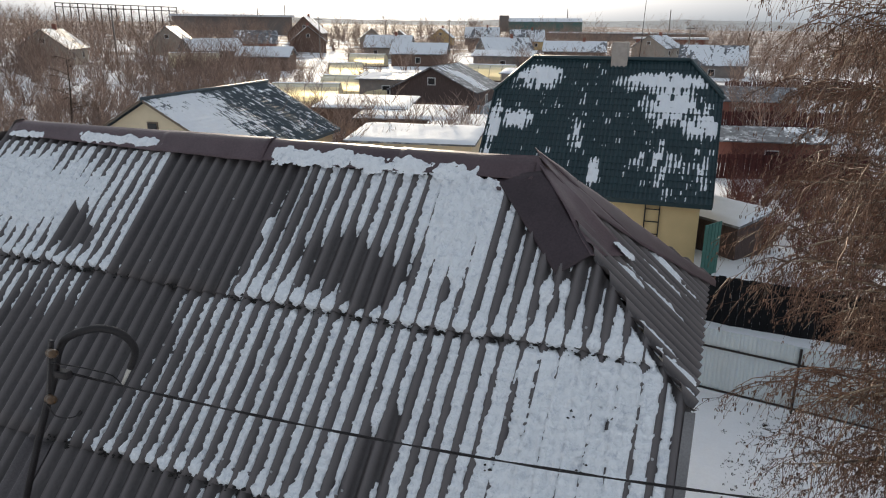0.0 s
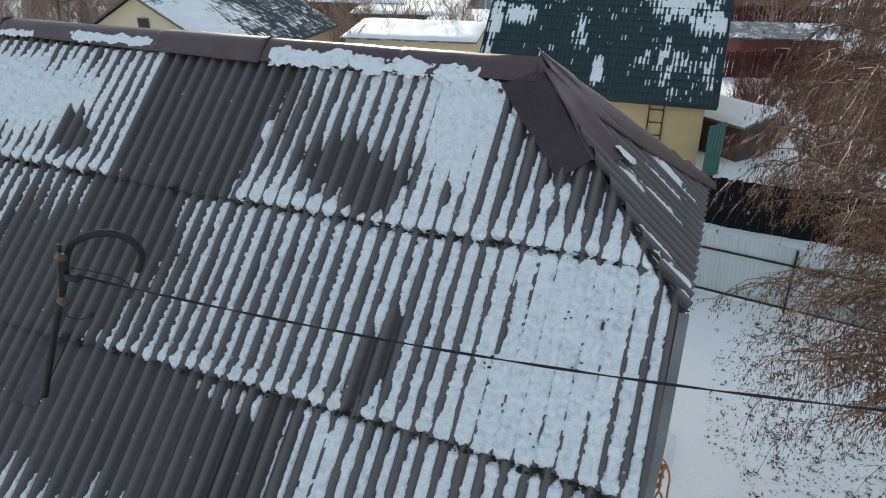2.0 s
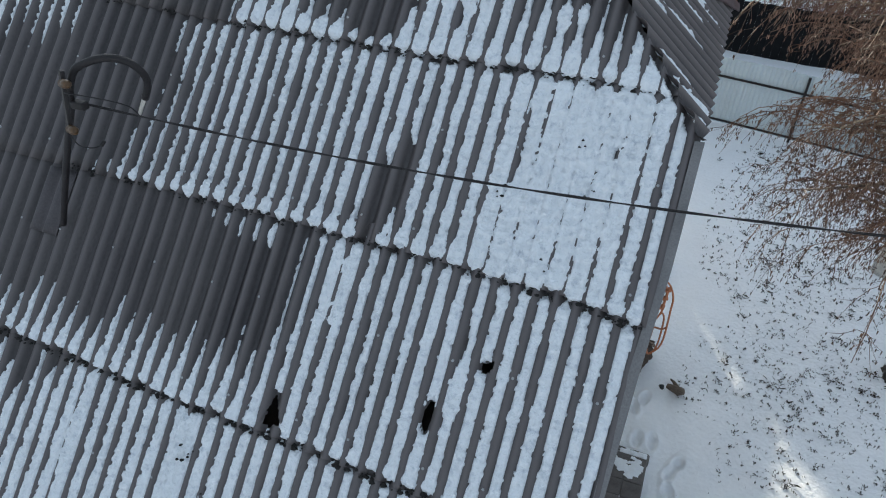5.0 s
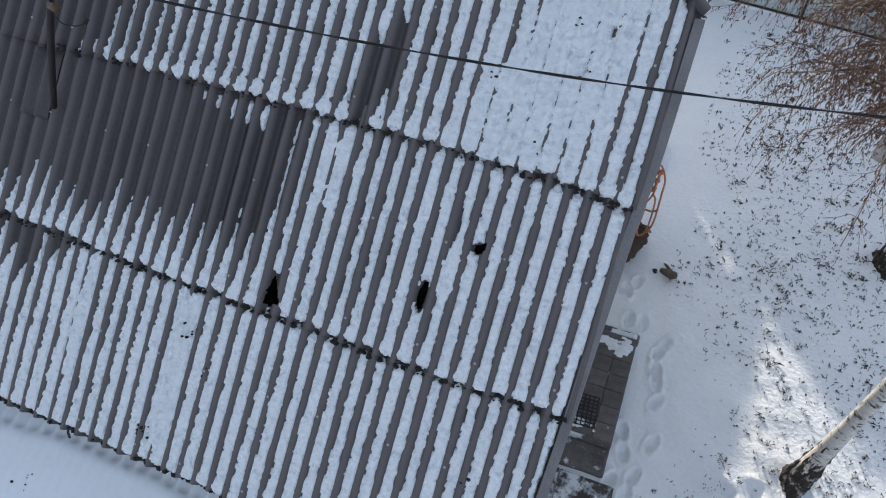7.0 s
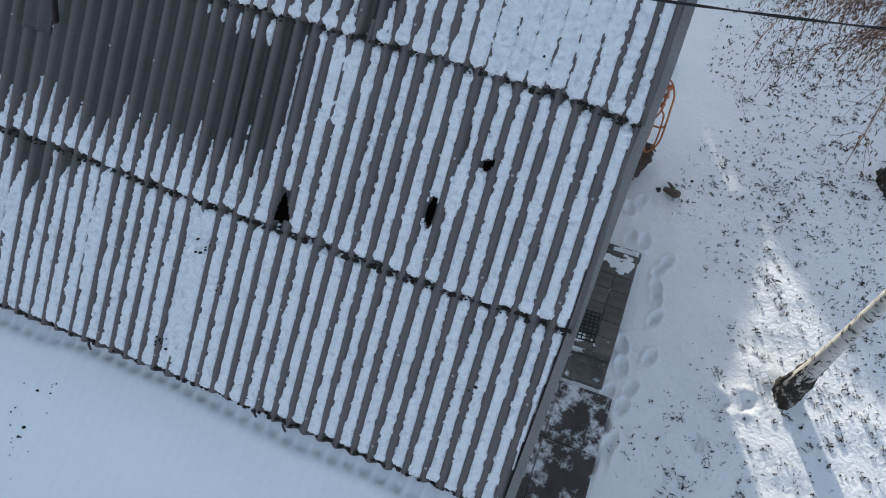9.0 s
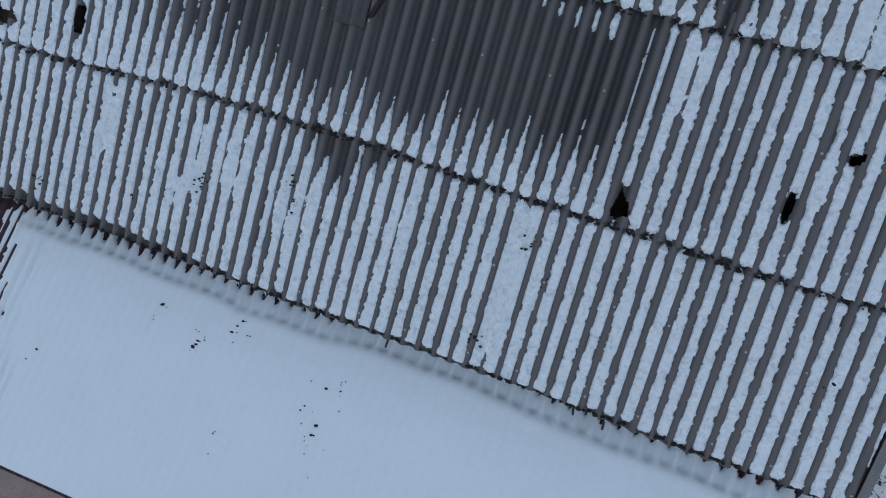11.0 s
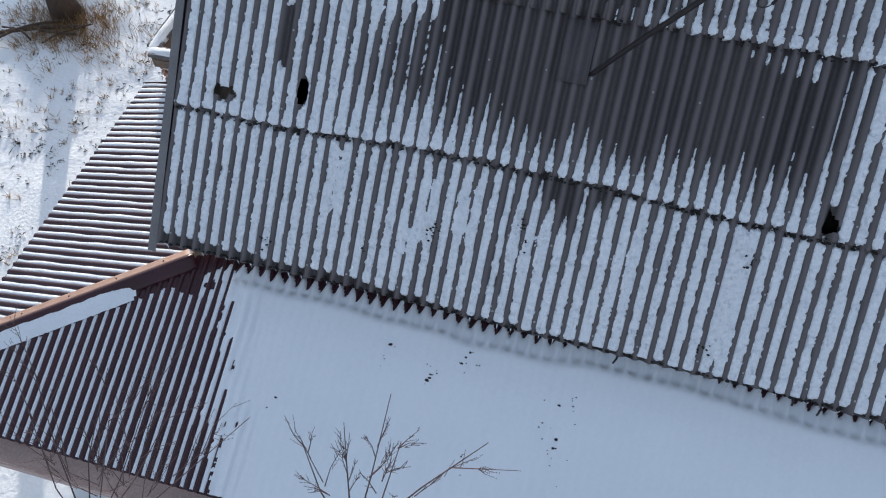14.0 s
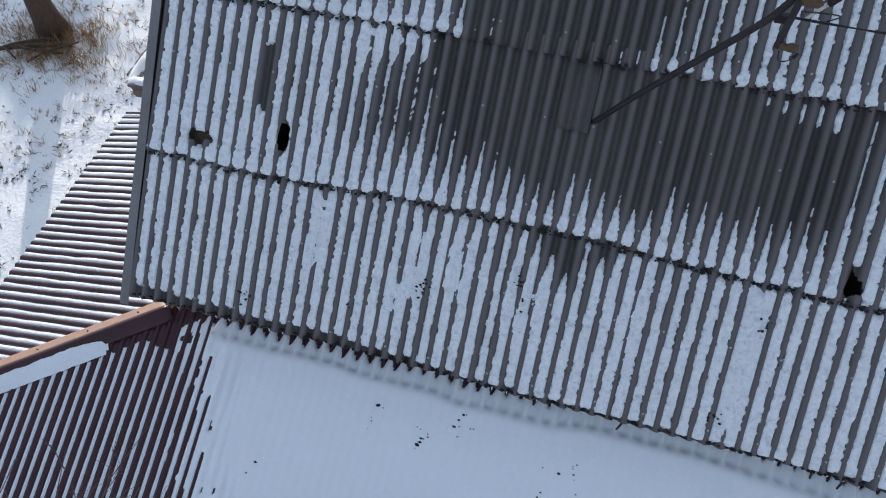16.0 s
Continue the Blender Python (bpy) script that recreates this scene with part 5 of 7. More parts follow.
rw = random.Random(12)
wg_ = Geo()
for _ in range(12000):
    x, y = rw.uniform(0.9, 9.5), rw.uniform(3.5, 19)
    if 0.55 * fbm(x * 0.55, y * 0.55, 17.0) + 0.4 * smooth01(0.9, 3.0, x) + 0.25 * smooth01(8, 10, y) < 0.36 + rw.uniform(-.5, .45):
        continue
    if 0.6 < x < 1.5 and 4.5 < y < 8.5 and rw.random() < .8:
        continue
    leafy(wg_, x, y, 0.013 * math.exp(rw.gauss(0, .7)), rw.choice((1, 2, 3, 3, 5, 9, 14)), rw)
ob = part("weeds", wg_.mesh("weeds", M_WEED))
tagged(ob, "dark dead weeds poking through the yard snow", "weeds", kind="stuff")
wg_ = Geo()
for _ in range(5200):
    x, y = rw.uniform(-26, -11.9), rw.uniform(-3, 17)
    k = fbm(x * 0.5, y * 0.5, 27.0)
    if k < rw.uniform(-.5, .6):
        continue
    tuft(wg_, x, y, rw.uniform(0.03, 0.16) * (1.8 if rw.random() < .1 else 1), rw.randint(3, 9), rw, 1.0, 0.006)
for _ in range(420):                           # rank grass round the old tree and the boughs
    x, y = -17.1 + rw.gauss(0, .75), 9.0 + rw.gauss(0, .55)
    tuft(wg_, x, y, rw.uniform(0.08, 0.34), rw.randint(4, 9), rw, 0.8, 0.006)
wd_ = Geo()
for _ in range(5200):
    x, y = rw.uniform(-26, -11.9), rw.uniform(-3, 17)
    if fbm(x * 0.6, y * 0.6, 31.0) > rw.uniform(-.5, .5):
        leafy(wd_, x, y, 0.03 * math.exp(rw.gauss(0, .6)), rw.choice((2, 3, 5, 9, 12)), rw)
tagged(part("weeds", wd_.mesh("weeds", M_WEED)), "dead brown weeds in the western garden snow", "weeds", kind="stuff")
ob = part("dry_grass", wg_.mesh("dry_grass", M_STRAW))
tagged(ob, "dry straw-coloured grass standing in the snow", "grass", kind="stuff")

# driftwood log in the yard
log = thing("log", "short weathered log lying in the snow", "log", pose(0.75, 9.14, 0.06))
M_LOG = material("grey_wood", (0.13, 0.098, 0.075), 0.85, vary=0.35, scale=10, fine=60, bump=0.5, stretch=(1, 5, 5))
lg = Geo().tube([(-0.05, 0.06, 0.0), (0.06, 0.02, 0.02), (0.16, -0.02, 0.03), (0.24, 0.01, 0.02)], [0.045, 0.07, 0.085, 0.06], 9)
part("trunk", lg.mesh("trunk", M_LOG, True), log)
lg = Geo().tube([(0.16, 0.02, 0.03), (0.05, 0.14, 0.05), (-0.02, 0.19, 0.06)], [0.04, 0.03, 0.012], 7)
part("branch", lg.mesh("branch", M_LOG, True), log)
st = Geo().tube([(-0.17, 0.02, -0.01), (-0.14, -0.02, 0.03), (-0.13, -0.07, 0.02)], [0.03, 0.045, 0.03], 8)
ob = part("block", st.mesh("block", M_DARK, True), log, "dark offcut")

# orange cord hung in loops on the gable, over a stack of firewood
M_CORD = material("orange_cord", (0.45, 0.17, 0.08), 0.6, vary=0.15, bump=0)
cord = thing("cord_coil", "orange extension cord hung in knotted loops below the verge", "cord", pose(0.025, 4.0, 6.62))
CORD_LOOPS = [[(-.02, .0, .08), (-.03, .0, -.05), (-.01, -.01, -.12), (.0, .0, -.14), (.01, .0, -.42), (.0, .01, -.62), (.03, .02, -.70), (.08, .02, -.66), (.12, .02, -.60), (.14, .01, -.48), (.13, .0, -.2), (.12, -.01, -.06), (.06, .0, .04), (-.02, .0, .08)],
              [(-.03, .0, -.24), (-.04, .01, -.32), (-.03, .01, -.38), (-.03, .02, -.62), (-.06, .03, -.74), (-.12, .04, -.74), (-.18, .04, -.66)],
              [(.06, .0, -.16), (.05, .02, -.24), (.09, .02, -.30), (.10, .02, -.52), (.08, .03, -.66), (.03, .03, -.71)],
              [(.06, .0, -.16), (.04, .05, -.30), (-.02, .07, -.42), (-.12, .08, -.47)], [(.14, .02, -.38), (.1, .05, -.44), (.02, .07, -.46), (-.08, .08, -.5)]]


for lp in CORD_LOOPS:
    part("loop", Geo().tube(smooth_line(lp, 5, True), 0.0075, 6).mesh("loop", M_CORD, True), cord)
tie = smooth_line([(-.06, 0, .11), (-.01, -.01, .06), (.05, -.015, .0), (.05, -.02, -.08), (.04, -.02, -.16), (-.02, -.02, -.20), (-.08, 0, -.26)], 5, True)
part("tie", Geo().tube(tie, 0.010, 6).mesh("tie", M_CORD, True), cord)
for kx, kz in ((-.02, .07), (.055, .0), (.05, -.08), (.035, -.17), (-.04, -.22)):
    kn = [(kx + .017 * math.cos(a * 1.3), -.015 + .014 * math.sin(a * 2), kz + .016 * math.sin(a * 1.3)) for a in range(9)]
    part("knot", Geo().tube(smooth_line(kn, 3, True), 0.009, 6).mesh("knot", M_CORD, True), cord)
part("hook", Geo().tube([(-0.45, 0.02, 0.06), (-0.1, 0.02, 0.06), (-0.04, 0.0, 0.10), (-0.02, 0, 0.05)], 0.008, 6).mesh("hook", M_IRON, True), cord, "steel hook below the verge")

# gnarled driftwood against the gable, with snow caught on it
drift = thing("driftwood_pile", "dark gnarled rotten logs against the gable with snow between", "logs", pose(-0.02, 9.62, 0))
rf = random.Random(8)


def gnarled(pts, r, sides=14):
    g = Geo()
    line = smooth_line(pts, 6)
    g.tube(line, [r * (0.85 + 0.3 * rf.random()) for _ in line], sides)
    for i, v in enumerate(g.v):
        q = Vector(v)
        k = 1 + 0.16 * fbm(q.x * 9, q.y * 9, q.z * 9)
        c = line[min(i // sides, len(line) - 1)]
        g.v[i] = tuple(c + (q - c) * k)
    return g


part("log", gnarled([(-.38, -.75, .10), (-.16, -.62, .16), (.04, -.38, .2), (.18, -.02, .24), (.2, .16, .27)], 0.15).mesh("log", M_BROWNBARK, True), drift)
part("log", gnarled([(-.30, .72, .5), (-.15, .52, .42), (.02, .36, .36), (.14, .22, .32)], 0.085).mesh("log", M_BROWNBARK, True), drift)
part("log", gnarled([(-.1, .42, .22), (.1, .34, .25), (.3, .30, .2)], 0.06).mesh("log", M_BROWNBARK, True), drift)
part("plank", Geo().beam((.05, .28, .33), (.36, .42, .14), 0.12, 0.03, 0.006).mesh("plank", M_WOOD), drift)
for a, b, r in (((-.1, -.5, .3), (.25, .15, .38), .02), ((.0, .2, .4), (.34, .34, .3), .018), ((-.2, -.3, .33), (.1, -.25, .36), .016)):
    part("stick", gnarled([a, Vector(a).lerp(Vector(b), .5) + Vector((0, 0, .03)), b], r, 6).mesh("stick", M_BROWNBARK, True), drift)
snow_blob(lambda a, b, h: (-.42 + .46 * a, 9.15 + .75 * b, 0.20 + 0.1 * a + h), 30, 30, 0.15, 51, "caught_snow", "snow caught between the rotten logs", M_SNOW, 0.25)
snow_blob(lambda a, b, h: (-.75 + 1.1 * a, 11.6 + 1.35 * b, -0.02 + h), 30, 30, 0.38, 53, "snow_mound", "smooth mound of snow at the house corner", M_SNOW, 0.05)

# ---- brick lean-to behind the annex ----
M_BRICK = material("worn_brick", (0.32, 0.16, 0.11), 0.9, vary=0.25, scale=7, fine=60, bump=0.4, random_obj=0.3, patch=(0.62, 0.56, 0.5), patch_scale=4.0, patch_at=(0.5, 0.6))
M_MORTAR = material("mortar", (0.4, 0.36, 0.32), 0.95, vary=0.2, scale=6, bump=0.3)
lean = thing("brick_outhouse", "worn brick outhouse with a timber rim and snow on top", "outhouse")
part("core", Geo().box(-11.32, 4.95, -0.3, -9.1, 7.2, 3.62).mesh("core", M_MORTAR), lean)
bm_ = Geo().box(-0.12, -0.055, -0.033, 0.12, 0.055, 0.033, None, 0.006).mesh("brick", M_BRICK)
rb = random.Random(4)
for j in range(14):
    for i in range(8):
        part("brick", bm_, lean, m=pose(-11.23 + 0.255 * i + (0.127 if j % 2 else 0), 4.93 + rb.uniform(-.012, .006), 3.58 - 0.078 * j, 0, 0, rb.uniform(-1, 1)))
    for i in range(8):
        part("brick", bm_, lean, m=pose(-11.34 + rb.uniform(-.012, .006), 5.05 + 0.255 * i + (0.127 if j % 2 else 0), 3.58 - 0.078 * j, 0, 0, 90 + rb.uniform(-1, 1)))
for a, b in (((-11.40, 4.88, 3.72), (-9.2, 4.88, 3.72)), ((-11.40, 4.96, 3.72), (-11.40, 7.3, 3.72))):
    part("rim_beam", Geo().beam(a, b, 0.16, 0.20, 0.03).mesh("rim_beam", M_WOOD), lean, "grey weathered timber")
    part("rim_cap", Geo().beam(Vector(a) + Vector((0, 0, .15)), Vector(b) + Vector((0, 0, .15)), 0.24, 0.05, 0.015).mesh("rim_cap", M_CONCRETE), lean)
snow_blob(lambda a, b, h: (-11.45 + 2.3 * a, 4.80 + 0.17 * b, 3.90 + h), 60, 10, 0.05, 41, "rim_snow", "snow on the outhouse rim", M_SNOW, 0.2)
snow_blob(lambda a, b, h: (-11.48 + 0.17 * b, 4.9 + 2.4 * a, 3.90 + h), 60, 10, 0.05, 42, "rim_snow", "snow on the outhouse rim", M_SNOW, 0.2)
snow_blob(lambda a, b, h: (-11.3 + 2.2 * a, 4.98 + 2.3 * b, 3.62 + h), 24, 24, 0.13, 43, "outhouse_snow", "level snow on the outhouse roof", M_SNOW, 0.1)
snow_blob(lambda a, b, h: (-11.36 + 2.2 * a, 4.70 + 0.2 * b, 3.20 + h), 40, 8, 0.10, 45, "ledge_snow", "snow caught on the wall's ledge", M_SNOW, 0.2)
part("ledge", Geo().box(-11.36, 4.72, 3.12, -9.2, 4.87, 3.2, None, 0.01).mesh("ledge", M_CONCRETE), lean)

# dead boughs lying by a tree in the western garden
heap = thing("fallen_boughs", "dark rotten boughs lying in the snow by a tree", "branches", pose(-17.5, 8.52, 0.03, 0, 0, 20))
for a, b, r in (((-1.3, .05, .08), (1.0, .15, .10), 0.053), ((-1.1, -.22, .06), (.5, .3, .2), 0.031), ((-.4, .25, .1), (.9, -.2, .16), 0.028), ((.1, -.3, .05), (1.2, .1, .2), 0.022), ((-.9, .3, .1), (-.1, -.3, .15), 0.022)):
    m = Vector(a).lerp(Vector(b), .5) + Vector((rf.uniform(-.1, .1), rf.uniform(-.1, .1), .05))
    part("bough", gnarled([a, m, b], r, 8).mesh("bough", M_BROWNBARK, True), heap)


# ---- trees ----
def tree_geo(seed, height, r0, limbs, twigs, reach, bias=None, droop=0.8, catkins=False, low=0.25, twig_r=0.004, lean=(0, 0), sub=5, limb_up=0.5, high=0.96):
    """Trunk, limbs and twigs of a bare birch: three Geo."""
    rnd = random.Random(seed)
    tr, lb, tw = Geo(), Geo(), Geo()
    n = 14
    pts, rad = [], []
    wob = [rnd.uniform(-1, 1) for _ in range(4)]
    for i in range(n + 1):
        f = i / n
        p = Vector((lean[0] * f + 0.25 * math.sin(3 * f + wob[0]) * f, lean[1] * f + 0.25 * math.sin(2.3 * f + wob[1]) * f, height * f))
        pts.append(p)
        rad.append(r0 * (1.55 if i == 0 else 1.12 if i == 1 else 1 - 0.9 * f))
    tr.tube(pts, rad, 12)
    for k in range(limbs):
        f = low + (high - low) * (k + rnd.random()) / limbs
        p0 = pts[int(f * n)].lerp(pts[min(n, int(f * n) + 1)], f * n - int(f * n))
        if bias and rnd.random() < bias[1]:
            az = bias[0] + rnd.gauss(0, 0.55)
        else:
            az = rnd.uniform(0, 6.283)
        ln = reach * (0.62 + 0.9 * f - 0.95 * f * f) * rnd.uniform(0.7, 1.15)
        up = limb_up * rnd.uniform(0.6, 1.4) * (0.35 + 0.9 * f)
        lp, lr = [], []
        m = 9
        for i in range(m + 1):
            g = i / m
            h = up * ln * (g - 0.55 * g * g * droop * 1.2)
            side = 0.12 * ln * math.sin(3.5 * g + k) * g
            lp.append(p0 + Vector((math.cos(az) * ln * g - math.sin(az) * side, math.sin(az) * ln * g + math.cos(az) * side, h)))
            lr.append(max(0.006, r0 * 0.34 * (1 - f * .6) * (1 - g) ** 0.8 + 0.004))
        lb.tube(lp, lr, 6)
        for q in range(sub):
            g = 0.25 + 0.75 * (q + rnd.random()) / sub
            b0 = lp[min(m, int(g * m))]
            a2 = az + rnd.choice((-1, 1)) * rnd.uniform(0.3, 1.1)
            l2 = ln * rnd.uniform(0.25, 0.45)
            sp = []
            for i in range(6):
                h = i / 5
                sp.append(b0 + Vector((math.cos(a2) * l2 * h, math.sin(a2) * l2 * h, l2 * (0.5 * h - 0.75 * droop * h * h))) + Vector((rnd.gauss(0, .02), rnd.gauss(0, .02), 0)))
            tw.tube(sp, [0.010, 0.009, 0.008, 0.007, 0.006, 0.004], 4, False)
            for t in range(twigs):
                h = rnd.random()
                c0 = sp[min(5, int(h * 5 + rnd.random()))]
                a3 = a2 + rnd.gauss(0, 0.9)
                l3 = rnd.uniform(0.2, 0.75) * (0.5 + reach / 6)
                tp = []
                for i in range(4):
                    v = i / 3
                    tp.append(c0 + Vector((math.cos(a3) * l3 * v * 0.5, math.sin(a3) * l3 * v * 0.6, l3 * (0.05 * v - 0.85 * droop * v * v))) + Vector((rnd.gauss(0, .03), rnd.gauss(0, .03), rnd.gauss(0, .02))) * v)
                tw.tube(tp, [twig_r, twig_r * .85, twig_r * .65, twig_r * .4], 3, False)
                for _ in range(2):
                    v = rnd.randint(1, 2)
                    d0 = tp[v]
                    a4, l4 = a3 + rnd.choice((-1, 1)) * rnd.uniform(.4, 1), l3 * rnd.uniform(.25, .5)
                    d1 = d0 + Vector((math.cos(a4) * l4 * .7, math.sin(a4) * l4 * .7, -l4 * droop * 0.4))
                    tw.tube([d0, d1], [twig_r * .6, twig_r * .35], 3, False)
                    if catkins and rnd.random() < 0.75:
                        e = d1 + Vector((0, 0, -rnd.uniform(.035, .06)))
                        tw.tube([d1, e], [0.0085, 0.006], 3, False)
                if catkins:
                    for _ in range(rnd.choice((2, 3, 4))):
                        d0 = tp[rnd.randint(1, 3)] + Vector((rnd.gauss(0, .01), rnd.gauss(0, .01), 0))
                        e = d0 + Vector((rnd.gauss(0, .006), rnd.gauss(0, .006), -rnd.uniform(.035, .06)))
                        tw.tube([d0, e], [0.009, 0.006], 3, False)
    return tr, lb, tw


def tree(name, label, at, geos, bark, limb_mat, twig_mat, group=""):
    t = thing(name, label, "tree", at, group)
    for nm, g, mt in zip(("trunk", "branchwork", "crown"), geos, (bark, limb_mat, twig_mat)):
        part(nm, g.mesh(nm, mt, nm != "crown"), t)
    return t


M_LIMB = material("birch_limb", (0.34, 0.27, 0.2), 0.8, vary=0.4, scale=6, fine=30, bump=0.3, patch=(0.08, 0.06, 0.05), patch_scale=6, patch_at=(0.5, 0.58))
M_BTWIG = material("birch_twig", (0.165, 0.092, 0.060), 0.6, vary=0.35, scale=3, bump=0, random_island=0.6, spec=0.3)
big = tree_geo(21, 14.0, 0.15, 54, 11, 4.1, (math.pi * 1.05, 0.6), 1.0, True, 0.20, 0.0046, (-0.3, 0.2), 7)
upper_limbs = tree_geo(33, 14.0, 0.15, 26, 10, 4.5, (math.pi * 1.1, 0.85), 1.0, True, 0.42, 0.0046, (-0.3, 0.2), 8, 0.5, 0.9)
for g, extra in zip(big[1:], upper_limbs[1:]):
    g.add(extra.v, extra.f)
low_limbs = tree_geo(29, 14.0, 0.15, 16, 10, 3.3, (math.pi * 1.3, 0.8), 1.05, True, 0.22, 0.0046, (-0.3, 0.2), 8, 0.4, 0.46)
for g, extra in zip(big[1:], low_limbs[1:]):
    g.add(extra.v, extra.f)
tall = tree("birch_tree", "tall leafless birch with pale peeling bark and hanging catkins", pose(4.65, 10.95, -0.05), big, M_BARK, M_LIMB, M_BTWIG, "yard birches")
tree("birch_tree", "tall leafless birch with pale peeling bark and hanging catkins", pose(4.6, 14.2, -0.05), tree_geo(24, 13.0, 0.14, 34, 8, 3.8, (math.pi * 1.05, 0.65), 0.95, True, 0.30, 0.0056, (-0.4, 0.2), 8), M_BARK, M_LIMB, M_BTWIG, "yard birches")
stout = tree("birch_tree", "birch with rough black bark at its foot", pose(3.24, 5.86, -0.08), tree_geo(22, 12.5, 0.118, 14, 4, 3.4, (math.pi * 0.15, 0.9), 0.8, True, 0.5, 0.004, (0.15, 0.1)), M_BARK, M_LIMB, M_BTWIG, "yard birches")
# black, broken bark round the foot of that birch
M_BLACKBARK = material("black_bark", (0.045, 0.037, 0.03), 0.95, vary=0.5, scale=14, fine=60, bump=0.9, bump_dist=0.03, patch=(0.5, 0.45, 0.4), patch_scale=6, patch_at=(0.55, 0.63))


def foot_bark(t, r0, rise, top):
    """Broken bark round the foot of a birch, up to top metres; rise is the height of one trunk segment."""
    n, m = 40, 46
    tv = [v.co for v in next(c for c in t.children if c.name.startswith("trunk")).data.vertices]
    axis = [sum(tv[12 * i:12 * i + 12], Vector()) / 12 for i in range(4)]
    vs = []
    for i in range(m + 1):
        z = -0.05 + (top + 0.05) * i / m
        k = min(2, int(max(z, 0) / rise))
        c = axis[k].lerp(axis[k + 1], max(z, 0) / rise - k)
        core = r0 * (1.55 + (1.12 - 1.55) * z / rise if z < rise else 1.12 + (0.871 - 1.12) * (z / rise - 1))
        for j in range(n):
            a = 6.283 * j / n
            fl = 0.26 * math.exp(-(z + .05) / 0.12) * (0.2 + 1.0 * max(0, math.cos(a * 2.5 + 1))) * (1 + 0.6 * fbm(math.cos(a) * 5, math.sin(a) * 5, 3.0))
            crack = fbm(math.cos(a) * 3.2, math.sin(a) * 3.2, z * 2.0) + 0.6 * fbm(math.cos(a) * 8, math.sin(a) * 8, z * 6)
            r = core + fl + 0.036 * crack + 0.012 - 0.046 * max(0, z - 0.3 * top) / (0.65 * top)
            vs.append((c.x + r * math.cos(a), c.y + r * math.sin(a), z))
    g = Geo().add(vs, [(i * n + j, i * n + (j + 1) % n, (i + 1) * n + (j + 1) % n, (i + 1) * n + j) for i in range(m) for j in range(n)])
    part("root_bark", g.mesh("root_bark", M_BLACKBARK), t, "rough black and pale bark at the foot")


foot_bark(stout, 0.118, 12.5 / 14, 1.6)
foot_bark(tall, 0.15, 1.0, 1.1)
# sapling reaching over the annex
M_SAP = material("sapling", (0.11, 0.07, 0.065), 0.7, vary=0.3, scale=10, bump=0)
sap = thing("young_tree", "thin leafless young tree beside the annex", "tree", pose(-6.2, -1.75, 0))
rs = random.Random(77)
O = Vector((-6.2, -1.75, 0))
sg_ = Geo()
fork = Vector((-5.92, -1.22, 6.3))
sg_.tube([(0, 0, -0.1), (0.05, 0.1, 2.5), (0.15, 0.3, 4.6), fork - O], [0.05, 0.038, 0.024, 0.010], 8)
part("trunk", sg_.mesh("trunk", M_SAP, True), sap)


def twiggy(g, a, b, r, depth):
    a, b = Vector(a), Vector(b)
    d = b - a
    mid = a.lerp(b, 0.5) + Vector((rs.gauss(0, .04), rs.gauss(0, .04), rs.gauss(0, .03))) * d.length
    g.tube([a, a.lerp(mid, .6), mid, b], [r, r * .8, r * .65, r * .35], 5, False)
    if depth:
        for k in range(rs.randint(4, 7)):
            f = rs.uniform(.25, .95)
            p = a.lerp(b, f)
            v = d.normalized() + Vector((rs.uniform(-.8, .8), rs.uniform(-.6, .8), rs.uniform(-.2, .6)))
            twiggy(g, p, p + v.normalized() * d.length * rs.uniform(.14, .36), r * .55, depth - 1)
    else:
        for f in (.5, .8, 1):
            p = a.lerp(b, f)
            g.tube([p - Vector((0, 0, .004)), p + Vector((0, 0, .012))], [r * .9, r * .5], 4)


bg_ = Geo()
for e in ((-5.86, -0.59, 6.95), (-5.24, -0.82, 7.2), (-6.19, -0.65, 6.42), (-5.7, -0.9, 7.1), (-6.3, -0.95, 6.9)):
    twiggy(bg_, (0.25, 0.48, 6.1), Vector(e) - O, 0.007, 2)
part("crown", bg_.mesh("crown", M_SAP, True), sap)
sap2 = thing("young_tree", "thin leafless young tree beside the annex", "tree", pose(-8.6, -1.6, 0))
bg_ = Geo()
O = Vector((-8.6, -1.6, 0))
bg_.tube([(0, 0, -0.1), (0.05, 0.05, 2.4), (0.1, 0.1, 4.4)], [0.05, 0.04, 0.02], 8)
part("trunk", bg_.mesh("trunk", M_SAP, True), sap2)
bg_ = Geo()
for e in ((-7.0, -0.6, 5.85), (-7.7, -0.5, 5.6), (-8.1, -0.4, 5.3), (-8.6, -0.3, 5.2), (-9.1, -0.5, 5.4), (-8.0, -0.8, 5.9), (-8.5, -1.0, 6.0)):
    twiggy(bg_, (0.1, 0.1, 4.2), Vector(e) - O, 0.008, 2)
part("crown", bg_.mesh("crown", M_SAP, True), sap2)
tree("garden_tree", "thick brown trunk of an old garden tree", pose(-17.29, 9.35, -0.1), tree_geo(31, 9.0, 0.27, 12, 3, 3.0, None, 0.4, False, 0.35, 0.005), M_BROWNBARK, M_BROWNBARK, M_TWIG)


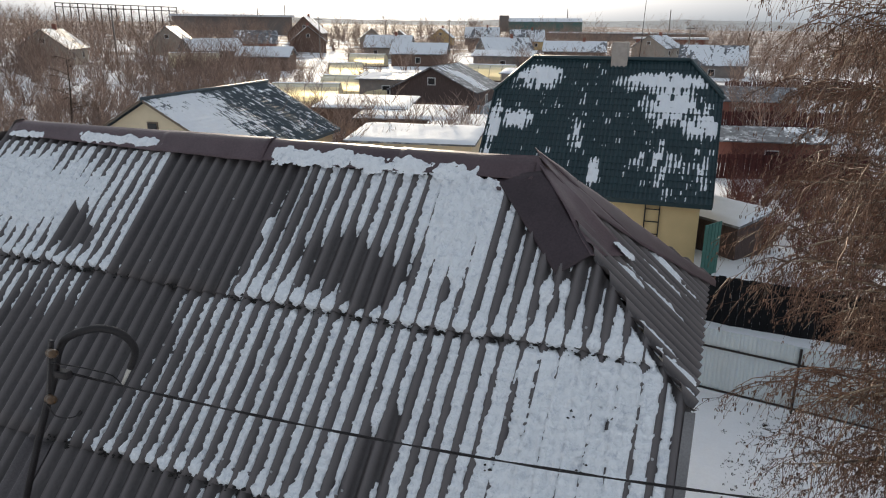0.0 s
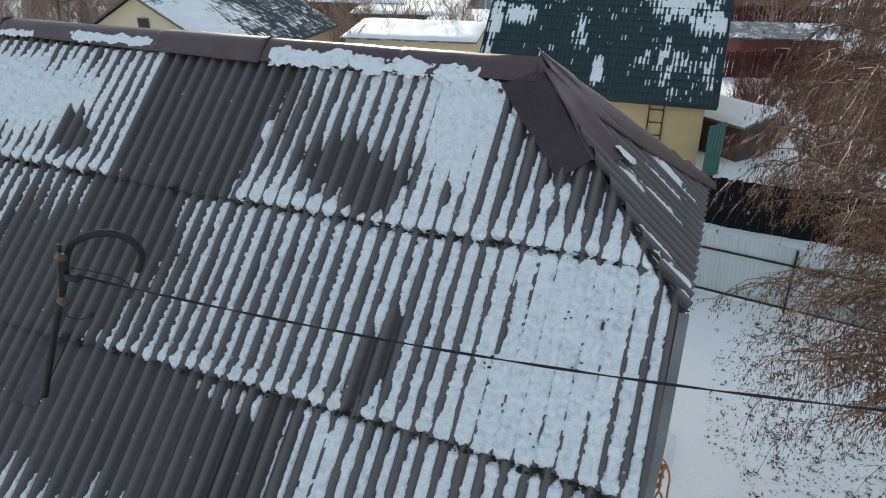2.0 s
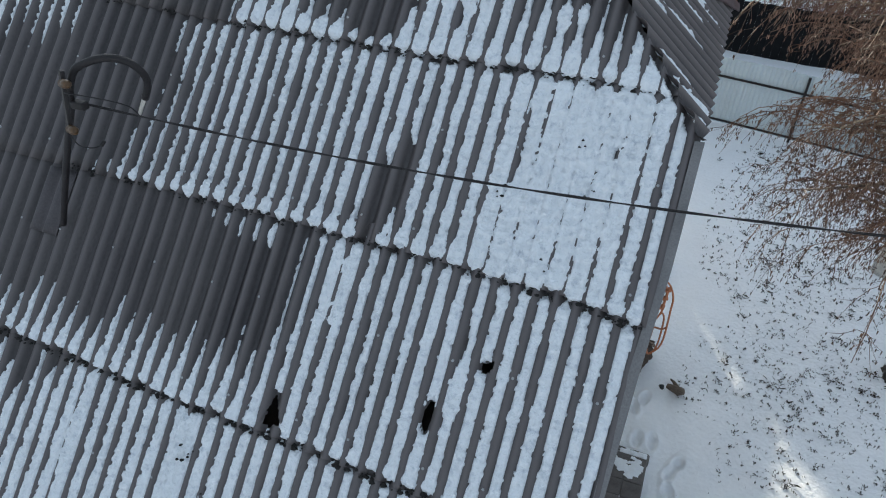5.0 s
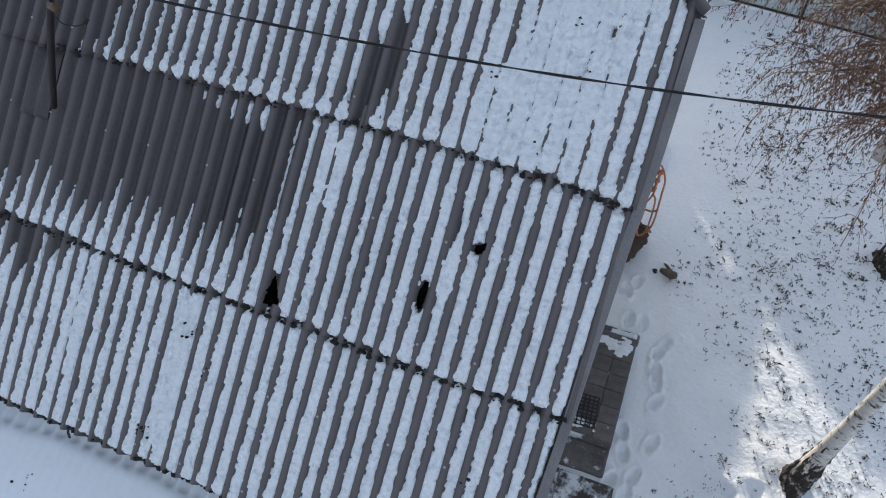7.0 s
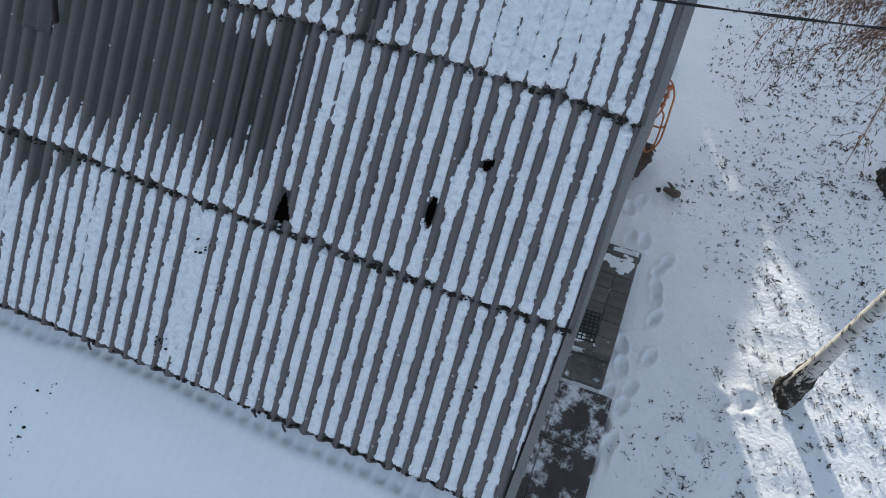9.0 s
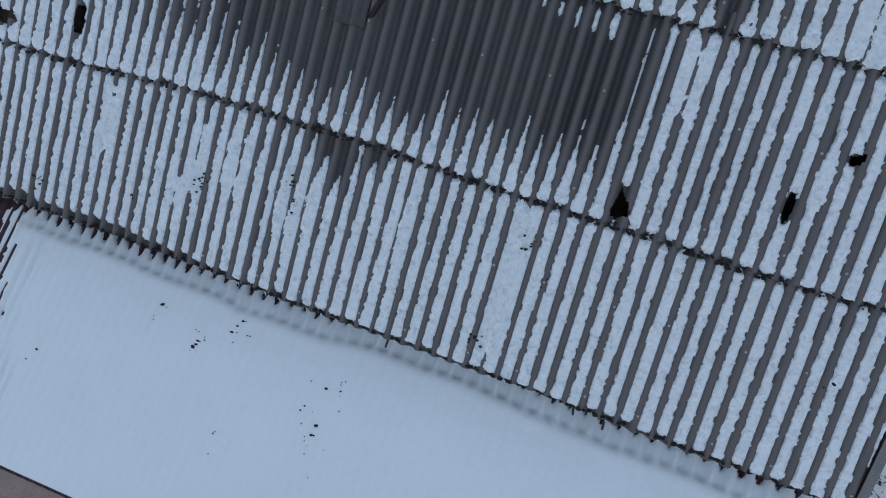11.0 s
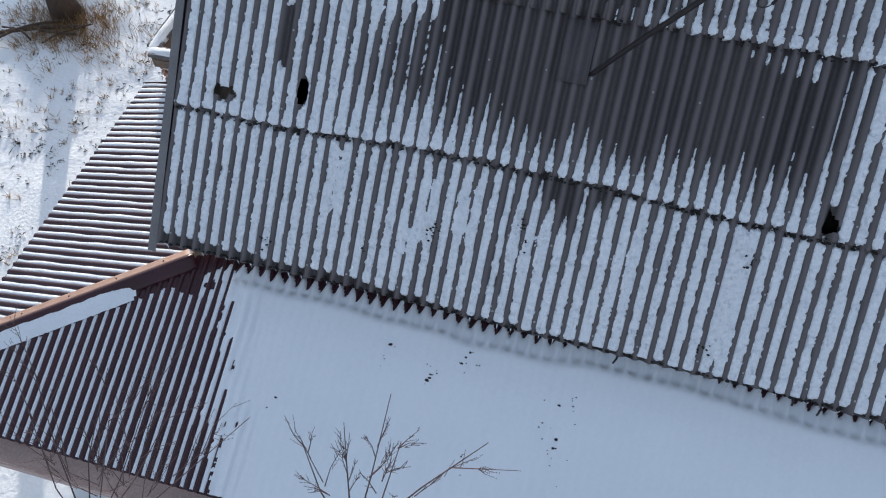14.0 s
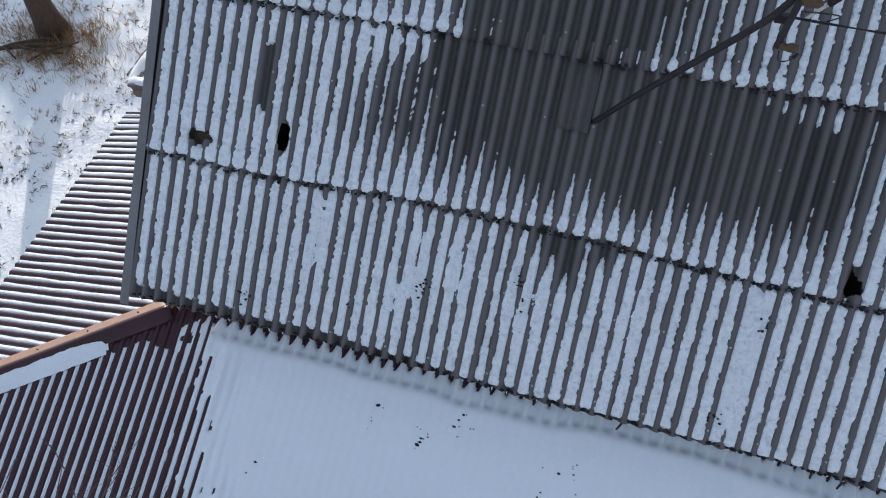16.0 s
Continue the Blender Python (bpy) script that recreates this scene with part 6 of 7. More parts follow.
# ---- thickets and woods ----
def shrub_arrays(seed, stems, h, twigs=6):
    """Vertices and quads of one bare shrub, as arrays."""
    rnd = random.Random(seed)
    g = Geo()
    for _ in range(stems):
        a, sp = rnd.uniform(0, 6.283), rnd.uniform(0.05, 0.55)
        ln = h * rnd.uniform(0.55, 1.1)
        b = Vector((rnd.gauss(0, .2) * h * .4, rnd.gauss(0, .2) * h * .4, -0.1))
        d = Vector((math.cos(a) * sp, math.sin(a) * sp, 1)).normalized()
        pts = [b, b + d * ln * .5 + Vector((rnd.gauss(0, .05), rnd.gauss(0, .05), 0)) * h, b + d * ln + Vector((math.cos(a), math.sin(a), 0)) * ln * .15]
        g.tube(pts, [0.018 + .005 * h, 0.015, 0.007], 3, False)
        for _ in range(twigs):
            f = rnd.uniform(.25, .95)
            p = pts[0].lerp(pts[1], f * 2) if f < .5 else pts[1].lerp(pts[2], f * 2 - 1)
            a2 = rnd.uniform(0, 6.283)
            q = p + (d + Vector((math.cos(a2), math.sin(a2), 0.1)) * .9).normalized() * ln * rnd.uniform(.15, .4)
            g.tube([p, q], [0.012, 0.006], 3, False)
    return np.array(g.v), np.array(g.f)


SHRUBS = [shrub_arrays(100 + i, 14, 2.2) for i in range(5)]
WOODS = [shrub_arrays(200 + i, 10, 3.0, 4) for i in range(4)]


def thicket(name, label, spots, kinds, mat, category):
    V, F, k = [], [], 0
    for x, y, s, rot, i in spots:
        v, f = kinds[i % len(kinds)]
        c, sn = math.cos(rot), math.sin(rot)
        w = np.empty_like(v)
        w[:, 0] = x + s * (v[:, 0] * c - v[:, 1] * sn)
        w[:, 1] = y + s * (v[:, 0] * sn + v[:, 1] * c)
        w[:, 2] = ground_height(x, y) + s * v[:, 2]
        V.append(w)
        F.append(f + k)
        k += len(v)
    V, F = np.concatenate(V), np.concatenate(F)
    me = bpy.data.meshes.new(name)
    me.vertices.add(len(V))
    me.vertices.foreach_set("co", V.ravel())
    me.loops.add(F.size)
    me.loops.foreach_set("vertex_index", F.ravel())
    me.polygons.add(len(F))
    me.polygons.foreach_set("loop_start", np.arange(0, F.size, 4))
    me.update(calc_edges=True)
    me.materials.append(mat)
    return tagged(part(name, me), label, category, kind="stuff")


# twig brown lightened: distance haze and backlight put into the colour
M_SHRUB = material("shrub_twigs", (0.30, 0.215, 0.175), 0.85, vary=0.25, scale=0.2, bump=0, random_island=0.4)
M_SHRUB_RED = material("red_twigs", (0.13, 0.05, 0.042), 0.85, vary=0.25, scale=0.3, bump=0, random_island=0.4)
rt = random.Random(55)


def polar(az, d):
    """A place d metres from the house front, az degrees left of +y."""
    return -math.sin(radians(az)) * d, math.cos(radians(az)) * d


spots = []
while len(spots) < 380:                      # overgrown slope to the west
    x, y = polar(rt.uniform(38, 60), rt.uniform(46, 118))
    spots.append((x, y, rt.uniform(0.8, 1.7), rt.uniform(0, 6), rt.randrange(5)))
thicket("thicket", "dense leafless brown scrub on a snowy slope", spots, SHRUBS, M_SHRUB, "scrub")
spots = []
while len(spots) < 420:                      # garden bushes among the houses
    x, y = polar(rt.uniform(8, 42), 48 * 6 ** rt.random())
    if fbm(x * 0.03, y * 0.03, 2.0) < -0.12 or (x + 36) ** 2 + (y - 68) ** 2 < 90:
        continue
    spots.append((x, y, rt.uniform(0.7, 2.0), rt.uniform(0, 6), rt.randrange(5)))
thicket("garden_bushes", "bare brown garden bushes between the houses", spots, SHRUBS, M_SHRUB, "bushes")
spots = []
for _ in range(330):                         # far woods
    x, y = polar(rt.uniform(-16, 58), rt.uniform(240, 520))
    spots.append((x, y, rt.uniform(2.0, 3.4), rt.uniform(0, 6), rt.randrange(4)))
for _ in range(240):                         # nearer woods that hide the open fields
    x, y = polar(rt.uniform(-14, 34), rt.uniform(150, 330))
    spots.append((x, y, rt.uniform(1.2, 2.2), rt.uniform(0, 6), rt.randrange(4)))
thicket("far_woods", "far leafless woods along the horizon", spots, WOODS, M_SHRUB, "woods")
spots = [(*polar(rt.uniform(35, 60), 105 * 3.2 ** rt.random()), rt.uniform(1.3, 2.4), rt.uniform(0, 6), rt.randrange(4)) for _ in range(380)]
thicket("hill_scrub", "leafless brown scrub covering the far hillside", spots, WOODS, M_SHRUB, "scrub")
spots = [(*polar(rt.uniform(-15, 2.5), rt.uniform(66, 190)), rt.uniform(0.7, 2.2), rt.uniform(0, 6), rt.randrange(5)) for _ in range(190)]
thicket("east_scrub", "tangled leafless scrub beyond the fence", spots, SHRUBS, M_SHRUB, "scrub")
spots = [(*polar(rt.uniform(-15, -4), rt.uniform(26, 36)), rt.uniform(0.4, 0.8), rt.uniform(0, 6), rt.randrange(5)) for _ in range(70)]
spots += [(*polar(rt.uniform(-15, -1.0), rt.uniform(36, 60)), rt.uniform(0.4, 0.95), rt.uniform(0, 6), rt.randrange(5)) for _ in range(300)]
thicket("red_bushes", "reddish bare bushes beyond the fence", spots, SHRUBS, M_SHRUB_RED, "bushes")
for i, (az, d, h) in enumerate(((-9, 44, 11), (-12, 36, 10), (-7, 72, 12), (26, 190, 9), (57, 70, 9), (49, 64, 7))):
    x, y = polar(az, d)
    tree("bare_tree", "leafless dark tree standing beyond the fence" if az < 0 else "leafless tree among the far gardens", pose(x, y, ground_height(x, y) - 0.1),
         tree_geo(300 + i, h, 0.11, 14, 3, h * .3, None, 0.6, False, 0.2, 0.010), M_BROWNBARK, M_BROWNBARK, M_TWIG, "trees beyond the fence" if az < 0 else "")

# ---- village ----
M_TILEGREY = material("grey_roof", (0.13, 0.135, 0.145), 0.55, vary=0.25, scale=2, fine=12, bump=0.1, patch=(0.7, 0.72, 0.75), patch_scale=1.6, patch_at=(0.5, 0.72))
M_BROWNWOOD = material("brown_boards", (0.17, 0.11, 0.085), 0.85, vary=0.3, scale=2, fine=30, stretch=(6, 6, 1), bump=0.2)
M_BARN = material("barn_boards", (0.10, 0.07, 0.062), 0.9, vary=0.35, scale=2, fine=30, stretch=(6, 6, 1), bump=0.2)
M_REDBRICK = material("red_brick", (0.28, 0.12, 0.09), 0.9, vary=0.2, scale=2, fine=40, bump=0.2)
M_GREYWALL = material("grey_block", (0.24, 0.21, 0.19), 0.9, vary=0.2, scale=2, fine=40, bump=0.2)
M_PALEWALL = material("pale_wall", (0.36, 0.31, 0.26), 0.9, vary=0.15, scale=2, bump=0.1)
M_FRAME = material("white_frame", (0.7, 0.7, 0.68), 0.6, vary=0.05, bump=0)
M_FILM = material("polycarbonate", (0.82, 0.72, 0.46), 0.35, vary=0.08, scale=1.0, bump=0.05, spec=0.5)
M_FILM.node_tree.nodes["Principled BSDF"].inputs["Transmission Weight"].default_value = 0.35


def cottage(at, L, W, ze, zr, wall_mat, roof_mat, snow, label, chimney=True, windows=2):
    """Gabled cottage: ridge along local x, half length L, half width W; snow: share of each slope that is white."""
    h = thing("cottage", label, "house", at, "village houses")
    w = Geo()
    prof = [(-W, -4), (-W, ze), (0, zr - .08), (W, ze), (W, -4)]
    vv = [(-L, y, z) for y, z in prof] + [(L, y, z) for y, z in prof]
    w.add(vv, [(4, 3, 2, 1, 0), (5, 6, 7, 8, 9)] + [(j, (j + 1) % 5, 5 + (j + 1) % 5, 5 + j) for j in range(5)])
    part("wall", w.mesh("wall", wall_mat), h)
    o, k = 0.4, (zr - ze) / W
    for s in (-1, 1):
        r = Geo()
        vs = []
        for d in (0.0, -0.10):
            vs += [(-L - o, s * (W + o), ze - o * k + d), (L + o, s * (W + o), ze - o * k + d), (L + o, 0, zr + d), (-L - o, 0, zr + d)]
        r.add(vs, [(0, 1, 2, 3), (7, 6, 5, 4), (0, 4, 5, 1), (1, 5, 6, 2), (3, 2, 6, 7), (0, 3, 7, 4)])
        part("roof_slope", r.mesh("roof_slope", roof_mat), h)
        if snow[0 if s < 0 else 1] > 0:
            amount = snow[0 if s < 0 else 1]
            sd = hash((round(at.translation.x), s)) % 97
            n, m = 56, 24
            vs, val = [], []
            for j in range(m + 1):
                for i in range(n + 1):
                    x, f = -L - o + 2 * (L + o) * i / n, j / m
                    y = s * (W + o) * (1 - f)
                    t = 0.12 * (amount * 1.2 - 0.75 + 0.55 * fbm(x * .22, y * .16, sd) + 0.35 * fbm(x * 2.6, y * .7, sd) + 0.3 * fbm(x * 5, y * 5, sd))
                    val.append(t)
                    vs.append((x, y, ze - o * k + f * (W + o) * k + 0.01 + min(0.10, max(-0.05, t))))
            part("roof_snow", mesh_from("roof_snow", vs, [q for q in grid_faces(n, m) if max(val[i] for i in q) > 0], M_SNOW, True), h, "melting snow", kind="stuff")
    for side in (-1, 1):
        for q in range(windows):
            x = -L + 2 * L * (q + .5) / windows
            z = ze - 1.3
            wd = part("window", Geo().box(x - .5, side * W - .04, z - .55, x + .5, side * W + .04, z + .55).mesh("window", M_FRAME), h)
            part("pane", Geo().box(x - .42, side * W - .05, z - .47, x + .42, side * W + .05, z + .47).mesh("pane", M_DARK), wd)
    for side in (-1, 1):
        z = ze + (zr - ze) * .35
        wd = part("window", Geo().box(side * L - .04, -.45, z - .4, side * L + .04, .45, z + .4).mesh("window", M_FRAME), h)
        part("pane", Geo().box(side * L - .05, -.36, z - .32, side * L + .05, .36, z + .32).mesh("pane", M_DARK), wd)
    if chimney:
        part("chimney", Geo().box(L * .3 - .3, -.3, zr - 1, L * .3 + .3, .3, zr + .7, None, .03).mesh("chimney", M_REDBRICK), h)
    return h


def greenhouse(at, L, r, label):
    """Arched polycarbonate greenhouse on a timber sill."""
    g = thing("greenhouse", label, "greenhouse", at, "greenhouses")
    n = 12
    f = Geo()
    vs = [(x, -r * math.cos(math.pi * j / n), 1.9 * r * math.sin(math.pi * j / n) * .78 + .1) for x in (-L, L) for j in range(n + 1)]
    f.add(vs, [(j, j + 1, n + 2 + j, n + 1 + j) for j in range(n)] + [tuple(range(n, -1, -1)), tuple(range(n + 1, 2 * n + 2))])
    part("film", f.mesh("film", M_FILM, False), g)
    k = int(L) + 2
    for i in range(k):
        x = -L + 2 * L * i / (k - 1)
        a = Geo().tube([(x, -(r + .02) * math.cos(math.pi * j / n), 1.9 * (r + .02) * math.sin(math.pi * j / n) * .78 + .1) for j in range(n + 1)], .03, 4, False)
        part("hoop", a.mesh("hoop", M_GREYWALL), g)
    part("sill", Geo().box(-L - .05, -r - .05, -1.0, L + .05, r + .05, .15).mesh("sill", M_BROWNWOOD), g)
    vs = [(x, y, 1.9 * r * math.sqrt(max(0, 1 - (y / r) ** 2)) * .78 + .13 + .05 * (1 - abs(y / r) * 2.2)) for x in (-L, L) for y in (-r * .24, -r * .12, 0, r * .12, r * .24)]
    part("snow_strip", mesh_from("snow_strip", vs, [(j, j + 1, 6 + j, 5 + j) for j in range(4)], M_SNOW, True), g, "strip of snow")
    return g


def at_ground(x, y, rz, dz=0.0):
    return pose(x, y, ground_height(x, y) + dz, 0, 0, rz)


greenhouse(at_ground(-41.5, 66, 20), 3.6, 1.6, "pale translucent arched greenhouse in the snow")
greenhouse(at_ground(-40.2, 75, 5), 4.2, 1.5, "long pale translucent arched greenhouse behind a picket fence")
greenhouse(at_ground(-49.5, 89, 30), 2.4, 1.4, "small yellowish arched greenhouse among bushes")
greenhouse(at_ground(-79.4, 93.7, 35), 3.8, 1.6, "yellowish arched greenhouse beside bare scrub")
greenhouse(at_ground(-30.5, 96, 0), 3.4, 1.4, "long yellow greenhouse with a snowy top")
greenhouse(at_ground(-62, 120, 10), 3.4, 1.4, "far yellowish greenhouse among bushes")

VILLAGE = [  # x, y, turn, half length, half width, eave, ridge
    ((-29.5, 76, 93, 5.0, 4.7, 1.7, 4.0), M_BARN, M_TILEGREY, (.45, .95), "weathered brown boarded barn with a snowy roof"),
    ((-36.5, 77, 8, 3.2, 3.0, 2.2, 2.7), M_GREYWALL, M_TILEGREY, (.6, .6), "low grey block shed beside the barn"),
    ((-98, 84, 122, 5.0, 3.4, 2.6, 5.2), M_PALEWALL, M_TILEGREY, (.55, .4), "old plastered house with a snow-dusted grey roof"),
    ((-104, 117, 118, 4.6, 3.4, 2.4, 5.4), M_PALEWALL, M_TILEGREY, (.6, .35), "grey house with a patchy snow roof and porch"),
    ((-100, 139, 35, 4.4, 3.2, 2.4, 4.8), M_REDBRICK, M_TILEGREY, (.35, .6), "red boarded house with a grey roof"),
    ((-97, 156, 122, 5.5, 4.2, 2.6, 6.0), M_BROWNWOOD, M_TILEGREY, (.8, .5), "tall brown house with a snowy roof"),
    ((-118, 190, 112, 6.5, 4.8, 3.0, 7.4), M_BROWNWOOD, M_TILEGREY, (.8, .4), "large brown gabled house with a snowy roof"),
    ((-98, 192, 118, 4.6, 3.4, 2.4, 5.2), M_PALEWALL, M_TILEGREY, (.7, .5), "pale cottage with a snowy roof"),
    ((-86, 186, 112, 4.6, 3.4, 2.4, 5.2), M_GREYWALL, M_TILEGREY, (.9, .6), "grey cottage with a snowy roof"),
    ((-94, 238, 105, 5, 3.8, 2.6, 5.6), M_YELLOW, M_TILEGREY, (.6, .5), "yellowish cottage with a grey roof"),
    ((-86, 258, 15, 6, 4, 3.0, 6.6), M_GREYWALL, M_TILEGREY, (.8, .7), "far grey house with a mansard-like snowy roof"),
    ((-60, 224, 20, 5, 4, 2.8, 6.0), M_YELLOW, M_TILEGREY, (.6, .7), "small ochre house with a snowy roof"),
    ((-36, 121, 8, 5, 3.5, 2.4, 3.2), M_GREYWALL, M_TILEGREY, (.9, .9), "long low shed with a snowy roof"),
    ((-16.5, 180, 75, 5.5, 4, 2.8, 5.4), M_PALEWALL, M_TILEGREY, (.7, .7), "pale cottage with a low snowy gable"),
    ((-70, 100, 20, 4, 3, 2.3, 3.6), M_BROWNWOOD, M_TILEGREY, (.9, .9), "brown shed under thick snow"),
    ((-55, 128, 15, 5, 3.4, 2.4, 4.2), M_BROWNWOOD, M_TILEGREY, (.9, .9), "brown shed under thick snow"),
    ((-45, 150, 35, 5, 3.8, 2.6, 5.0), M_GREYWALL, M_TILEGREY, (.8, .8), "small grey cottage with a snowy roof"),
    ((-72, 150, 15, 5, 3.8, 2.6, 5.0), M_PALEWALL, M_TILEGREY, (.8, .8), "small pale cottage with a snowy roof"),
    ((-30, 150, 10, 6, 4, 2.6, 4.4), M_BROWNWOOD, M_TILEGREY, (.8, .8), "brown cottage with a snowy roof"),
    ((-85, 105, 60, 4.5, 3.5, 2.4, 4.2), M_GREYWALL, M_TILEGREY, (.9, .7), "grey shed with a snowy roof"),
    ((3, 60, 12, 4, 3, 1.6, 2.2), M_REDBRICK, M_TILEGREY, (.4, .6), "low red shed with a snowy roof beyond the fence"),
    ((1.0, 78, 8, 5, 3, 1.8, 2.8), M_REDBRICK, M_TILEGREY, (.4, .7), "low red shed with a patchy snow roof beyond the fence"),
    ((-2.6, 120, 2, 4.6, 3.8, 2.0, 4.6), M_GREYWALL, M_TILEGREY, (.55, .5), "grey house with a steep snow-dusted roof behind the neighbour"),
]
for (x, y, rz, L, W, ze, zr), wm, rmat, sn, lab in VILLAGE:
    cottage(at_ground(x, y, rz), L, W, ze, zr, wm, rmat, sn, lab, windows=2 if ze > 2.5 else 1, chimney=ze > 2.5)


def shed(at, L, W, h0, h1, label, wall=M_BROWNWOOD):
    """Low shed under one sloping roof, deep in snow."""
    s = thing("shed", label, "shed", at, "snowy sheds")
    g = Geo()
    g.add([(-L, -W, -1), (L, -W, -1), (L, W, -1), (-L, W, -1), (-L, -W, h0), (L, -W, h0), (L, W, h1), (-L, W, h1)],
          [(0, 1, 5, 4), (1, 2, 6, 5), (2, 3, 7, 6), (3, 0, 4, 7)])
    part("wall", g.mesh("wall", wall), s)
    part("roof", Geo().add([(-L - .3, -W - .3, h0 - .05), (L + .3, -W - .3, h0 - .05), (L + .3, W + .3, h1 + .05), (-L - .3, W + .3, h1 + .05), (-L - .3, -W - .3, h0 + .05), (L + .3, -W - .3, h0 + .05), (L + .3, W + .3, h1 + .15), (-L - .3, W + .3, h1 + .15)],
                           [(3, 2, 1, 0), (0, 1, 5, 4), (1, 2, 6, 5), (2, 3, 7, 6), (3, 0, 4, 7), (4, 5, 6, 7)]).mesh("roof", M_TILEGREY), s)
    n, m = 24, 14
    vs = []
    for j in range(m + 1):
        for i in range(n + 1):
            x, f = -L - .28 + (2 * L + .56) * i / n, j / m
            e = min(1, min(i, n - i) * .7) * min(1, min(j, m - j) * .7)
            y = -W - .28 + (2 * W + .56) * f
            vs.append((x, y, h0 + .06 + (h1 - h0 + .1) * f + .16 * e ** .5 + .05 * e * fbm(x * .7, y * .7, L)))
    part("roof_snow", mesh_from("roof_snow", vs, grid_faces(n, m), M_SNOW, True), s, "thick smooth snow")
    return s


shed(at_ground(-31.2, 60, 14), 4.2, 3.2, 1.9, 2.3, "old timber shed under thick smooth snow")
shed(at_ground(-25.6, 57.8, 14), 4.4, 3.0, 1.7, 2.1, "old timber shed under thick smooth snow")
shed(at_ground(-20.3, 56, 14), 2.6, 2.8, 1.5, 1.9, "small timber shed with an open hatch and snow")
shed(at_ground(-19.6, 45, 10), 4.2, 2.4, 2.5, 2.9, "cream shed with a flat snowy roof", M_CREAM)
shed(at_ground(-17.8, 66, 20), 1.4, 1.0, 1.2, 1.4, "little red shed under snow", M_REDBRICK)
shed(at_ground(-24.5, 90, 5), 2.4, 1.6, 1.8, 2.1, "grey shed under snow", M_GREYWALL)
shed(at_ground(0.55, 34.6, -38), 1.5, 0.9, 1.6, 1.95, "lean-to with a snowy roof beside the neighbour's wall", M_BARN)

# unseen shed, added so that its shadow closes the lit strip in the yard
shed(pose(-4.55, 17.5, 0), 1.3, 1.55, 2.45, 2.5, "unseen shed added behind the house to shade the yard")

# garden fences
M_OXBLOOD = material("red_boards", (0.075, 0.022, 0.02), 0.8, vary=0.3, scale=2, fine=30, stretch=(6, 6, 1), bump=0.2, random_obj=0.3)
M_GREYBLUE = material("blue_fence", (0.36, 0.42, 0.46), 0.6, vary=0.1, bump=0.05)


def picket(name, label, a, b, h, step, w, mat):
    f = thing(name, label, "fence")
    a, b = Vector(a), Vector(b)
    n = int((b - a).length / step)
    pk = Geo().box(-w / 2, -0.012, -0.3, w / 2, 0.012, h, None, 0.004).mesh("picket", mat)
    ang = math.degrees(math.atan2(b.y - a.y, b.x - a.x))
    r = random.Random(n)
    for i in range(n):
        p = a.lerp(b, i / n)
        part("picket", pk, f, m=pose(p.x, p.y, ground_height(p.x, p.y) + r.uniform(-.08, .05), r.uniform(-3, 3), r.uniform(-3, 3), ang))
    for z in (h * .3, h * .8):
        pts = [a.lerp(b, i / 8) for i in range(9)]
        part("rail", Geo().tube([(p.x, p.y + .03, ground_height(p.x, p.y) + z) for p in pts], .04, 4).mesh("rail", mat), f)


picket("picket_fence", "dark weathered picket fence in the snow", (-37.5, 68.5, 0), (-22.5, 66.5, 0), 1.3, 0.16, 0.09, M_BROWNWOOD)
picket("picket_fence", "dark weathered picket fence in the snow", (-46, 71, 0), (-37.5, 68.5, 0), 1.2, 0.18, 0.09, M_BROWNWOOD)
picket("board_fence", "pale blue board fence in the snow", (-22.4, 66.5, 0), (-12, 65, 0), 1.5, 0.22, 0.21, M_GREYBLUE)

for ax, ay, bx, by, h in ((-0.4, 51, 9.5, 53.5, 1.7), (-0.3, 69, 11, 71, 1.8), (-0.2, 88, 14, 91, 2.0)):
    picket("board_fence", "old dark red board fence with snow before it", (ax, ay, 0), (bx, by, 0), h, 0.16, 0.155, M_OXBLOOD)

# ---- industry on the horizon ----
M_HANGAR = material("hangar_green", (0.10, 0.2, 0.18), 0.7, vary=0.1, scale=.1, bump=0)
hg = thing("hangar", "long green industrial hangar with a snowy roof", "hangar", at_ground(-152, 625, 14))
part("wall", Geo().box(-31, -12, -5, 31, 12, 8).mesh("wall", M_HANGAR), hg)
part("roof", Geo().add([(-31, -12.5, 8), (31, -12.5, 8), (31, 0, 11), (-31, 0, 11), (31, 12.5, 8), (-31, 12.5, 8)], [(0, 1, 2, 3), (3, 2, 4, 5), (1, 4, 2), (0, 3, 5)]).mesh("roof", M_SNOW), hg)
part("tower", Geo().box(-39, -5, -5, -31, 5, 13).mesh("tower", M_GREYWALL), hg)
wh = thing("warehouse", "long low warehouse with a snowy flat roof", "warehouse", at_ground(-200, 262, 40))
part("wall", Geo().box(-24, -10, -5, 24, 10, 7).mesh("wall", M_GREYWALL), wh)
part("roof", Geo().box(-25, -11, 7, 25, 11, 7.8).mesh("roof", M_SNOW), wh)
rd = thing("warehouse", "long red brick building with a snowy flat roof", "warehouse", at_ground(-17, 240, 2))
part("wall", Geo().box(-11, -6, -5, 9, 6, 3.4).mesh("wall", M_REDBRICK), rd)
part("roof", Geo().box(-12, -7, 3.4, 10, 7, 3.9).mesh("roof", M_SNOW), rd)
for i in range(7):
    part("window", Geo().box(-10 + 2.7 * i, -6.1, 1.2, -9 + 2.7 * i, -5.95, 2.5).mesh("window", M_FRAME), rd)
lw = thing("warehouse", "long grey low works building with a snowy roof", "warehouse", at_ground(-60, 420, 5))
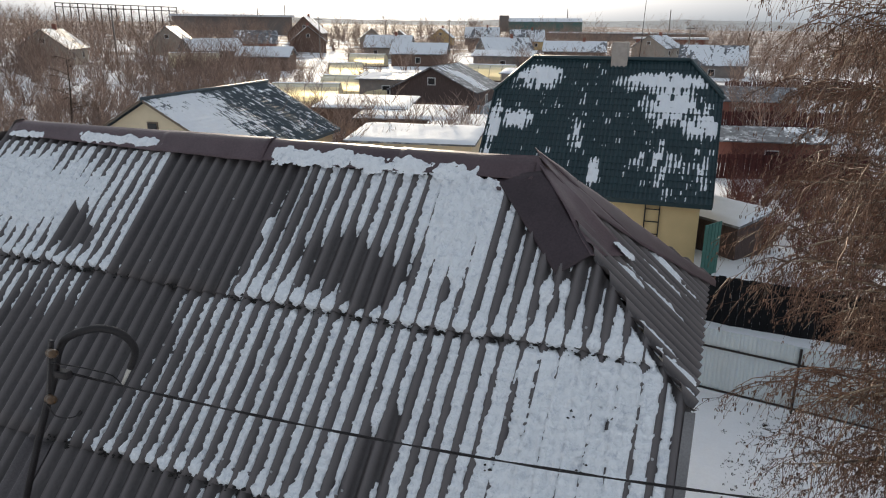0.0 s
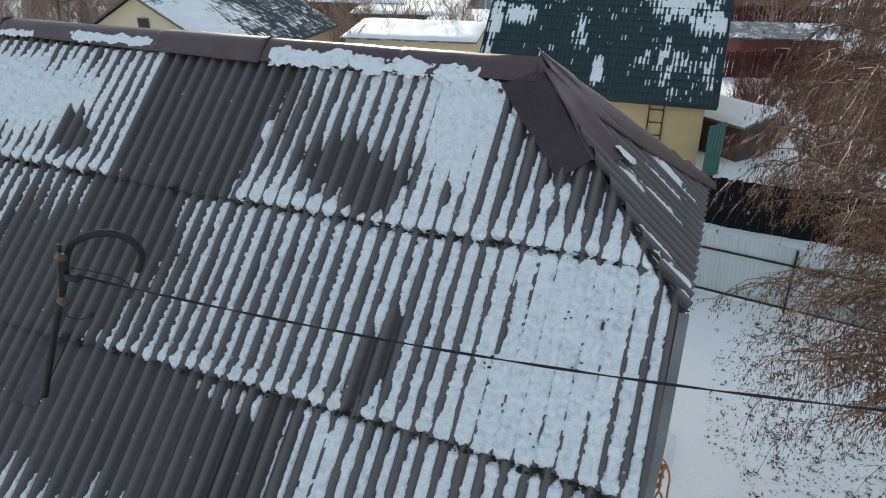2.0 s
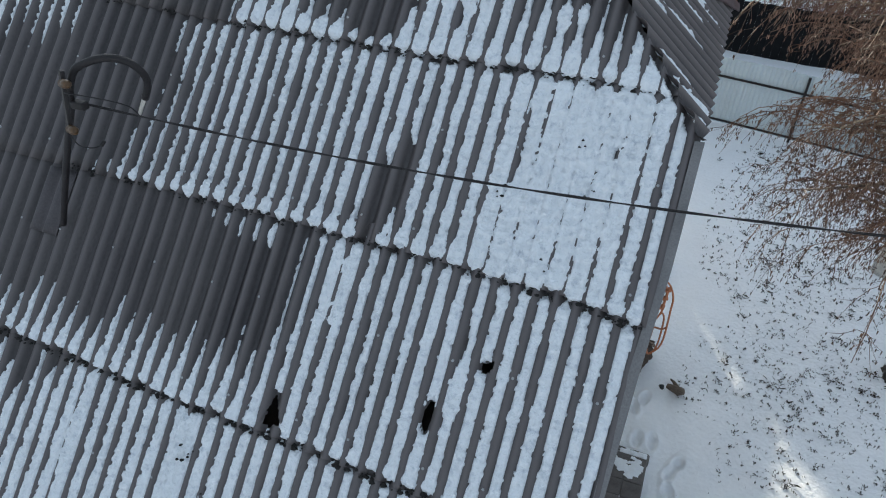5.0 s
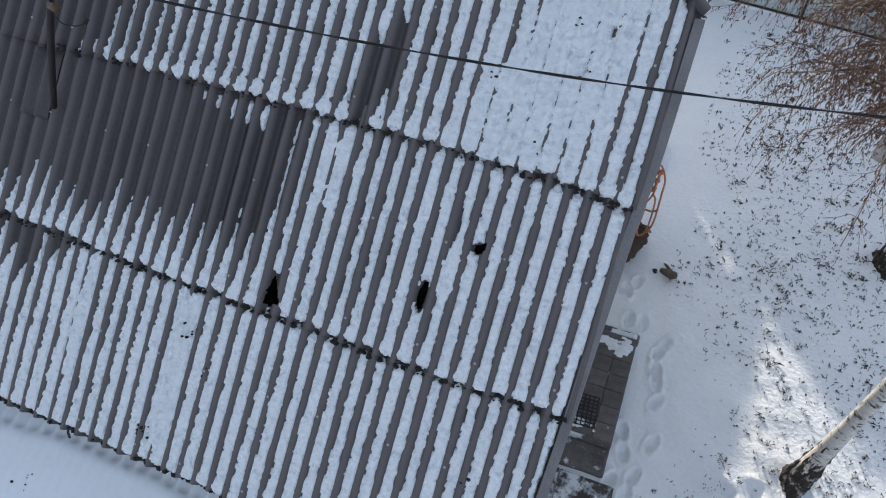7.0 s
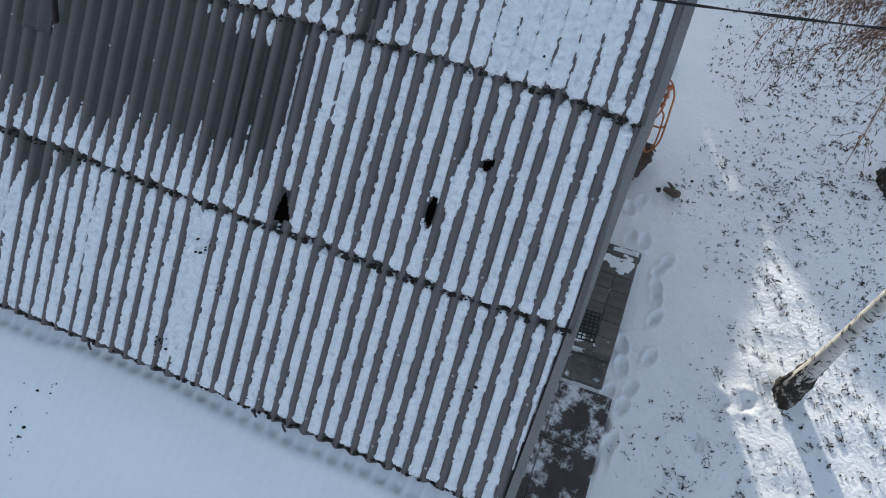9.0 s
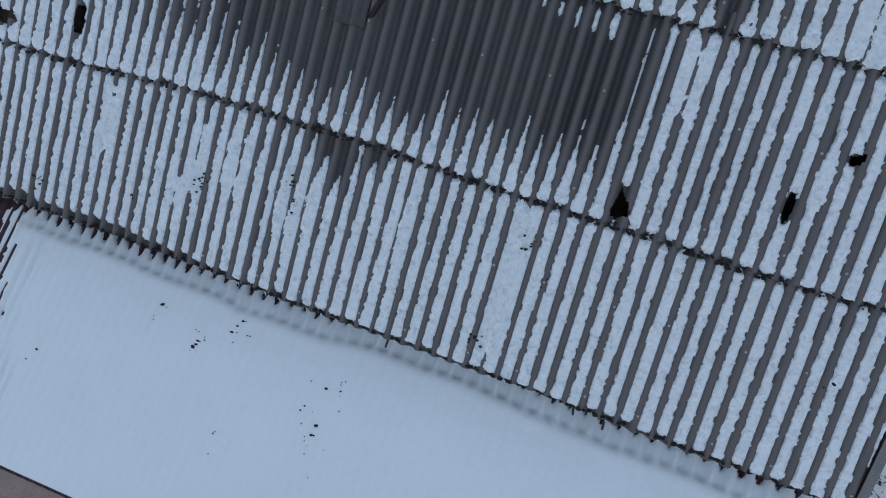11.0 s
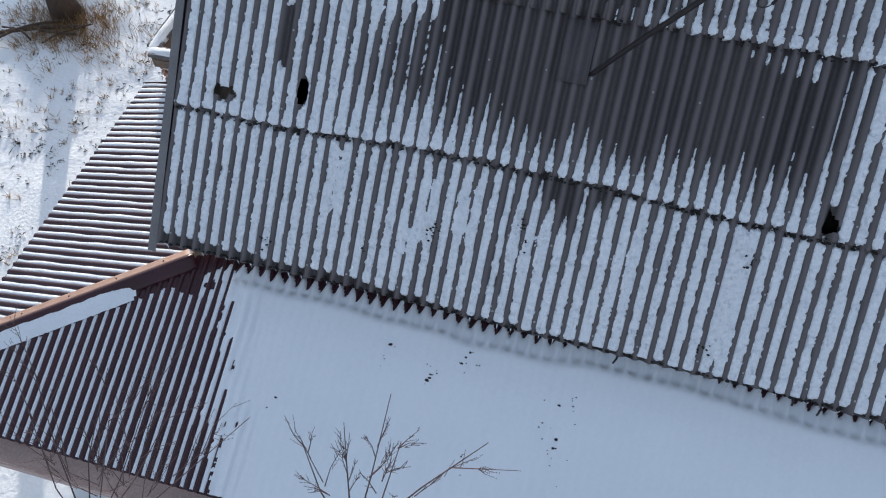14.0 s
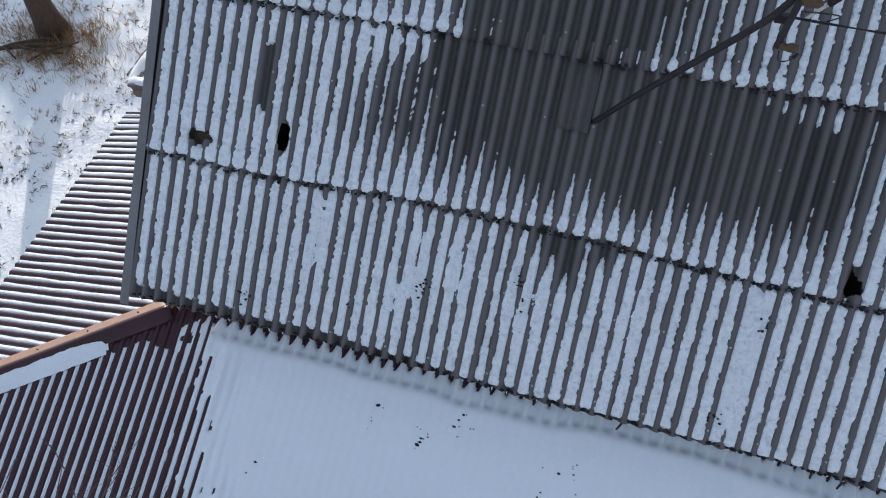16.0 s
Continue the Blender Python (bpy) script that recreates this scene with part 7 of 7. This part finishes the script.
part("wall", Geo().box(-45, -8, -5, 45, 8, 4).mesh("wall", M_GREYWALL), lw)
part("roof", Geo().box(-46, -9, 4, 46, 9, 4.7).mesh("roof", M_SNOW), lw)
tg = thing("pipe_trestle", "dark steel pipe trestle on many legs", "trestle", pose(0, 0, 0))
ta, tb = Vector((-297, 258.5, 17.6)), Vector((-243.8, 278.7, 15.9))
for dz in (0.0, 1.7):
    part("girder", Geo().beam(ta + Vector((0, 0, dz)), tb + Vector((0, 0, dz)), 0.9, 0.35).mesh("girder", M_IRON), tg)
for i in range(17):
    p = ta.lerp(tb, i / 16)
    part("leg", Geo().beam((p.x, p.y, -2), (p.x, p.y, p.z + 1.7), 0.35, 0.35).mesh("leg", M_IRON), tg)
for az, d, h, r in ((4.5, 800, 30, .6), (12.0, 760, 30, .5), (33.5, 620, 28, .5), (35.5, 640, 26, .5)):
    x, y = polar(az, d)
    ck = thing("chimney_stack", "tall far chimney of the works", "chimney", pose(x, y, -2), "works chimneys")
    part("shaft", Geo().tube([(0, 0, 0), (0, 0, h)], [r, r * .75], 12).mesh("shaft", M_GREYWALL, True), ck)
for az, d, h in ((45.5, 118, 9.5), (31, 160, 9), (21, 210, 9), (3.0, 150, 8)):
    x, y = polar(az, d)
    up = thing("utility_pole", "grey concrete utility pole", "pole", at_ground(x, y, 0, -.5), "utility poles")
    part("shaft", Geo().tube([(0, 0, 0), (0, 0, h)], [.16, .11], 8).mesh("shaft", M_GREYWALL, True), up)
    part("crossarm", Geo().beam((-.8, 0, h - .5), (.8, 0, h - .5), .1, .1).mesh("crossarm", M_IRON), up)
# pale blue-grey: distance haze put into the hills' base colour
M_HILL = material("hazy_hill", (0.30, 0.33, 0.36), 0.95, vary=0.2, scale=.004, fine=.03, bump=0)
hv = []
for j in range(2):
    for i in range(81):
        az = 62 - i * 1.1
        x, y = polar(az, 2300 + 400 * j)
        hv.append((x, y, -5 + j * max(0, 42 + 40 * fbm(az * .035, 0, 3.3) + 3 * fbm(az * .4, 0, 4))))
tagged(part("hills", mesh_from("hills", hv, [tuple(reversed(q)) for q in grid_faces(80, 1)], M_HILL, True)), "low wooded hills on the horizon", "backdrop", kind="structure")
